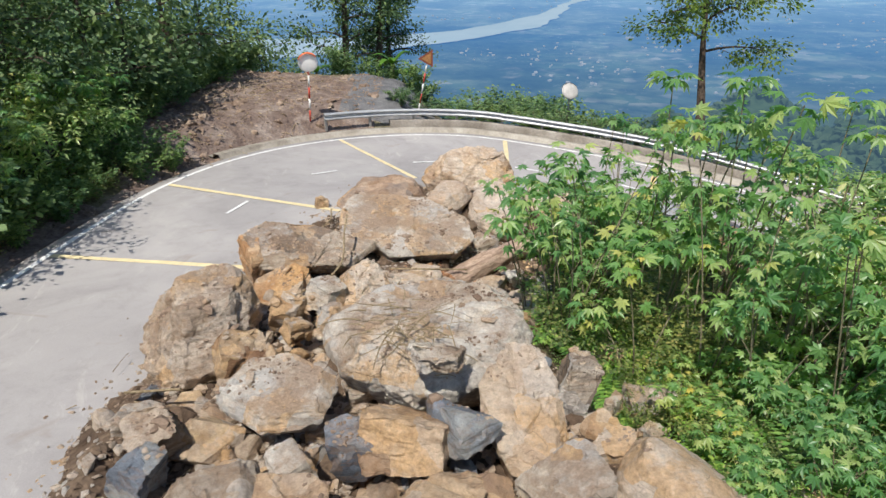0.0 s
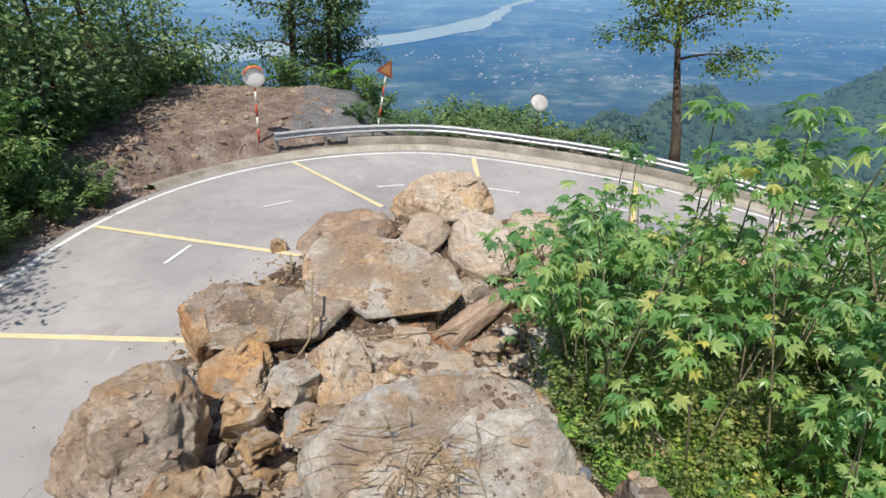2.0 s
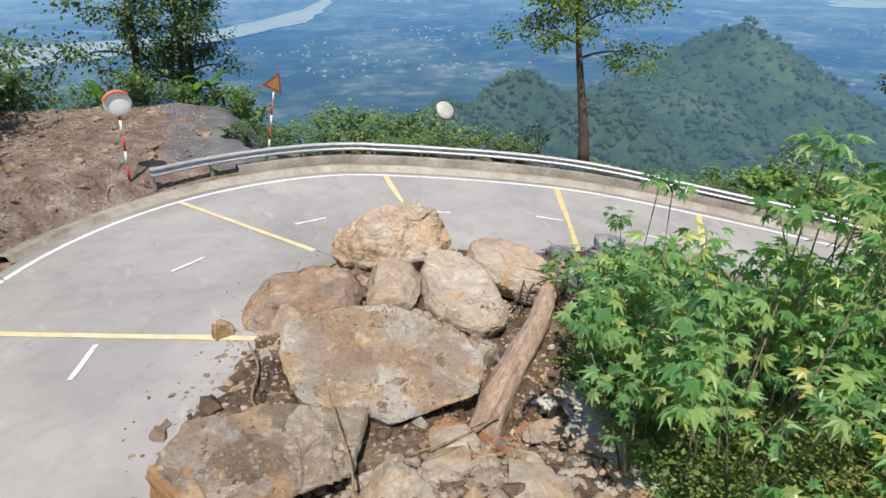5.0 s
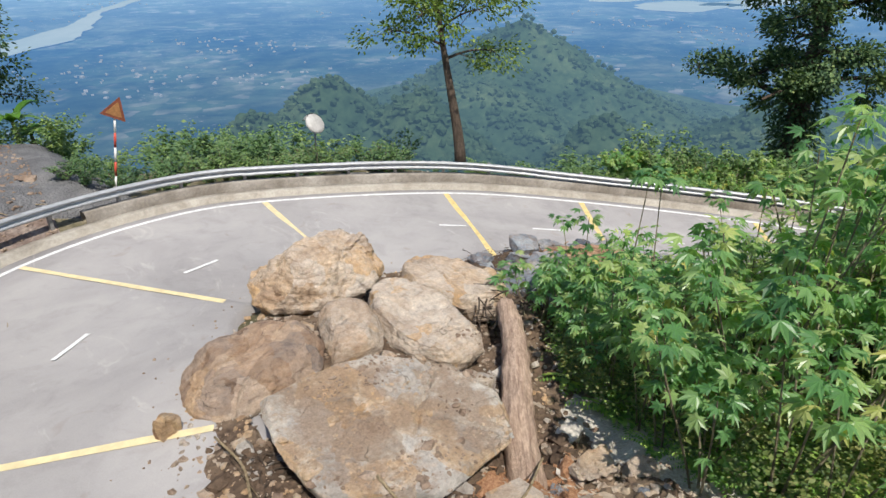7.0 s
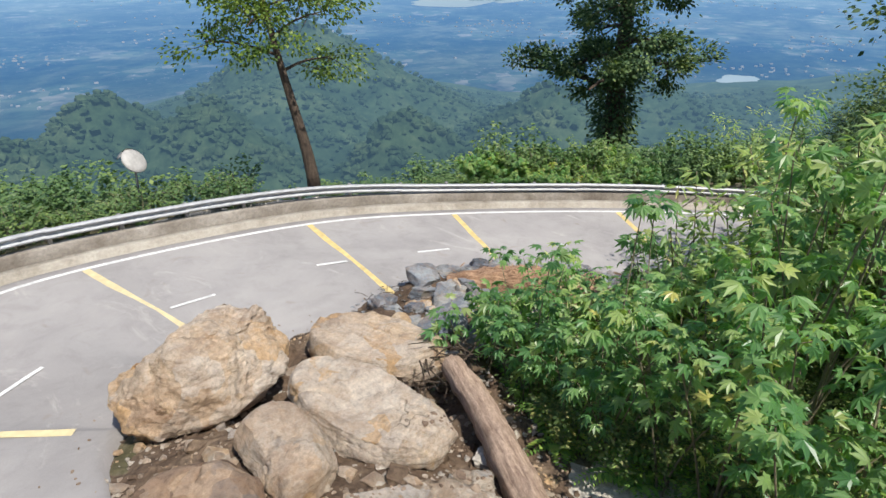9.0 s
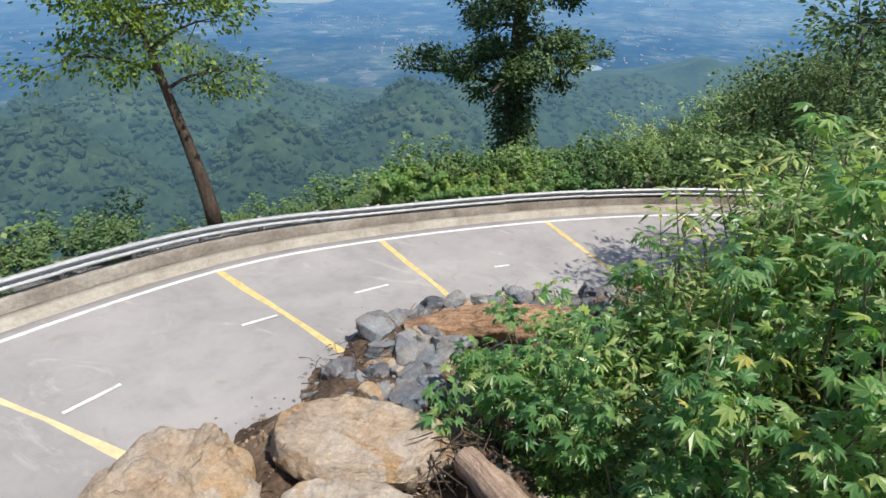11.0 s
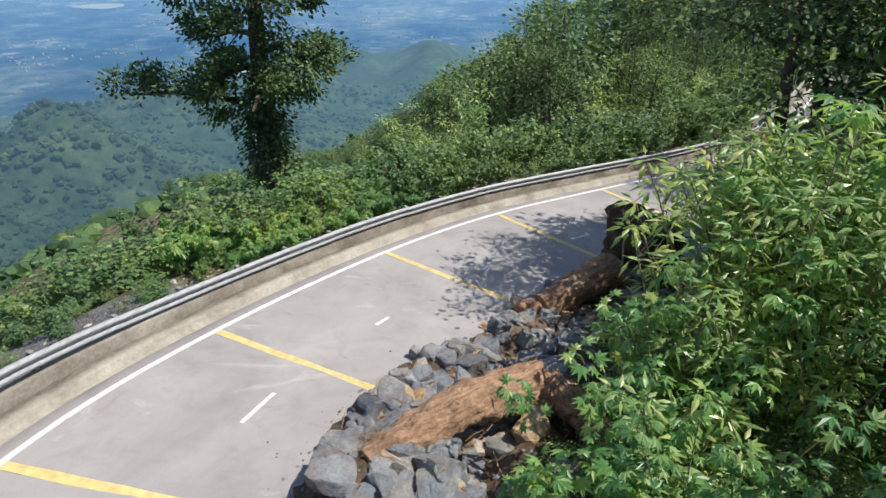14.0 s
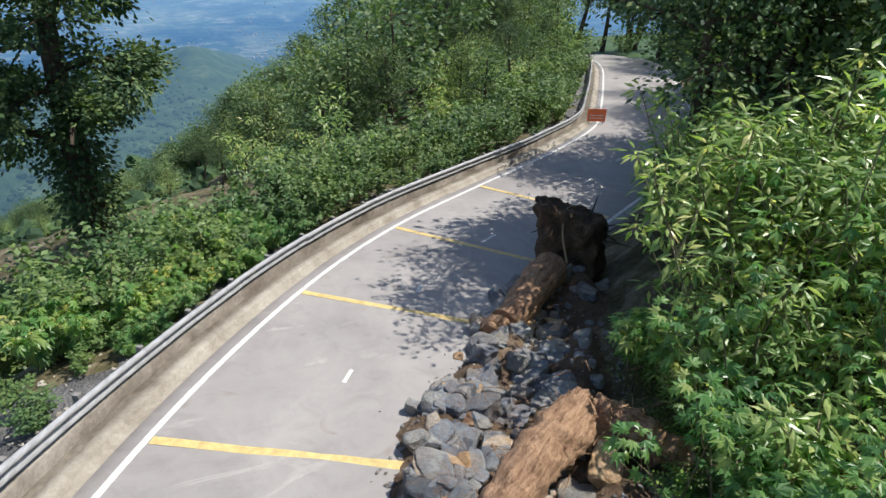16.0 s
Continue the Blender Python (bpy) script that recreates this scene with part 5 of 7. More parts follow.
def on_rocks(count, box, seed, reach, steep=0.72):
    """Places on the upper sides of the rocks and the earth between them, in patches."""
    rg = np.random.RandomState(seed)
    out = []
    for x, y in zip(rg.uniform(box[0], box[1], count), rg.uniform(box[2], box[3], count)):
        hit, normal, _i, _d = PILE.ray_cast(Vector((x, y, 9)), Vector((0, 0, -1)))
        if hit is not None and normal.z > steep and vnoise(np.array([[x * 1.3, y * 1.3, seed]]), 17)[0] > reach:
            out.append((x, y, hit.z))
    return np.array(out)


def pile_top(x, y):
    return np.maximum(slide_h(x, y)[0], surface_h(x, y))


grit("landslide_grit", "Loose grit and clods over the landslide earth", 9000, (-7, 5, 1, 24), 0.075, DIRTY, lambda x, y: inside_slide(x, y) > -0.12, 1, pile_top)
grit("earth_clods", "Dark clods of earth between the landslide rocks", 3800, (-7, 4.5, 2, 23), 0.12, EARTH, lambda x, y: inside_slide(x, y) > 0.3, 9, pile_top)
for _m, _w, _s in ((TAN, "tan", 12), (OCHRE, "ochre", 13), (DIRTY, "brown", 14)):
    grit("rubble_chips", "Small " + _w + " chips of broken rock in the rubble", 900, (-4.8, 4, 2.5, 13.5), 0.17, _m, lambda x, y: inside_slide(x, y) > 0.3, _s, pile_top)
grit("caked_earth", "Crumbled brown earth lying on the rocks", 0, None, 0.042, CAKED, None, 31, None, on_rocks(12000, (-6, 2.6, 3, 17.6), 3, 0.16))
grit("rock_chips", "Pale chips and splinters lying on the rocks", 0, None, 0.045, TAN, None, 32, None, on_rocks(6500, (-6, 2.6, 3, 17.6), 8, 0.1))
grit("road_crumbs", "Crumbs of earth and stone scattered on the road", 5200, (-8, 17, 6, 25), 0.035, CAKED, lambda x, y: (inside_slide(x, y) < 0) & (inside_slide(x, y) > -1.6 * np.random.RandomState(77).rand(len(x)) ** 2.2) & (nearest(x, y)[1] > -7.4), 18, lambda x, y: surface_h(x, y) + 0.02)
grit("slate_grit", "Grey chips scattered at the road edge", 1700, (5, 18, 13, 24), 0.08, SLATE, lambda x, y: inside_slide(x, y) > -0.4, 2, pile_top)
grit("spoil_clods", "Clods and chips over the spoil heap", 3800, (-15, -3.5, 21, 41), 0.10, CAKED, lambda x, y: nearest(x, y)[1] > 0.5, 3, ground_h)
grit("verge_stones", "Small stones on the verge behind the rail", 900, (8, 24, 20, 36), 0.09, GRAVEL, lambda x, y: (nearest(x, y)[1] > 1.7) & (nearest(x, y)[1] < 4.5), 4, ground_h)


# ---- fallen timber ----
def log_thing(a, b, r0, r1, material, name, label, seed, bend=0.1, face=RAWWOOD, sides=28, wobble=0.10):
    a, b = np.array(a, float), np.array(b, float)
    L = float(np.linalg.norm(b - a))
    root = thing(name, label, "log")
    root.matrix_basis = Matrix.Translation(a) @ Vector(b - a).to_track_quat("Z", "X").to_matrix().to_4x4()
    t = np.linspace(0, 1, 48)
    P = np.stack([bend * np.sin(t * 3.1), 0.05 * np.sin(t * 7 + seed), L * t], 1)
    v, f = tube(P, r0 + (r1 - r0) * t, sides, wobble, seed, False)
    # lengthwise ridges and torn strips
    c = v.reshape(48, sides, 3)
    ring = np.arange(sides) / sides * 9
    q = np.stack([np.tile(np.cos(ring / 9 * 6.28) * 3, 48), np.tile(np.sin(ring / 9 * 6.28) * 3, 48), np.repeat(t * L * 0.5, sides)], 1)
    ridge = (0.16 * np.abs(fbm(q * 1.6 + seed, seed, 3))).reshape(48, sides, 1)
    c = P[:, None] + (c - P[:, None]) * (1 + ridge - 0.05 * sstep(0.1, 0.2, vnoise(q * 0.8, seed + 3)).reshape(48, sides, 1))
    v = c.reshape(-1, 3)
    part("bark", mesh_of("bark", v, f, material), root)
    for end, sgn in ((0, -1), (-1, 1)):
        rng = np.random.RandomState(seed + end + 5)
        n = np.array([0, 0, float(sgn)])
        ring = c[end]
        rings = [ring, P[end] + (ring - P[end]) * 0.97 + n * 0.01]
        for k in (0.75, 0.5, 0.25):
            rings.append(P[end] + (ring - P[end]) * k + n * (0.02 + 0.12 * rng.rand(sides, 1) * r0))
        rings.append(np.repeat(P[end][None] + n * 0.04, sides, 0))
        vv = np.vstack(rings)
        i, j = np.meshgrid(np.arange(5), np.arange(sides), indexing="ij")
        ff = np.stack([i * sides + j, (i + 1) * sides + j, (i + 1) * sides + (j + 1) % sides, i * sides + (j + 1) % sides], -1).reshape(-1, 4)
        part("broken_end", mesh_of("broken_end", vv, ff if end == 0 else ff[:, ::-1], face), root, "raw broken wood")
    return root, P


log, _ = log_thing((0.15, 13.75, -0.35), (4.15, 18.35, -0.75), 0.30, 0.25, PALEBARK, "fallen_log", "Straight fallen trunk with pale peeling bark", 3, 0.05)
big, BIGP = log_thing((9.25, 21.65, -2.42), (11.15, 17.8, -2.45), 0.38, 0.50, REDBARK, "fallen_log", "Thick torn red-brown trunk lying by the road", 8, 0.34, RAWWOOD, 36, 0.18)
log2, _ = log_thing((16.25, 15.85, -3.75), (17.9, 12.8, -3.5), 0.44, 0.58, REDBARK, "fallen_log", "Red-brown sawn trunk joined to a root ball", 12, 0.06)
log3, _ = log_thing((15.95, 16.62, -3.72), (16.25, 16.15, -3.66), 0.33, 0.34, REDBARK, "log_section", "Short orange-brown log section", 14, 0.0, RAWWOOD, 20)
log4, _ = log_thing((11.1, 17.7, -2.5), (9.3, 16.6, -2.7), 0.45, 0.30, REDBARK, "fallen_log", "Torn trunk branching off a larger one", 21, 0.2, RAWWOOD, 28, 0.35)


def strands(name, label, count, centre, spread, length, radius, material, seed, up=0.3, height=None, group=""):
    """Loose roots or splinters lying about a place."""
    rng = np.random.RandomState(seed)
    pieces = []
    for _ in range(count):
        p = np.array(centre, float) + rng.normal(size=3) * spread
        if height:
            p[2] = top_h(p[0], p[1]) + height * rng.rand()
        a = rng.uniform(0, 6.28)
        d = np.array([math.cos(a), math.sin(a), rng.uniform(-up, up)])
        L = length * rng.uniform(0.4, 1.2)
        t = np.linspace(0, 1, 6)[:, None]
        curl = np.cross(d, [0, 0, 1]) * rng.uniform(-0.35, 0.35)
        P = p + d * L * t + (curl * L) * t**2 + np.array([0, 0, -0.35 * L * rng.rand()]) * t**2
        pieces.append(tube(P, radius * rng.uniform(0.5, 1.2) * np.linspace(1, 0.4, 6), 4, caps=False))
    v, f = joined(pieces)
    return tagged(new(name, mesh_of(name, v, f, material)), label, "roots", kind="stuff")


strands("dry_roots", "Mat of dry tangled roots on a boulder", 60, (-0.55, 7.9, 2.3), (0.38, 0.45, 0.07), 0.6, 0.014, ROOTS, 1, 0.4)
strands("dry_roots", "Dry roots and twigs over the rubble", 110, (-2.6, 8.0, 1.5), (1.5, 2.4, 0.1), 0.55, 0.012, ROOTS, 2, 0.4, 0.15)
strands("wood_splinters", "Orange splinters at the log's broken end", 110, (0.2, 13.5, -0.3), (0.5, 0.4, 0.1), 0.16, 0.016, RAWWOOD, 3, 0.4, 0.16)
grit("bark_chips", "Brown bark chips at the log's broken end", 3200, (-1.2, 1.4, 12.5, 14.8), 0.06, RAWWOOD, lambda x, y: np.hypot((x - 0.1) / 1.15, y - 13.65) < 0.75, 6, pile_top)
strands("wood_splinters", "Brown bark shreds and twigs by the road", 170, (7.6, 22.0, -2), (0.9, 0.6, 0.1), 0.4, 0.014, BARK, 4, 0.3, 0.14)
strands("dry_twigs", "Dead twigs on the earth beside the slabs", 45, (-3.1, 16.1, 0), (0.25, 0.55, 0.1), 0.55, 0.013, BARK, 5, 0.3, 0.1)
strands("torn_bark", "Torn bark and fine roots under the trunk", 80, (10.6, 18.6, -2.4), (0.8, 1.3, 0.25), 0.55, 0.018, REDBARK, 6, 0.7)
strands("dead_branches", "Dead dark branches behind the log", 60, (4.4, 18.6, -0.8), (0.45, 0.4, 0.2), 0.7, 0.025, BARK, 7, 0.5)
for n, (P, r) in enumerate([([(-2.35, 14.0, 1.5), (-2.32, 13.2, 1.35), (-2.3, 12.5, 1.0), (-2.6, 11.6, 0.95), (-3.0, 10.9, 1.1)], 0.022), ([(-3.35, 17.3, 0.28), (-3.25, 16.4, 0.3), (-3.45, 15.5, 0.35), (-3.3, 14.9, 0.4)], 0.024), ([(-5.15, 7.9, 1.05), (-4.2, 7.85, 1.15)], 0.022),
                            ([(17.2, 12.8, -3.0), (18.0, 12.4, -2.2), (19.0, 11.2, -2.0), (19.3, 9.6, -3.2), (19.0, 8.6, -4.0)], 0.035), ([(-1.3, 13.2, 0.42), (-0.4, 13.35, 0.32), (0.6, 13.9, 0.0)], 0.02)]):
    v, f = tube(catmull(P, 0.12), np.full(len(catmull(P, 0.12)), r), 7, 0.1, n)
    tagged(new("branch", mesh_of("branch", v, f, ROOTS)), "Bare pale branch lying over the rubble", "branch")

strands("broken_roots", "Broken roots and bark strewn over the spoil heap", 240, (-9.8, 33, 0), (2.0, 3.6, 0.1), 0.6, 0.022, ROOTS, 15, 0.2, 0.12)

# root ball of the far trunk
root_ball = thing("root_ball", "Dark upturned root ball of a fallen tree", "root ball")
_v, _f = rock_verts((3.5, 2.7, 3.3), 77, 5, 14, 0.26, 0.06, 0.18, 0, 8, 0, 0.92)
_o = part("earth", mesh_of("earth", _v, _f, DARKEARTH), root_ball)
_o.matrix_basis = pose(18.7, 11.3, -3.15, 0, 10, -35)
_rng2 = np.random.RandomState(9)
for k in range(14):
    d = _rng2.normal(size=3)
    d[2] = abs(d[2]) * 0.6
    d /= np.linalg.norm(d)
    p0 = np.array([18.7, 11.3, -3.15]) + d * [1.1, 0.9, 1.1]
    t = np.linspace(0, 1, 7)[:, None]
    P = p0 + d * _rng2.uniform(0.35, 0.6) * t + _rng2.normal(size=3) * 0.3 * t**2
    part("root", mesh_of("root", *tube(P, np.linspace(0.04, 0.012, 7), 6), BARK), root_ball)


# ---- leaves and plants ----
def palmate():
    """A seven-lobed leaf, stalk at the origin, pointing to +y, its lobes hanging."""
    ang = [-166, -128, -104, -82, -60, -40, -19, 0, 19, 40, 60, 82, 104, 128, 166]
    rad = [0.14, 0.50, 0.34, 0.70, 0.42, 0.86, 0.48, 0.98, 0.48, 0.86, 0.42, 0.70, 0.34, 0.50, 0.14]
    v = [(0, 0.2, 0.04)] + [(r * math.sin(radians(a)), 0.2 + r * math.cos(radians(a)), -0.62 * r * r) for a, r in zip(ang, rad)]
    f = [(0, i + 1, i) for i in range(1, 15)]
    return np.array(v), np.array(f)


def lance(w=0.13):
    v = [(0, 0, 0), (w, 0.4, -0.02), (0, 0.42, 0.03), (-w, 0.4, -0.02), (0, 1.0, -0.16)]
    return np.array(v), np.array([(0, 1, 2), (0, 2, 3), (1, 4, 2), (2, 4, 3)])


def oval(w=0.28):
    v = [(0, 0, 0), (w, 0.5, -0.03), (0, 1.0, -0.1), (-w, 0.5, -0.03)]
    return np.array(v), np.array([(0, 1, 2), (0, 2, 3)])


def broad(w=0.3):
    v = [(0, 0, 0), (w, 0.32, -0.02), (w * 0.8, 0.68, -0.05), (0, 1.0, -0.13), (-w * 0.8, 0.68, -0.05), (-w, 0.32, -0.02)]
    return np.array(v), np.array([(0, 1, 5), (1, 2, 5), (2, 4, 5), (2, 3, 4)])


def leaves(shape, pos, way, size, rng, roll=0.5):
    tv, tf = shape
    m = len(pos)
    D = way / (np.linalg.norm(way, axis=1)[:, None] + 1e-9)
    up = np.array([0, 0, 1.0]) + roll * rng.normal(size=(m, 3))
    X = np.cross(D, up)
    X /= np.linalg.norm(X, axis=1)[:, None] + 1e-9
    N = np.cross(X, D)
    s = np.asarray(size).reshape(-1, 1, 1) * np.ones((m, 1, 1))
    v = pos[:, None] + s * (tv[None, :, 0:1] * X[:, None] + tv[None, :, 1:2] * D[:, None] + tv[None, :, 2:3] * N[:, None])
    f = (tf[None] + (np.arange(m) * len(tv))[:, None, None]).reshape(-1, 3)
    return v.reshape(-1, 3), f


def shrub(h, spread, stems, per, size, shape, leaf, label, seed, bare=0.3, category="shrub", name="shrub"):
    """A shrub of leaning stems with leaves round their upper part; built at the origin."""
    rng = np.random.RandomState(seed)
    root = thing(name, label, category)
    tubes, lp, lw, ls = [], [], [], []
    for k in range(stems):
        a = rng.uniform(0, 6.28)
        o = np.array([math.cos(a), math.sin(a), 0])
        H, out = h * rng.uniform(0.6, 1.05), spread * rng.uniform(0.25, 1.0)
        t = np.linspace(0, 1, 8)
        P = o * 0.15 * rng.rand() + o * (out * t**1.4)[:, None] + np.array([0, 0, 1]) * (H * (t - 0.10 * t**2))[:, None] + 0.08 * rng.normal(size=3) * t[:, None]
        tubes.append(tube(P, np.linspace(0.028, 0.009, 8) * (h / 3) ** 0.5, 5, caps=False))
        u = bare + (1 - bare) * rng.rand(per) ** 0.75
        base = np.stack([np.interp(u, t, P[:, c]) for c in range(3)], 1)
        b = rng.uniform(0, 6.28, per)
        w = np.stack([np.cos(b), np.sin(b), rng.uniform(-0.75, 0.3, per)], 1)
        lp.append(base + w * 0.10 * h / 3)
        lw.append(w)
        ls.append(size * rng.uniform(0.55, 1.15, per))
        # a side twig
        if rng.rand() < 0.8:
            q = P[5] + (np.array([math.cos(a + 1.2), math.sin(a + 1.2), 0.5]) * 0.28 * h * rng.rand()) * np.linspace(0, 1, 4)[:, None]
            tubes.append(tube(q, np.linspace(0.012, 0.006, 4), 4, caps=False))
            k2 = per // 3
            b = rng.uniform(0, 6.28, k2)
            w = np.stack([np.cos(b), np.sin(b), rng.uniform(-0.5, 0.3, k2)], 1)
            lp.append(q[rng.randint(1, 4, k2)] + w * 0.08)
            lw.append(w)
            ls.append(size * rng.uniform(0.5, 1.05, k2))
    part("stalk", mesh_of("stalk", *joined(tubes), STEM), root)
    v, f = leaves(shape, np.vstack(lp), np.vstack(lw), np.concatenate(ls), rng)
    part("foliage", mesh_of("foliage", v, f, leaf, False), root)
    FORMS[root.name] = (v, f, leaf)
    return root


FORMS = {}


def growth(name, label, places, category="shrubs"):
    """Many plants joined into one object: (form, x, y, height factor, width factor)."""
    V, F, S, k, mats = [], [], [], 0, []
    rg = np.random.RandomState(len(places))
    g = ground_h([p[1] for p in places], [p[2] for p in places])
    for (src, x, y, sc, wide), z in zip(places, g):
        v, f, m = FORMS[src.name]
        if m not in mats:
            mats.append(m)
        a = rg.uniform(0, 6.28)
        c, s_ = math.cos(a) * sc * wide, math.sin(a) * sc * wide
        V.append(np.stack([v[:, 0] * c - v[:, 1] * s_ + x, v[:, 0] * s_ + v[:, 1] * c + y, v[:, 2] * sc + z - 0.03], 1))
        F.append(f + k)
        S.append(np.full(len(f), mats.index(m), np.int32))
        k += len(v)
    me = mesh_of(name, np.vstack(V), np.vstack(F), mats, False)
    me.polygons.foreach_set("material_index", np.concatenate(S))
    return tagged(new(name, me), label, category, kind="stuff")


def tree(h, r, clear, crown, limbs, twigs, per, size, shape, leaf, label, seed, lean=(0, 0), clump=0.55, vines=0, name="tree", fine=True):
    """A tapered trunk with limbs and clumps of leaves; built at the origin."""
    rng = np.random.RandomState(seed)
    root = thing(name, label, "tree")
    t = np.linspace(0, 1, 14)
    T = np.stack([lean[0] * t + 0.18 * np.sin(t * 5 + seed), lean[1] * t + 0.18 * np.cos(t * 4 + seed), h * 0.93 * t - 0.3], 1)
    T[:, :2] -= T[0, :2]
    tubes = [tube(T, r * (1.25 - 1.05 * t**0.8), 10, 0.08, seed)]
    lp, lw = [], []
    for k in range(limbs):
        u = clear + (1 - clear) * (k + rng.rand()) / limbs
        p0 = np.array([np.interp(u, t, T[:, c]) for c in range(3)])
        a = k * 2.4 + rng.uniform(-0.5, 0.5)
        L = crown * (1.05 - 0.75 * ((u - clear) / (1 - clear)) ** 1.5) * rng.uniform(0.6, 1.1)
        d = np.array([math.cos(a), math.sin(a), rng.uniform(0.15, 0.7)])
        s = np.linspace(0, 1, 5)
        P = p0 + d * (L * s)[:, None] + np.array([0, 0, -0.25 * L]) * (s**2)[:, None] + 0.12 * L * rng.normal(size=3) * (s**2)[:, None]
        tubes.append(tube(P, r * 0.38 * (1.1 - u * 0.6) * np.linspace(1, 0.25, 5), 5, caps=False))
        for _ in range(twigs):
            q0 = P[rng.randint(1, 5)]
            e = rng.normal(size=3) * [1, 1, 0.6] + d * 0.5
            e /= np.linalg.norm(e)
            Q = q0 + e * (0.36 * crown * rng.uniform(0.5, 1.3)) * np.linspace(0, 1, 3)[:, None]
            if fine:
                tubes.append(tube(Q, r * 0.09 * np.linspace(1, 0.4, 3), 3, caps=False))
            c = Q[-1] + rng.normal(size=(per, 3)) * clump * [1, 1, 0.7]
            lp.append(c)
            w = c - Q[1] + rng.normal(size=(per, 3)) * 0.3
            w[:, 2] -= 0.25
            lw.append(w)
    if vines:
        u = rng.rand(vines) * clear * 1.15
        c = np.stack([np.interp(u, t, T[:, k]) for k in range(3)], 1)
        w = rng.normal(size=(vines, 3)) * [1, 1, 0.5]
        w /= np.linalg.norm(w, axis=1)[:, None]
        lp.append(c + w * (r * 1.2 + rng.rand(vines, 1) ** 2 * 0.9))
        lw.append(w - [0, 0, 0.5])
    part("trunk", mesh_of("trunk", *joined(tubes), BARK), root)
    pos = np.vstack(lp)
    v, f = leaves(shape, pos, np.vstack(lw), size * rng.uniform(0.6, 1.2, len(pos)), rng, 0.6)
    part("crown", mesh_of("crown", v, f, leaf, False), root)
    return root


def rosette_shrub(h, spread, stems, size, shape, leaf, label, seed, tip=11, lower=5, sides=2, petiole=0.2, name="shrub"):
    """Slender upright stems, bare below, each with rosettes of drooping leaves at its top and side twigs."""
    rng = np.random.RandomState(seed)
    root = thing(name, label, "shrub")
    tubes, lp, lw, ls = [], [], [], []

    def rosette(p, k, reach):
        b = rng.uniform(0, 6.28) + np.arange(k) * 2.399
        lift = np.linspace(0.65, -0.6, k) + rng.uniform(-0.2, 0.2, k)
        w = np.stack([np.cos(b), np.sin(b), lift], 1)
        lp.append(p + w * reach * rng.uniform(0.5, 1.2, (k, 1)))
        w[:, 2] -= 0.18
        lw.append(w)
        ls.append(size * rng.uniform(0.65, 1.15, k))

    for k in range(stems):
        a = k * 2.4 + rng.uniform(-0.6, 0.6)
        o = np.array([math.cos(a), math.sin(a), 0])
        H, out = h * rng.uniform(0.62, 1.0), spread * rng.uniform(0.2, 1.0)
        t = np.linspace(0, 1, 9)
        P = o * 0.2 * rng.rand() + o * (out * t**1.3)[:, None] + np.array([0, 0, 1]) * (H * t)[:, None] + 0.05 * h * rng.normal(size=3) * (t**2)[:, None]
        tubes.append(tube(P, np.linspace(0.022, 0.009, 9), 5, caps=False))
        rosette(P[-1], tip, petiole)
        for u in rng.uniform(0.45, 0.9, lower):
            rosette(np.array([np.interp(u, t, P[:, c]) for c in range(3)]), 2, petiole)
        for q in range(sides):
            p0 = P[rng.randint(4, 8)]
            b = rng.uniform(0, 6.28)
            d = np.array([math.cos(b), math.sin(b), rng.uniform(0.4, 1.0)]) * rng.uniform(0.3, 0.65)
            Q = p0 + d * np.linspace(0, 1, 4)[:, None]
            tubes.append(tube(Q, np.linspace(0.011, 0.006, 4), 4, caps=False))
            rosette(Q[-1], max(4, tip - 3), petiole * 0.85)
    part("stalk", mesh_of("stalk", *joined(tubes), STEM), root)
    v, f = leaves(shape, np.vstack(lp), np.vstack(lw), np.concatenate(ls), rng, 0.35)
    part("foliage", mesh_of("foliage", v, f, leaf, False), root)
    FORMS[root.name] = (v, f, leaf)
    return root


def fern(seed):
    """Arching fronds with paired leaflets; built at the origin."""
    rng = np.random.RandomState(seed)
    root = thing("fern", "Low bright green fern with arching fronds", "fern")
    lp, lw, ls = [], [], []
    for k in range(9):
        a, L = k * 2.4 + rng.uniform(-0.3, 0.3), rng.uniform(0.45, 0.8)
        d = np.array([math.cos(a), math.sin(a), 0])
        t = np.linspace(0.12, 1, 13)
        P = d * (L * t)[:, None] + np.array([0, 0, 1]) * (L * (1.15 * t - 0.85 * t**2))[:, None]
        side = np.cross(d, [0, 0, 1])
        for sg in (-1, 1):
            lp.append(P)
            lw.append(np.repeat((side * sg + d * 0.45 - [0, 0, 0.15])[None], 13, 0))
            ls.append(0.17 * L * (1.25 - t) / 0.8 + 0.02)
    v, f = leaves(oval(0.2), np.vstack(lp), np.vstack(lw), np.concatenate(ls), rng, 0.15)
    part("frond", mesh_of("frond", v, f, FERN, False), root)
    FORMS[root.name] = (v, f, FERN)
    return root


PALM, LANCE, OVAL, BROAD = palmate(), lance(0.145), oval(0.32), broad()
A_SIZES, B_SIZES = (1.9, 3.0, 4.4), (2.2, 3.8)
SH_A = [[rosette_shrub(h, 0.5 + 0.17 * h, 3, 0.225, PALM, LEAF_A, "Tall green shrub with drooping lobed leaves", 500 + k + int(h * 10), 12, 2, 1, 0.22) for k in range(3)] for h in A_SIZES]
SH_B = [[rosette_shrub(h, 0.6 + 0.2 * h, 6, 0.28, LANCE, LEAF_B, "Green shrub with whorls of narrow glossy leaves", 520 + k + int(h * 10), 12, 9, 3, 0.12) for k in range(3)] for h in B_SIZES]
SH_D = [shrub(2.2, 1.2, 9, 64, 0.185, OVAL, LEAF_H, "Dense leafy green bush behind the guard rail", 540 + k, 0.12) for k in range(5)]
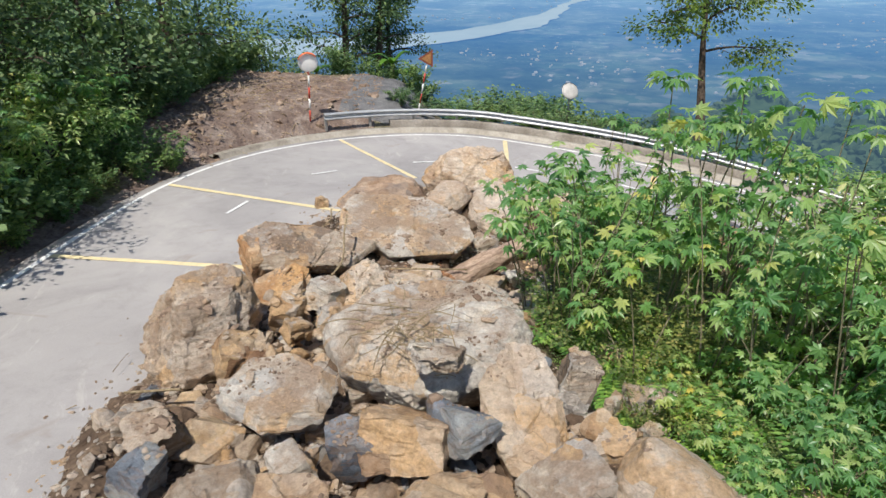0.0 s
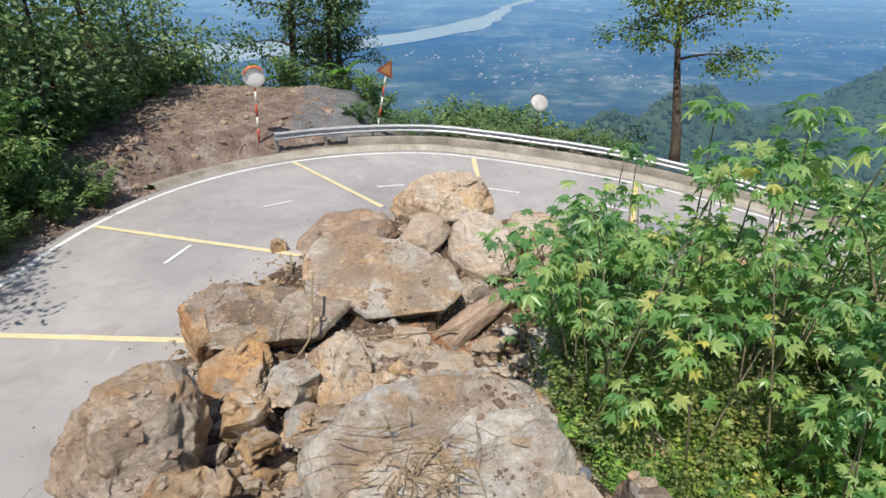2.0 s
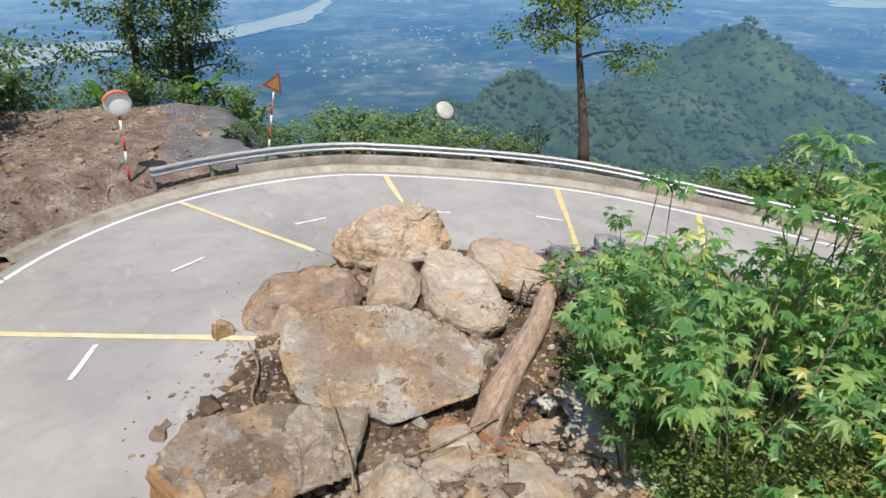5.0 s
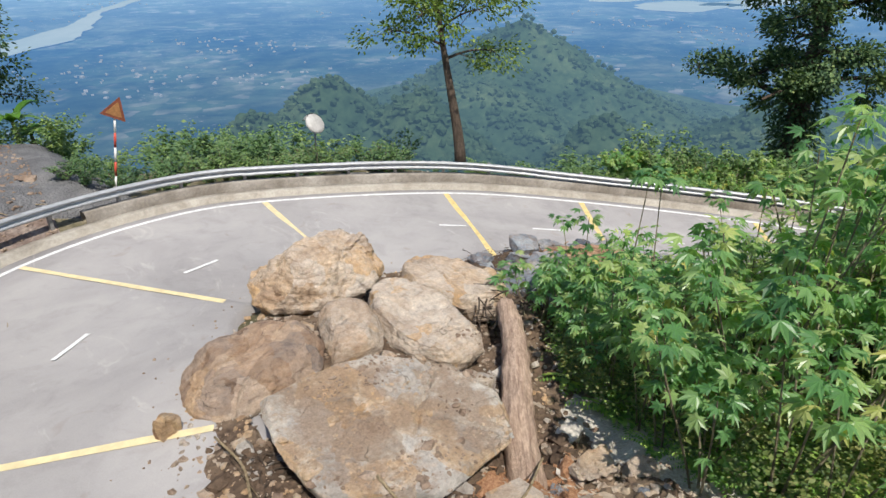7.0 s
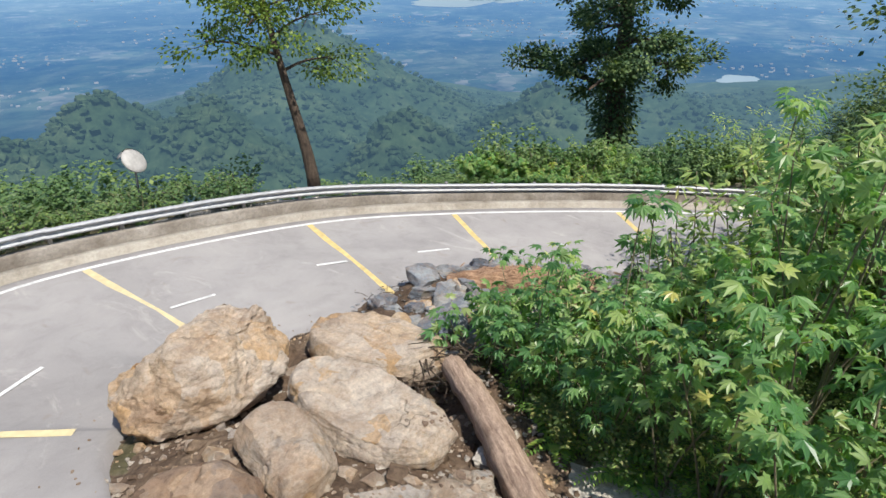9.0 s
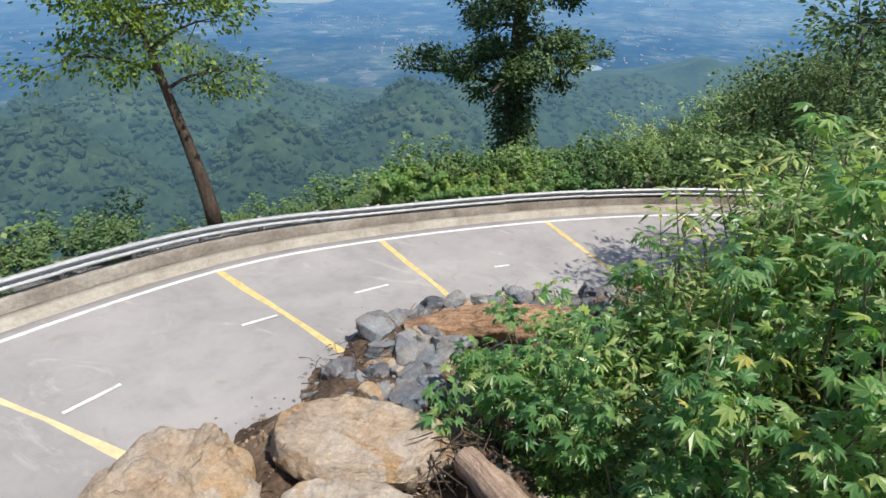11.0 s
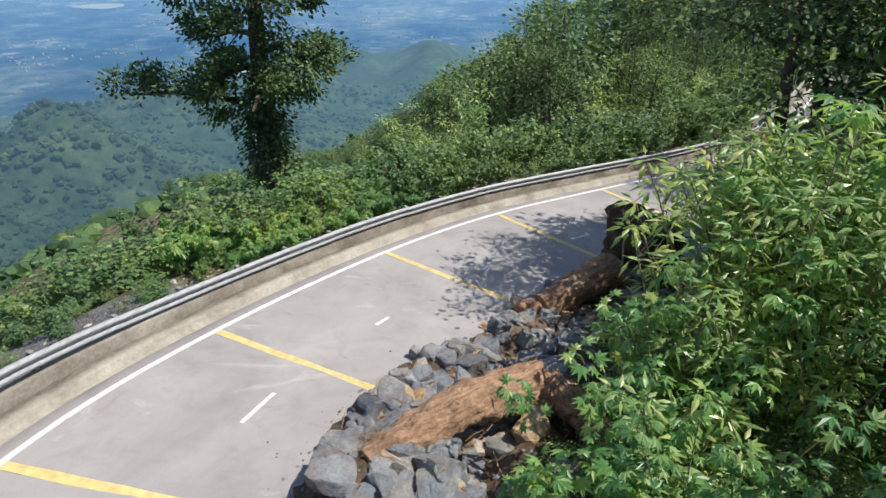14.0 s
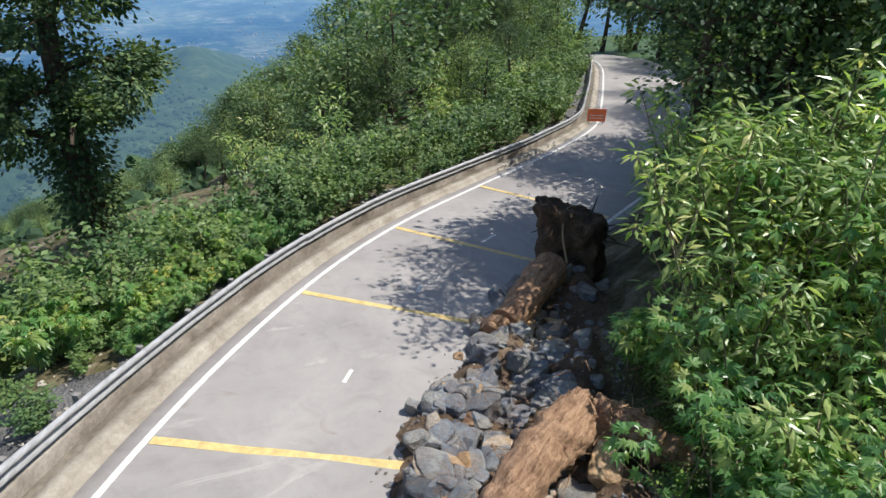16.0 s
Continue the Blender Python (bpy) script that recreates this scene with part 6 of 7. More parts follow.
SH_F = [shrub(2.0, 1.3, 10, 40, 0.26, PALM, LEAF_A, "Bright green large-leaved bush behind the guard rail", 580 + k, 0.15) for k in range(3)]
SH_C = [fern(560 + k) for k in range(3)]
SH_E = [shrub(1.5, 0.6, 12, 30, 0.07, OVAL, LEAF_C, "Wispy olive undergrowth with small leaves", 570 + k, 0.15) for k in range(4)]


def pick(kind, sizes, tall, rng):
    """The form nearest to a height, and the factor that makes it that tall."""
    k = int(np.argmin([abs(math.log(tall / s)) for s in sizes]))
    return kind[k][rng.randint(3)], tall / sizes[k]


used = set()


def plant(source, x, y, scale, rng, z=None, group="", wide=1.0):
    z = float(ground_h([x], [y])[0]) if z is None else z
    m = pose(x, y, z - 0.03, rng.uniform(-5, 5), rng.uniform(-5, 5), rng.uniform(0, 360))
    if source.name not in used:
        used.add(source.name)
        ob = source
        ob.matrix_basis = m
    else:
        ob = copy_thing(source, m)
    ob.scale = (scale * wide, scale * wide, scale)
    return tagged(ob, group=group) if group else ob


# tops of the thicket inside the bend: x, y, height above the datum
THICKET = np.array([(6.9, 17.7, 1.5), (5.9, 14.0, 2.7), (3.0, 12.1, 3.6), (2.7, 13.4, 2.6), (1.7, 12.2, 3.0), (6.6, 16.5, 1.2), (4.6, 18.2, 1.3), (4.0, 11.7, 4.3), (4.7, 10.7, 5.3), (7.0, 12.2, 4.8), (2.8, 9.8, 4.1), (2.2, 10.6, 3.5), (3.4, 9.1, 3.8),
                    (4.7, 9.1, 3.7), (8.4, 17.7, 0.9), (6.0, 17.0, 1.8), (9.3, 14.5, 1.8), (12.5, 12.3, 3.2), (4.7, 14.6, 2.5), (5.3, 17.6, 1.2), (4.7, 16.5, 1.3), (7.8, 13.7, 1.9), (16.7, 9.8, 0.2), (13.2, 11.3, 3.4), (9.7, 13.4, 3.6), (9.1, 14.3, 2.8),
                    (10.1, 16.2, 1.0), (8.9, 15.9, 1.4), (7.9, 15.4, 1.4), (8.2, 18.2, 0.9), (11, 10, 4.2), (6.5, 8.0, 4.0), (8.5, 10.5, 4.7), (15, 8, 2.6), (17, 5, 1.8), (10, 6, 5.0), (14, 3, 4.5), (7, 2, 4.4), (5.5, 4.5, 2.6), (19, 2, 1.5)])
rng = np.random.RandomState(21)
under = []
cells = [(x + rng.uniform(-0.45, 0.45), y + rng.uniform(-0.45, 0.45)) for x in np.arange(1.6, 24, 1.1) for y in np.arange(0.5, 20.5, 1.1)]
for x, y in cells:
    i_, d_ = nearest([x], [y])
    if d_[0] > (-8.4 if x < 14 else -10.4) or inside_slide([x], [y])[0] > (-0.35 if x < 7.5 else -1.7) or math.hypot(x - 2.0, (y - 14.2) * 0.7) < 1.5:
        continue
    if math.hypot((x - 2.6) / 1.6, (y - 8.0) / 1.6) < 1 or (y < 5.5 and x < 9) or (y < 7.6 and x < 4.2):
        continue
    g = float(ground_h([x], [y])[0])
    w = 1 / (np.hypot(THICKET[:, 0] - x, THICKET[:, 1] - y) + 0.3) ** 3
    tall = float((w * THICKET[:, 2]).sum() / w.sum()) - g
    tall *= rng.uniform(0.72, 1.14)
    if tall < 0.5:
        continue
    narrow = x > 9.2 + rng.normal() * 1.2 and y < 17.5
    if rng.rand() < 0.6 and y > 9.5:
        under.append((SH_E[rng.randint(4)], x, y, rng.uniform(0.6, 1.1) * min(1.0, tall / 2.5), 1.5))
    if not narrow and vnoise(np.array([[x * 0.55, y * 0.55, 3.0]]), 91)[0] < -0.08 and rng.rand() < 0.8:
        continue
    if not narrow and 3.2 < x < 8.5 and 9.5 < y < 16.5 and rng.rand() < 0.55:
        continue
    form, k = pick(SH_B, B_SIZES, tall, rng) if narrow else pick(SH_A, A_SIZES, tall, rng)
    plant(form, x, y, k, rng, g, "thicket inside the bend")
    if narrow and tall > 1.2:
        form, k = pick(SH_B, B_SIZES, tall * 0.72, rng)
        plant(form, x + rng.uniform(-0.5, 0.5), y + rng.uniform(-0.5, 0.5), k, rng, None, "thicket inside the bend")
for x, y in [(rng.uniform(2, 13), rng.uniform(9.0, 19)) for _ in range(220)]:
    if inside_slide([x], [y])[0] < -0.3 and nearest([x], [y])[1][0] < -8.2 and math.hypot(x - 2.0, (y - 14.2) * 0.7) > 1.4:
        under.append((SH_E[rng.randint(4)], x, y, rng.uniform(0.5, 1.2), 1.5))
for x, y in [(rng.uniform(3.2, 9), rng.uniform(4.0, 9.5)) for _ in range(170)]:
    if inside_slide([x], [y])[0] < -0.4:
        under.append((SH_E[rng.randint(4)], x, y, rng.uniform(0.3, 0.7), 1.3))
growth("undergrowth", "Wispy olive undergrowth below the tall shrubs", under, "undergrowth")
for x, y, tall in [(2.3, 11.1, 3.2), (3.4, 12.8, 3.0), (4.1, 15.6, 2.3), (4.9, 17.0, 2.0), (6.1, 18.6, 2.2), (5.1, 18.2, 2.3), (6.9, 18.8, 1.9), (7.7, 19.2, 1.5), (5.6, 17.6, 2.2), (8.3, 16.9, 3.3), (7.7, 17.7, 3.1), (8.9, 15.8, 3.5), (10.0, 15.5, 3.4), (8.1, 16.0, 3.3), (9.2, 15.0, 3.8), (8.5, 17.9, 2.8), (1.95, 12.0, 3.1), (2.75, 13.1, 3.3), (3.3, 13.9, 3.2), (2.6, 12.2, 2.0), (3.9, 14.9, 2.8)]:
    form, k = pick(SH_A, A_SIZES, tall, rng)
    plant(form, x, y, k, rng, None, "thicket inside the bend")
for x, y, top in [(6.4, 12.4, 4.4), (6.7, 12.9, 4.0), (5.0, 12.1, 4.5), (4.4, 12.8, 4.5), (3.7, 15.0, 3.1), (12.2, 13.0, 3.0), (13.4, 11.8, 3.2), (11.3, 13.8, 2.9), (14.4, 10.6, 3.0)]:
    tall = top - float(ground_h([x], [y])[0])
    form, k = pick(SH_A, A_SIZES, tall, rng) if x < 9 else pick(SH_B, B_SIZES, tall, rng)
    plant(form, x, y, k, rng, None, "thicket inside the bend")
rg = np.random.RandomState(58)
for n in range(64):
    x, y = (rg.uniform(3.4, 8.5), rg.uniform(4.6, 9.5)) if n < 38 else (rg.uniform(7.6, 12.2), rg.uniform(13.5, 18.6))
    if inside_slide([x], [y])[0] > -0.3 or (n >= 38 and math.hypot(x - 11.0, y - 17.6) < 1.8):
        continue
    tall = rg.uniform(0.6, 1.5) if n < 38 else rg.uniform(1.5, 2.3)
    form, k = pick(SH_A, A_SIZES, tall, rg) if n < 38 or rg.rand() < 0.4 else pick(SH_B, B_SIZES, tall, rg)
    plant(form, x, y, k, rg, None, "thicket inside the bend")
# low ferns and herbs at its foot
ferns = []
for n in range(330):
    x, y = (rng.uniform(1.8, 10), rng.uniform(1, 18.5)) if n < 260 else (rng.uniform(2.6, 8.5), rng.uniform(4, 10.5))
    if inside_slide([x], [y])[0] > -0.1 or nearest([x], [y])[1][0] > -8 or (math.hypot(x - 2.0, (y - 14.0) * 0.7) < 1.3 and rng.rand() < 0.8):
        continue
    ferns.append((SH_C[rng.randint(3)], x, y, rng.uniform(0.5, 1.6), 1.1))
growth("ferns", "Low bright green ferns and herbs beside the slide", ferns, "ferns")

# bushes behind the guard rail
far_bushes = []
s = station_at(-1.5, 30.8)
while s < S_END - 6:
    far = s - station_at(16, 25.5)
    for row in range(3):
        d = 2.9 + row * 1.25 + rng.uniform(-0.4, 0.4)
        x, y, z = on_road(s + rng.uniform(-0.5, 0.5), d)
        if math.hypot(x - 13.5, y - 30.5) < 1.6 + rng.rand() or (12.4 < x < 21.5 and y > 24.6):
            continue
        top = z + (1.05 if far < 0 else 0.95 + 0.05 * min(far, 25) + 0.9 * float(vnoise(np.array([[s * 0.22, row * 0.7, 2.0]]), 55)[0])) + 0.35 * row * (far > 2) + rng.uniform(-0.35, 0.3) * (1 + (far > 8))
        g = float(ground_h([x], [y])[0])
        k = max(0.35, (top - g) / 2.2)
        wide = max(0.9, 1.05 / k ** 0.5)
        if s < station_at(22, 20) and row < 2:
            plant(SH_D[rng.randint(5)], x, y, k, rng, g, "bushes behind the rail", wide)
        else:
            far_bushes.append((SH_D[rng.randint(5)], x, y, k, wide))
    s += 1.25 if s < station_at(30, 6) else 1.9

rg = np.random.RandomState(57)
for _ in range(46):
    x, y, z = on_road(rg.uniform(station_at(11, 28.5), station_at(21.5, 20.4)), rg.uniform(2.6, 6.5))
    if math.hypot(x - 13.2, y - 30.9) > 1.0:
        far_bushes.append((SH_D[rg.randint(5)] if rg.rand() < 0.5 else SH_E[rg.randint(4)], x, y, rg.uniform(0.22, 0.5), 1.6))
growth("roadside_bushes", "Leafy green bushes below the guard rail", far_bushes)

rg = np.random.RandomState(59)
for s in np.arange(station_at(18.2, 23.4), station_at(24.2, 17.0), 0.8):
    for d in (2.7, 4.0, 5.2):
        x, y, z = on_road(s + rg.uniform(-0.4, 0.4), d + rg.uniform(-0.4, 0.4))
        g = float(ground_h([x], [y])[0])
        plant(SH_F[rg.randint(3)], x, y, max(0.45, (z + 1.0 + 0.3 * (d > 3) + rg.uniform(-0.3, 0.25) - g) / 2.0), rg, g, "bright bushes behind the rail", 0.95)

# bank above the road's upper arm
bank = []
for n in range(95):
    x, y, z = on_road(rng.uniform(station_at(-10.55, 7.5), station_at(-9.0, 23.5)), rng.uniform(1.1, 2.6))
    bank.append((SH_D[rng.randint(5)] if rng.rand() < 0.6 else SH_E[rng.randint(4)], x, y, rng.uniform(0.35, 0.75), 1.3))
for n in range(84):
    s = rng.uniform(station_at(-10.55, 6), station_at(-9.3, 22.5))
    d = 1.9 + abs(rng.normal()) * 2.6
    x, y, z = on_road(s, d)
    tall = (rng.uniform(0.65, 1.0) + 0.08 * d) * 3
    form, k = pick(SH_A, A_SIZES, tall, rng) if rng.rand() < 0.4 else pick(SH_B, B_SIZES, tall, rng)
    bank.append((form, x, y, k, 1.1))
    if n % 2:
        bank.append((SH_D[rng.randint(5)], x + rng.uniform(-1, 1), y + rng.uniform(-1, 1), rng.uniform(0.6, 1.1), 1.2))
for n in range(60):
    x, y = rng.uniform(-24, -13), rng.uniform(24, 46)
    bank.append((SH_D[rng.randint(5)], x, y, rng.uniform(0.8, 1.3), 1.2))
for n in range(34):
    bank.append((SH_D[rng.randint(5)], rng.uniform(-14.2, -12.4), rng.uniform(24, 46), rng.uniform(0.5, 1.1), 1.2))
for n in range(26):
    x, y = rng.uniform(-13, -1), rng.uniform(41.5, 48)
    bank.append((SH_D[rng.randint(5)], x, y, rng.uniform(0.7, 1.2), 1.2))
growth("bank_bushes", "Green bushes on the bank above the road", bank)

# ---- trees ----
tree_1 = tree(10.2, 0.24, 0.50, 3.5, 10, 6, 130, 0.18, BROAD, LEAF_E, "Slender roadside tree with a sparse yellow-green crown", 33, (0.2, 2.0), 0.34)
tree_1.matrix_basis = pose(13.2, 30.9, -2.1)
tree_2 = tree(17.5, 0.75, 0.28, 5.0, 15, 7, 300, 0.27, BROAD, LEAF_T, "Tall dark tree hung with creepers", 38, (0.5, 0.2), 0.46, 3600)
tree_2.matrix_basis = pose(36.9, 25.6, -7.0, 0, 0, 70)
TREES = [tree(9.5, 0.24, 0.22, 3.2, 12, 5, 26, 0.37, OVAL, LEAF_D, "Broad-leaved forest tree with a dense dark crown", 41 + k, (rng.uniform(-0.8, 0.8), rng.uniform(-0.8, 0.8)), 0.6, fine=False) for k in range(4)]
TREES += [tree(7.5, 0.16, 0.12, 2.6, 11, 4, 28, 0.38, LANCE, LEAF_B, "Feathery narrow-leaved forest tree", 51 + k, (rng.uniform(-0.8, 0.8), rng.uniform(-0.8, 0.8)), 0.6, fine=False) for k in range(2)]
HIGH = [tree(12.5, 0.28, 0.5, 3.6, 12, 6, 70, 0.21, BROAD, LEAF_T, "Tall forest tree with a high dark crown", 61 + k, (1.2, 1.0 - k), 0.5) for k in range(3)]


def wood(places, group, kinds=None):
    for x, y, k in places:
        plant((kinds or TREES)[rng.randint(len(kinds or TREES))], x, y, k * rng.uniform(0.85, 1.15), rng, None, group)


# above the upper arm
wood([(rng.uniform(-27, -16), rng.uniform(6, 46), rng.uniform(0.7, 1.0)) for _ in range(34)], "wood above the upper road")
wood([(-12.5, 50, 0.95), (-15, 47, 0.95)], "trees behind the spoil heap")
# treeline above the spoil heap, thinning towards the valley
wood([(-14.5, 30.5, 0.75), (-14.2, 33.5, 0.85), (-14.6, 36.5, 0.8), (-14.0, 39.5, 0.8), (-13.6, 42.5, 0.7), (-12.6, 45.5, 0.6), (-11.5, 48, 0.5), (-13.9, 27.5, 0.8), (-13.6, 24.6, 0.75), (-14.9, 20.4, 0.6)], "treeline above the spoil heap")
wood([(-13.6, 16.5, 0.5), (-14.2, 19.5, 0.6), (-13.4, 22.2, 0.5), (-15.2, 24.0, 0.7), (-15.6, 28.0, 0.75), (-16.5, 31.5, 0.8), (-15.8, 35.5, 0.75), (-17.5, 38.5, 0.85), (-15.5, 41.5, 0.65), (-18, 43.5, 0.8), (-14.6, 45.0, 0.5), (-17, 26, 0.9), (-18.5, 34, 1.0)], "treeline above the spoil heap")
TALL = [tree(16.5, 0.33, 0.34, 2.9, 13, 5, 80, 0.25, BROAD, LEAF_T, "Tall dark tree with bare stems and creepers", 81 + k, (0.8 - k, 0.3), 0.42, 1500) for k in range(2)]
for k, (x, y, c) in enumerate([(-7.3, 47.5, 1.0), (-4.9, 48.3, 0.95), (-3.9, 50.5, 0.85)]):
    plant(TALL[k % 2], x, y, c, rng, None, "trees behind the spoil heap")
wood([(-14.2, 5.5, 0.8), (-13.9, 8.2, 0.85), (-14.8, 11.5, 0.7), (-13.6, 14.3, 0.8)], "wood above the upper road")
rg = np.random.RandomState(63)
for k, (x, y, c) in enumerate([(-13.7, 11.0, 0.72), (-13.4, 20.2, 0.62)]):
    plant(HIGH[k], x, y, c, rg, None, "wood above the upper road")
# inside the lower arm
wood([(16.9, 8.3, 1.0), (18.5, 5.6, 1.05), (20.6, 2.4, 1.05), (16.6, 5.0, 0.95), (18.6, 2.2, 1.0), (20.6, -0.8, 1.05), (22.4, -4.0, 1.0), (24.6, -7.4, 1.0), (27.5, -11, 1.0), (15.2, 6.2, 0.75)], "wood inside the lower road", HIGH)
wood([(57, -39, 1.3), (63, -43, 1.3), (50, -34, 1.3), (15.0, 2.5, 0.8), (18.0, -3, 1.0), (20.5, -7.0, 1.1), (17, -6, 1.2), (13, 0, 1.1), (20, -9, 1.2), (28, -14, 1.2), (30.5, -18, 1.1), (25, -16, 1.3), (34, -22, 1.2), (38, -28, 1.2), (12.5, 5.5, 0.7),
      (42, -33, 1.2), (46, -40, 1.2), (16, -9, 1.2), (10, -4, 1.0), (36, -32, 1.3), (30, -26, 1.4)], "wood inside the lower road")
for s in np.arange(station_at(27.5, 11), station_at(52, -22), 2.6):
    x, y, z = on_road(s, rng.uniform(-13.4, -11.6))
    plant(TREES[rng.randint(6)], x, y, rng.uniform(0.85, 1.2), rng, None, "wood inside the lower road")
for x, y, k in [(66, -41, 1.3), (71, -44, 1.5), (76, -46, 1.5), (62, -44, 1.4), (84, -45, 1.6), (72, -31, 1.1), (80, -33.5, 1.3), (90, -36, 1.4), (96, -47, 1.6), (104, -38, 1.5), (58, -41, 1.2)]:
    if not -9.2 < nearest([x], [y])[1][0] < 2.5:
        plant(TREES[rng.randint(6)], x, y, k, rng, None, "wood inside the lower road")
_k = 0
while _k < 30:
    x, y, z = on_road(rng.uniform(station_at(27, 11), S_END - 8), rng.uniform(-19, -9.6) if _k < 20 else rng.uniform(2.5, 9))
    if nearest([x], [y])[1][0] < -9.2 or (_k >= 20 and x > 60):
        plant((TREES + HIGH + HIGH)[rng.randint(12)], x, y, rng.uniform(1.0, 1.4), rng, None, "wood inside the lower road")
        _k += 1
# beyond the lower arm and on the spur
wood([(62, -24, 1.0), (66, -26.5, 1.1), (71, -28.5, 1.2), (77, -30, 1.2), (57, -20.5, 0.8), (83, -31, 1.3)], "wood on the spur")
_k = 0
_try = 0
while _k < 185 and _try < 2500:
    _try += 1
    s = rng.uniform(station_at(25, 15), S_END)
    d = 6 + 80 * rng.rand() ** 1.3
    x, y, z = on_road(s, d)
    if nearest([x], [y])[1][0] < 5.5 or math.hypot(x - 36.9, y - 25.6) < 6 or (d < 14 and s < station_at(31, 3)):
        continue
    bearing, away = math.degrees(math.atan2(x, y - 21)), math.hypot(x, y - 21)
    crest = 7 + away * math.tan(radians(float(np.interp(bearing, [80, 90, 95, 100, 104, 110, 113, 117, 125], [-19, -17.5, -15, -11.4, -9.2, -3.6, -1.2, 4, 9]))))
    k = min(rng.uniform(0.65, 0.95) if d < 14 else rng.uniform(0.95, 1.6), (crest - float(ground_h([x], [y])[0])) / 9.3)
    if k < 0.28:
        continue
    _k += 1
    if _k % 5 < 2:
        plant(HIGH[_k % 3], x, y, k * 0.76, rng, None, "wood on the spur")
    else:
        plant(TREES[rng.randint(len(TREES))], x, y, k, rng, None, "wood on the spur")
low = []
for _ in range(120):
    s = rng.uniform(station_at(-1, 31), station_at(24, 17))
    x, y, z = on_road(s, 6.2 + 16 * rng.rand())
    if math.hypot(x - 13.3, y - 31) > 2.2 and not (10.5 < x < 22 and y > 24 and rng.rand() < 0.85):
        low.append((SH_D[rng.randint(5)], x, y, rng.uniform(0.8, 1.5), 1.2))
for _ in range(90):
    s = rng.uniform(station_at(26, 13), S_END - 5)
    x, y, z = on_road(s, rng.uniform(6, 14))
    low.append(((SH_D + SH_B[1])[rng.randint(8)], x, y, rng.uniform(0.9, 1.5), 1.0))
for _ in range(60):
    x, y, z = on_road(rng.uniform(station_at(6, 30), station_at(24, 17)), 22 + 30 * rng.rand())
    low.append((SH_D[rng.randint(5)], x, y, rng.uniform(0.8, 1.5), 1.3))
for _ in range(70):
    x, y = rng.uniform(50, 84), rng.uniform(-48, -24)
    if not -9.2 < nearest([x], [y])[1][0] < 1.8:
        low.append((SH_D[rng.randint(5)], x, y, rng.uniform(1.2, 2.4), 1.2))
growth("slope_bushes", "Tall green bushes on the slope below the road", low)


# far crowns as one canopy
def canopy(name, label, count, r0, r1, a0, a1, size, material, level, seed):
    rg = np.random.RandomState(seed)
    a = np.radians(rg.uniform(a0, a1, count))
    r = np.sqrt(rg.uniform(r0**2, r1**2, count)) if r1 < 500 else np.exp(rg.uniform(math.log(r0), math.log(r1), count))
    x, y = 4 + r * np.sin(a), 25 + r * np.cos(a)
    z = ground_h(x, y)
    ok = z > PLAIN_Z + 12
    idx, d = nearest(x, y)
    ok &= d > 7
    x, y, z, r = x[ok], y[ok], z[ok], r[ok]
    tv, tf = ico(level)
    m = len(x)
    sc = size * rg.uniform(0.55, 1.3, (m, 1, 1)) * (0.6 + r / 500).clip(0.6, 1.6)[:, None, None]
    v = tv[None] * (1 + 0.28 * rg.normal(size=(m, len(tv), 1)).clip(-1.5, 1.5)) * sc * [1, 1, 0.8]
    v = v + np.stack([x, y, z + sc[:, 0, 0] * 0.35], 1)[:, None]
    f = (tf[None] + (np.arange(m) * len(tv))[:, None, None]).reshape(-1, 3)
    tagged(new(name, mesh_of(name, v.reshape(-1, 3), f, material, False)), label, "forest", kind="stuff")


canopy("hillside_forest", "Dense green forest on the slope below the road", 3200, 55, 235, -12, 135, 1.7, MIDWOOD, 2, 1)
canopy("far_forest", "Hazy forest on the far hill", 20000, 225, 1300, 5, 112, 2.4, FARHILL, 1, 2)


# ---- banana plants ----
def banana(x, y, h, seed):
    rg = np.random.RandomState(seed)
    root = thing("banana_plant", "Banana plant with broad upright green leaves", "banana plant", at=(x, y, float(ground_h([x], [y])[0])))
    part("stalk", mesh_of("stalk", *tube([(0, 0, -0.2), (0.03, 0, h * 0.3), (0.02, 0.04, h * 0.5)], [0.13, 0.10, 0.07], 8), STEM), root)
    for k in range(8):
        a = k * 2.2 + rg.uniform(-0.4, 0.4)
        d = np.array([math.cos(a), math.sin(a), 0])
        L, lift = h * rg.uniform(0.55, 0.75), rg.uniform(0.5, 1.3)
        t = np.linspace(0, 1, 9)
        c = np.array([0, 0, h * 0.45]) + d * (L * 0.75 * t)[:, None] + np.array([0, 0, 1]) * (L * (lift * t - 0.75 * t**2))[:, None]
        side = np.cross(d, [0, 0, 1])
        w = 0.27 * np.sin(np.pi * (0.08 + 0.92 * t)) ** 0.6
        v = np.vstack([c + side * w[:, None] + [0, 0, 0.05], c, c - side * w[:, None] + [0, 0, 0.05]])
        i = np.arange(8)
        f = np.vstack([np.stack([i, i + 1, i + 10, i + 9], 1), np.stack([i + 9, i + 10, i + 19, i + 18], 1)])
        part("leaf", mesh_of("leaf", v, f, BANANA), root)


banana(-3.2, 42.5, 2.9, 1)
banana(-2.6, 43.3, 2.4, 2)
banana(-8.5, 43.5, 3.0, 3)
banana(50.0, -8.0, 4.5, 4)


# ---- signs and mirrors ----
def banded_pole(root, base, top, r, bands):
    base, top = np.array(base, float), np.array(top, float)
    for k in range(bands):
        a, b = base + (top - base) * k / bands, base + (top - base) * (k + 1) / bands
        part("pole", mesh_of("pole", *tube([a, b], [r, r], 14), RED if k % 2 == 0 else POSTWHITE), root)


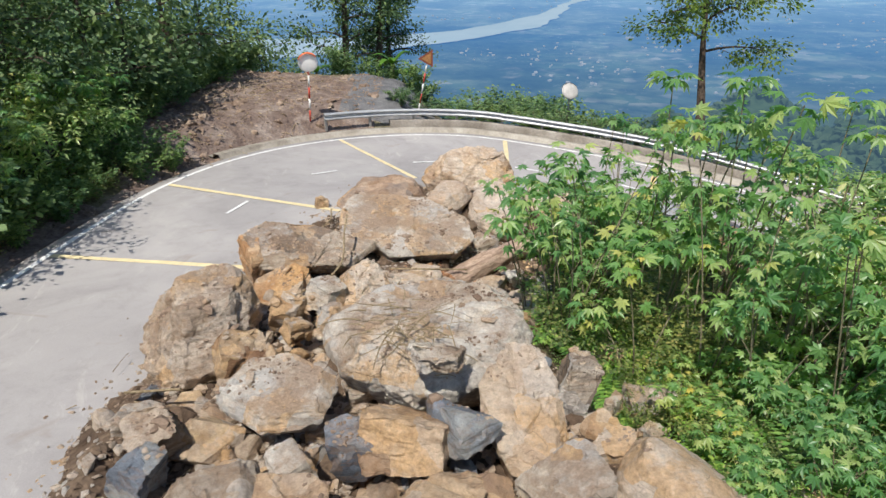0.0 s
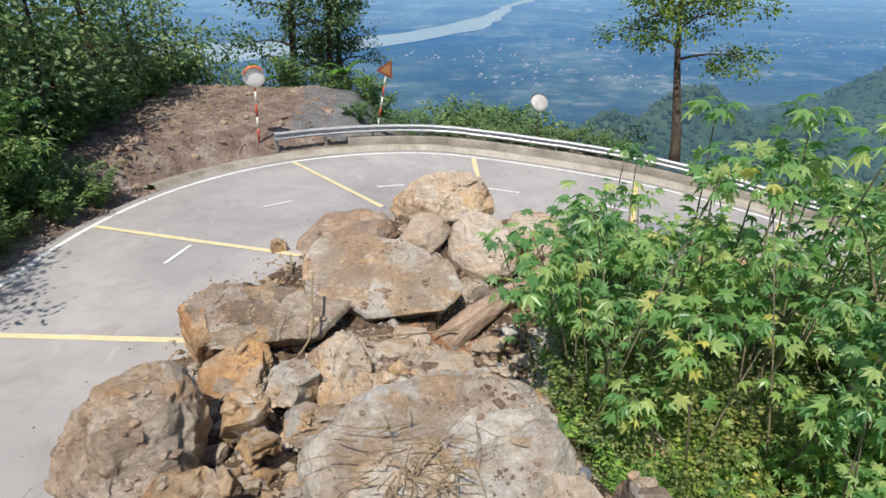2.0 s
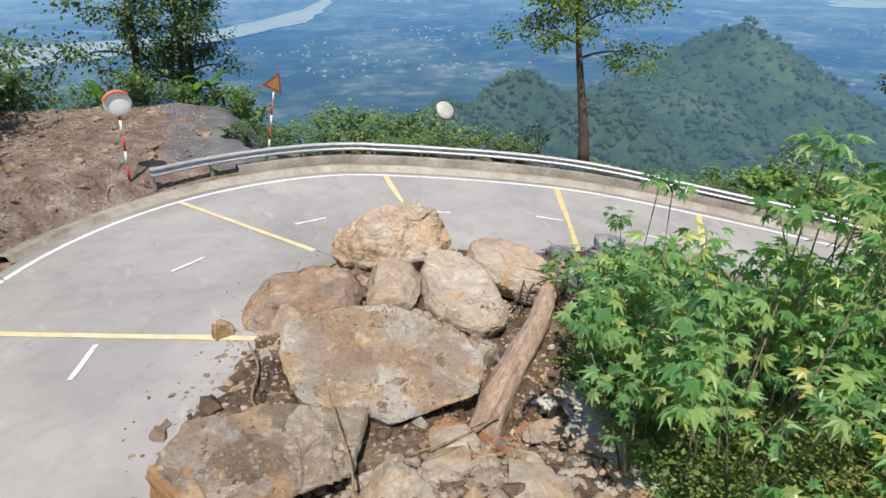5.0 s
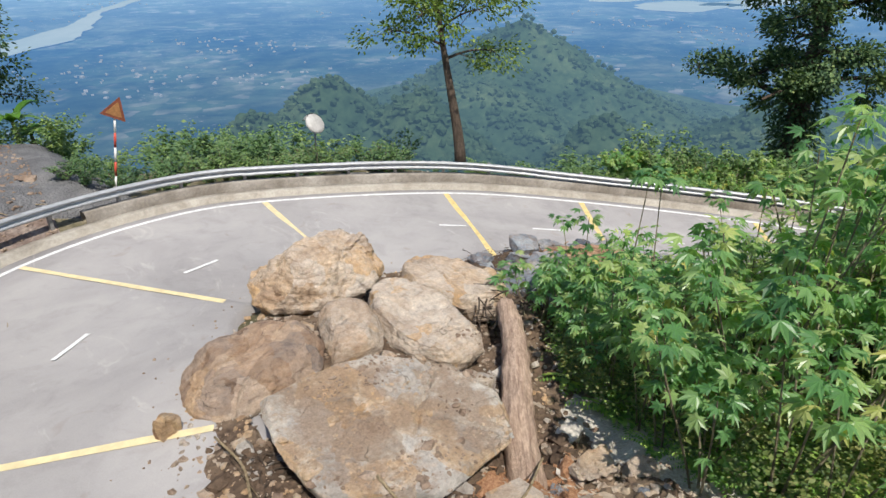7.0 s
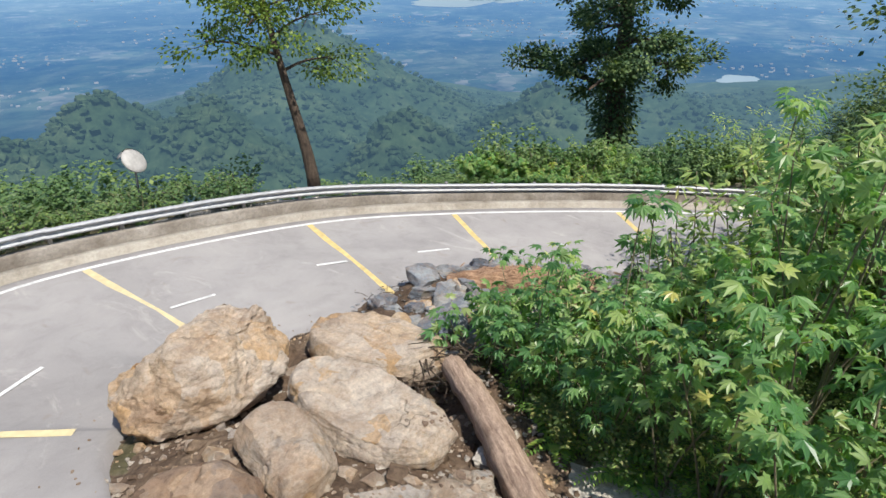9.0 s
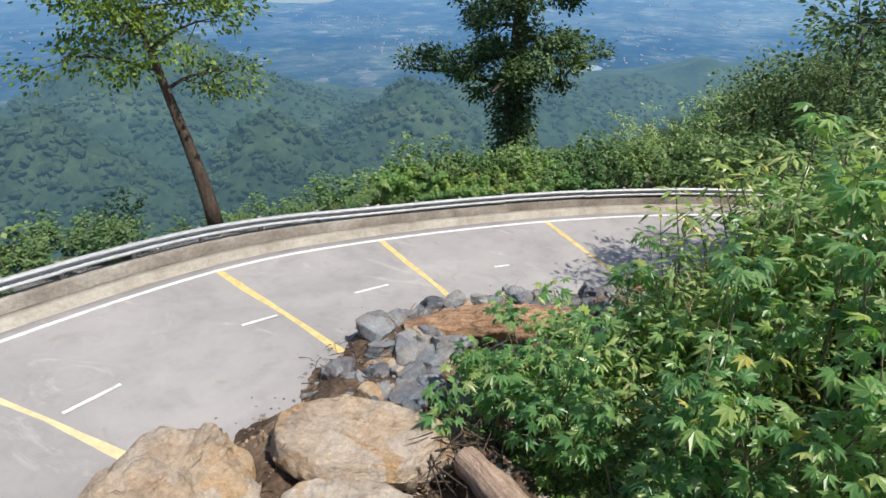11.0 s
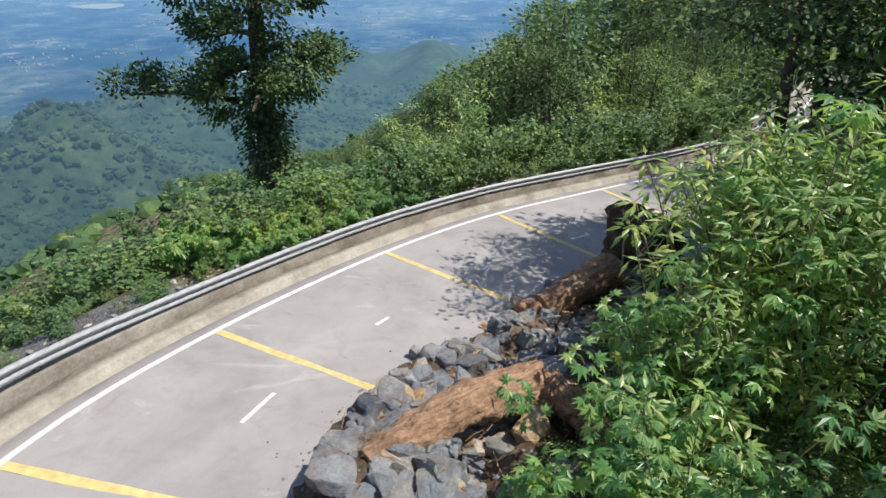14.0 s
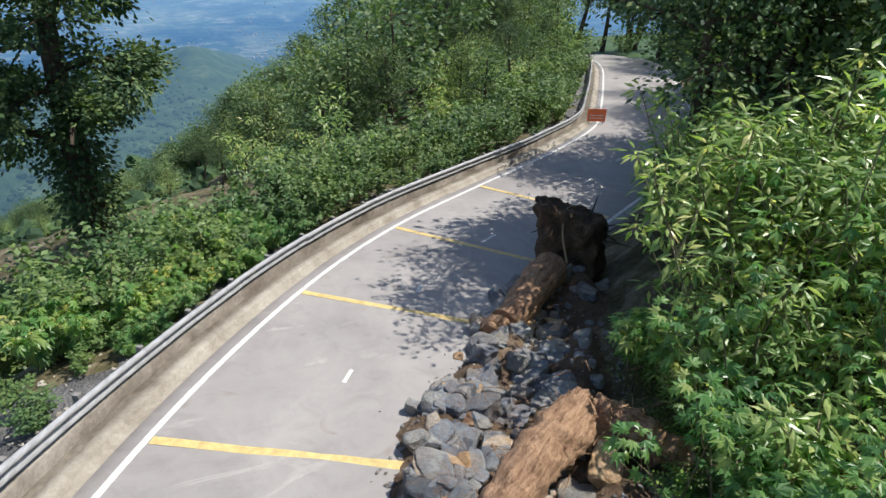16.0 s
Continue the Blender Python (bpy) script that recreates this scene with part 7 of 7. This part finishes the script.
def dome(radius, depth, material, name, thick=0.02):
    bm = bmesh.new()
    bmesh.ops.create_uvsphere(bm, u_segments=32, v_segments=16, radius=1)
    for v in bm.verts:
        z = v.co.z
        v.co.z = (max(z, 0) ** 1.0) * depth - (thick if z < 0 else 0)
        if z < 0:
            f = min(1.0, math.hypot(v.co.x, v.co.y))
            v.co.x, v.co.y = v.co.x, v.co.y
        v.co.x *= radius
        v.co.y *= radius
    me = bpy.data.meshes.new(name)
    bm.to_mesh(me)
    bm.free()
    for p in me.polygons:
        p.use_smooth = True
    me.materials.append(material)
    return me


def mirror_sign(base, top, facing, label, banded=True, hood=ORANGE, face=MIRROR, back=MIRROR_BACK, radius=0.45):
    root = thing("traffic_mirror", label, "traffic mirror")
    if banded:
        banded_pole(root, base, top, 0.045, 5)
    else:
        part("pole", mesh_of("pole", *tube([base, top], [0.04, 0.04], 12), DIRT_STEEL), root)
    m = look(top, np.array(top) - np.array(facing))
    o = part("mirror", dome(radius, 0.09, face, "mirror"), root, "pale convex mirror")
    o.matrix_basis = m
    o = part("back_shell", dome(radius * 1.03, 0.14, back, "back_shell"), root)
    o.matrix_basis = m @ pose(0, 0, -0.025, 180, 0, 0)
    a = np.radians(np.linspace(38, 158, 26))
    rr = radius * 1.05
    v = np.vstack([np.stack([rr * np.cos(a), rr * np.sin(a), 0 * a - 0.03], 1), np.stack([rr * 1.04 * np.cos(a), rr * 1.04 * np.sin(a), 0 * a + 0.17], 1), np.stack([rr * 1.07 * np.cos(a), rr * 1.07 * np.sin(a), 0 * a + 0.17], 1), np.stack([rr * 1.05 * np.cos(a), rr * 1.05 * np.sin(a), 0 * a - 0.04], 1)])
    k = np.arange(25)
    f = np.vstack([np.stack([k + 26 * q, k + 1 + 26 * q, k + 1 + 26 * (q + 1), k + 26 * (q + 1)], 1) for q in range(3)])
    o = part("hood", mesh_of("hood", v, f, hood), root, "curved hood")
    o.matrix_basis = m
    return root


mirror_sign((-6.55, 30.7, -0.55), (-6.3, 30.3, 2.35), (0.25, -1, -0.15), "Round traffic mirror with orange hood on a banded pole")
mirror_sign((6.85, 33.3, -1.6), (6.8, 33.0, 0.3), (-0.2, 0.8, -0.6), "Round traffic mirror seen from behind on a thin pole", False, MIRROR_BACK, MIRROR, MIRROR_BACK, 0.44)

warning = thing("warning_sign", "Rusted triangular warning sign on a red and white pole", "road sign")
_b, _tp = np.array([-1.35, 33.5, -1.4]), np.array([-0.72, 33.4, 1.75])
banded_pole(warning, _b, _tp, 0.04, 6)


def triangle(size, thick, material, name):
    bm = bmesh.new()
    bmesh.ops.create_cone(bm, cap_ends=True, segments=3, radius1=size, radius2=size, depth=thick)
    bmesh.ops.bevel(bm, geom=[e for e in bm.edges if abs(e.verts[0].co.z - e.verts[1].co.z) > thick * 0.5], offset=0.04, segments=4, affect="EDGES", profile=0.5)
    me = bpy.data.meshes.new(name)
    bm.to_mesh(me)
    bm.free()
    me.materials.append(material)
    return me


_m = look(_tp + [0.05, -0.06, 0.25], np.array(_tp) + [-0.5, 5, 0.2])
for nm, sz, th, mt, off in (("plate", 0.52, 0.02, RUSTY, 0), ("face", 0.34, 0.008, SIGN_YELLOW, 0.016)):
    o = part(nm, triangle(sz, th, mt, nm), warning)
    o.matrix_basis = _m @ pose(0, 0, off, 0, 0, 90)

barrier = thing("barrier_sign", "Small red closure board standing on the road", "barrier")
o = part("board", box_mesh("board", (1.35, 0.05, 0.95), ORANGE, 0.015), barrier)
_p = on_road(station_at(37.0, -7.3), 0.1)
o.matrix_basis = pose(_p[0], _p[1], _p[2] + 0.65, -6, 0, 58)
for k in (-0.5, 0.5):
    o = part("leg", box_mesh("leg", (0.05, 0.06, 0.7), DIRT_STEEL, 0.008), barrier)
    o.matrix_basis = pose(_p[0] + k * math.cos(radians(58)), _p[1] + k * math.sin(radians(58)), _p[2] + 0.32, -6, 0, 58)
for k in range(3):
    o = part("stripe", box_mesh("stripe", (1.0, 0.012, 0.05), POSTWHITE, 0.003), barrier)
    o.matrix_basis = pose(_p[0], _p[1], _p[2] + 0.45 + k * 0.2, -6, 0, 58) @ pose(0, 0.033, 0)
    o2 = part("stripe", o.data, barrier)
    o2.matrix_basis = pose(_p[0], _p[1], _p[2] + 0.45 + k * 0.2, -6, 0, 58) @ pose(0, -0.033, 0)

# forms that no place took by themselves
for source in sum(SH_A, []) + sum(SH_B, []) + SH_C + SH_D + SH_E + SH_F + TREES + HIGH + TALL:
    if source.name not in used:
        for piece in list(source.children):
            bpy.data.objects.remove(piece)
        bpy.data.objects.remove(source)
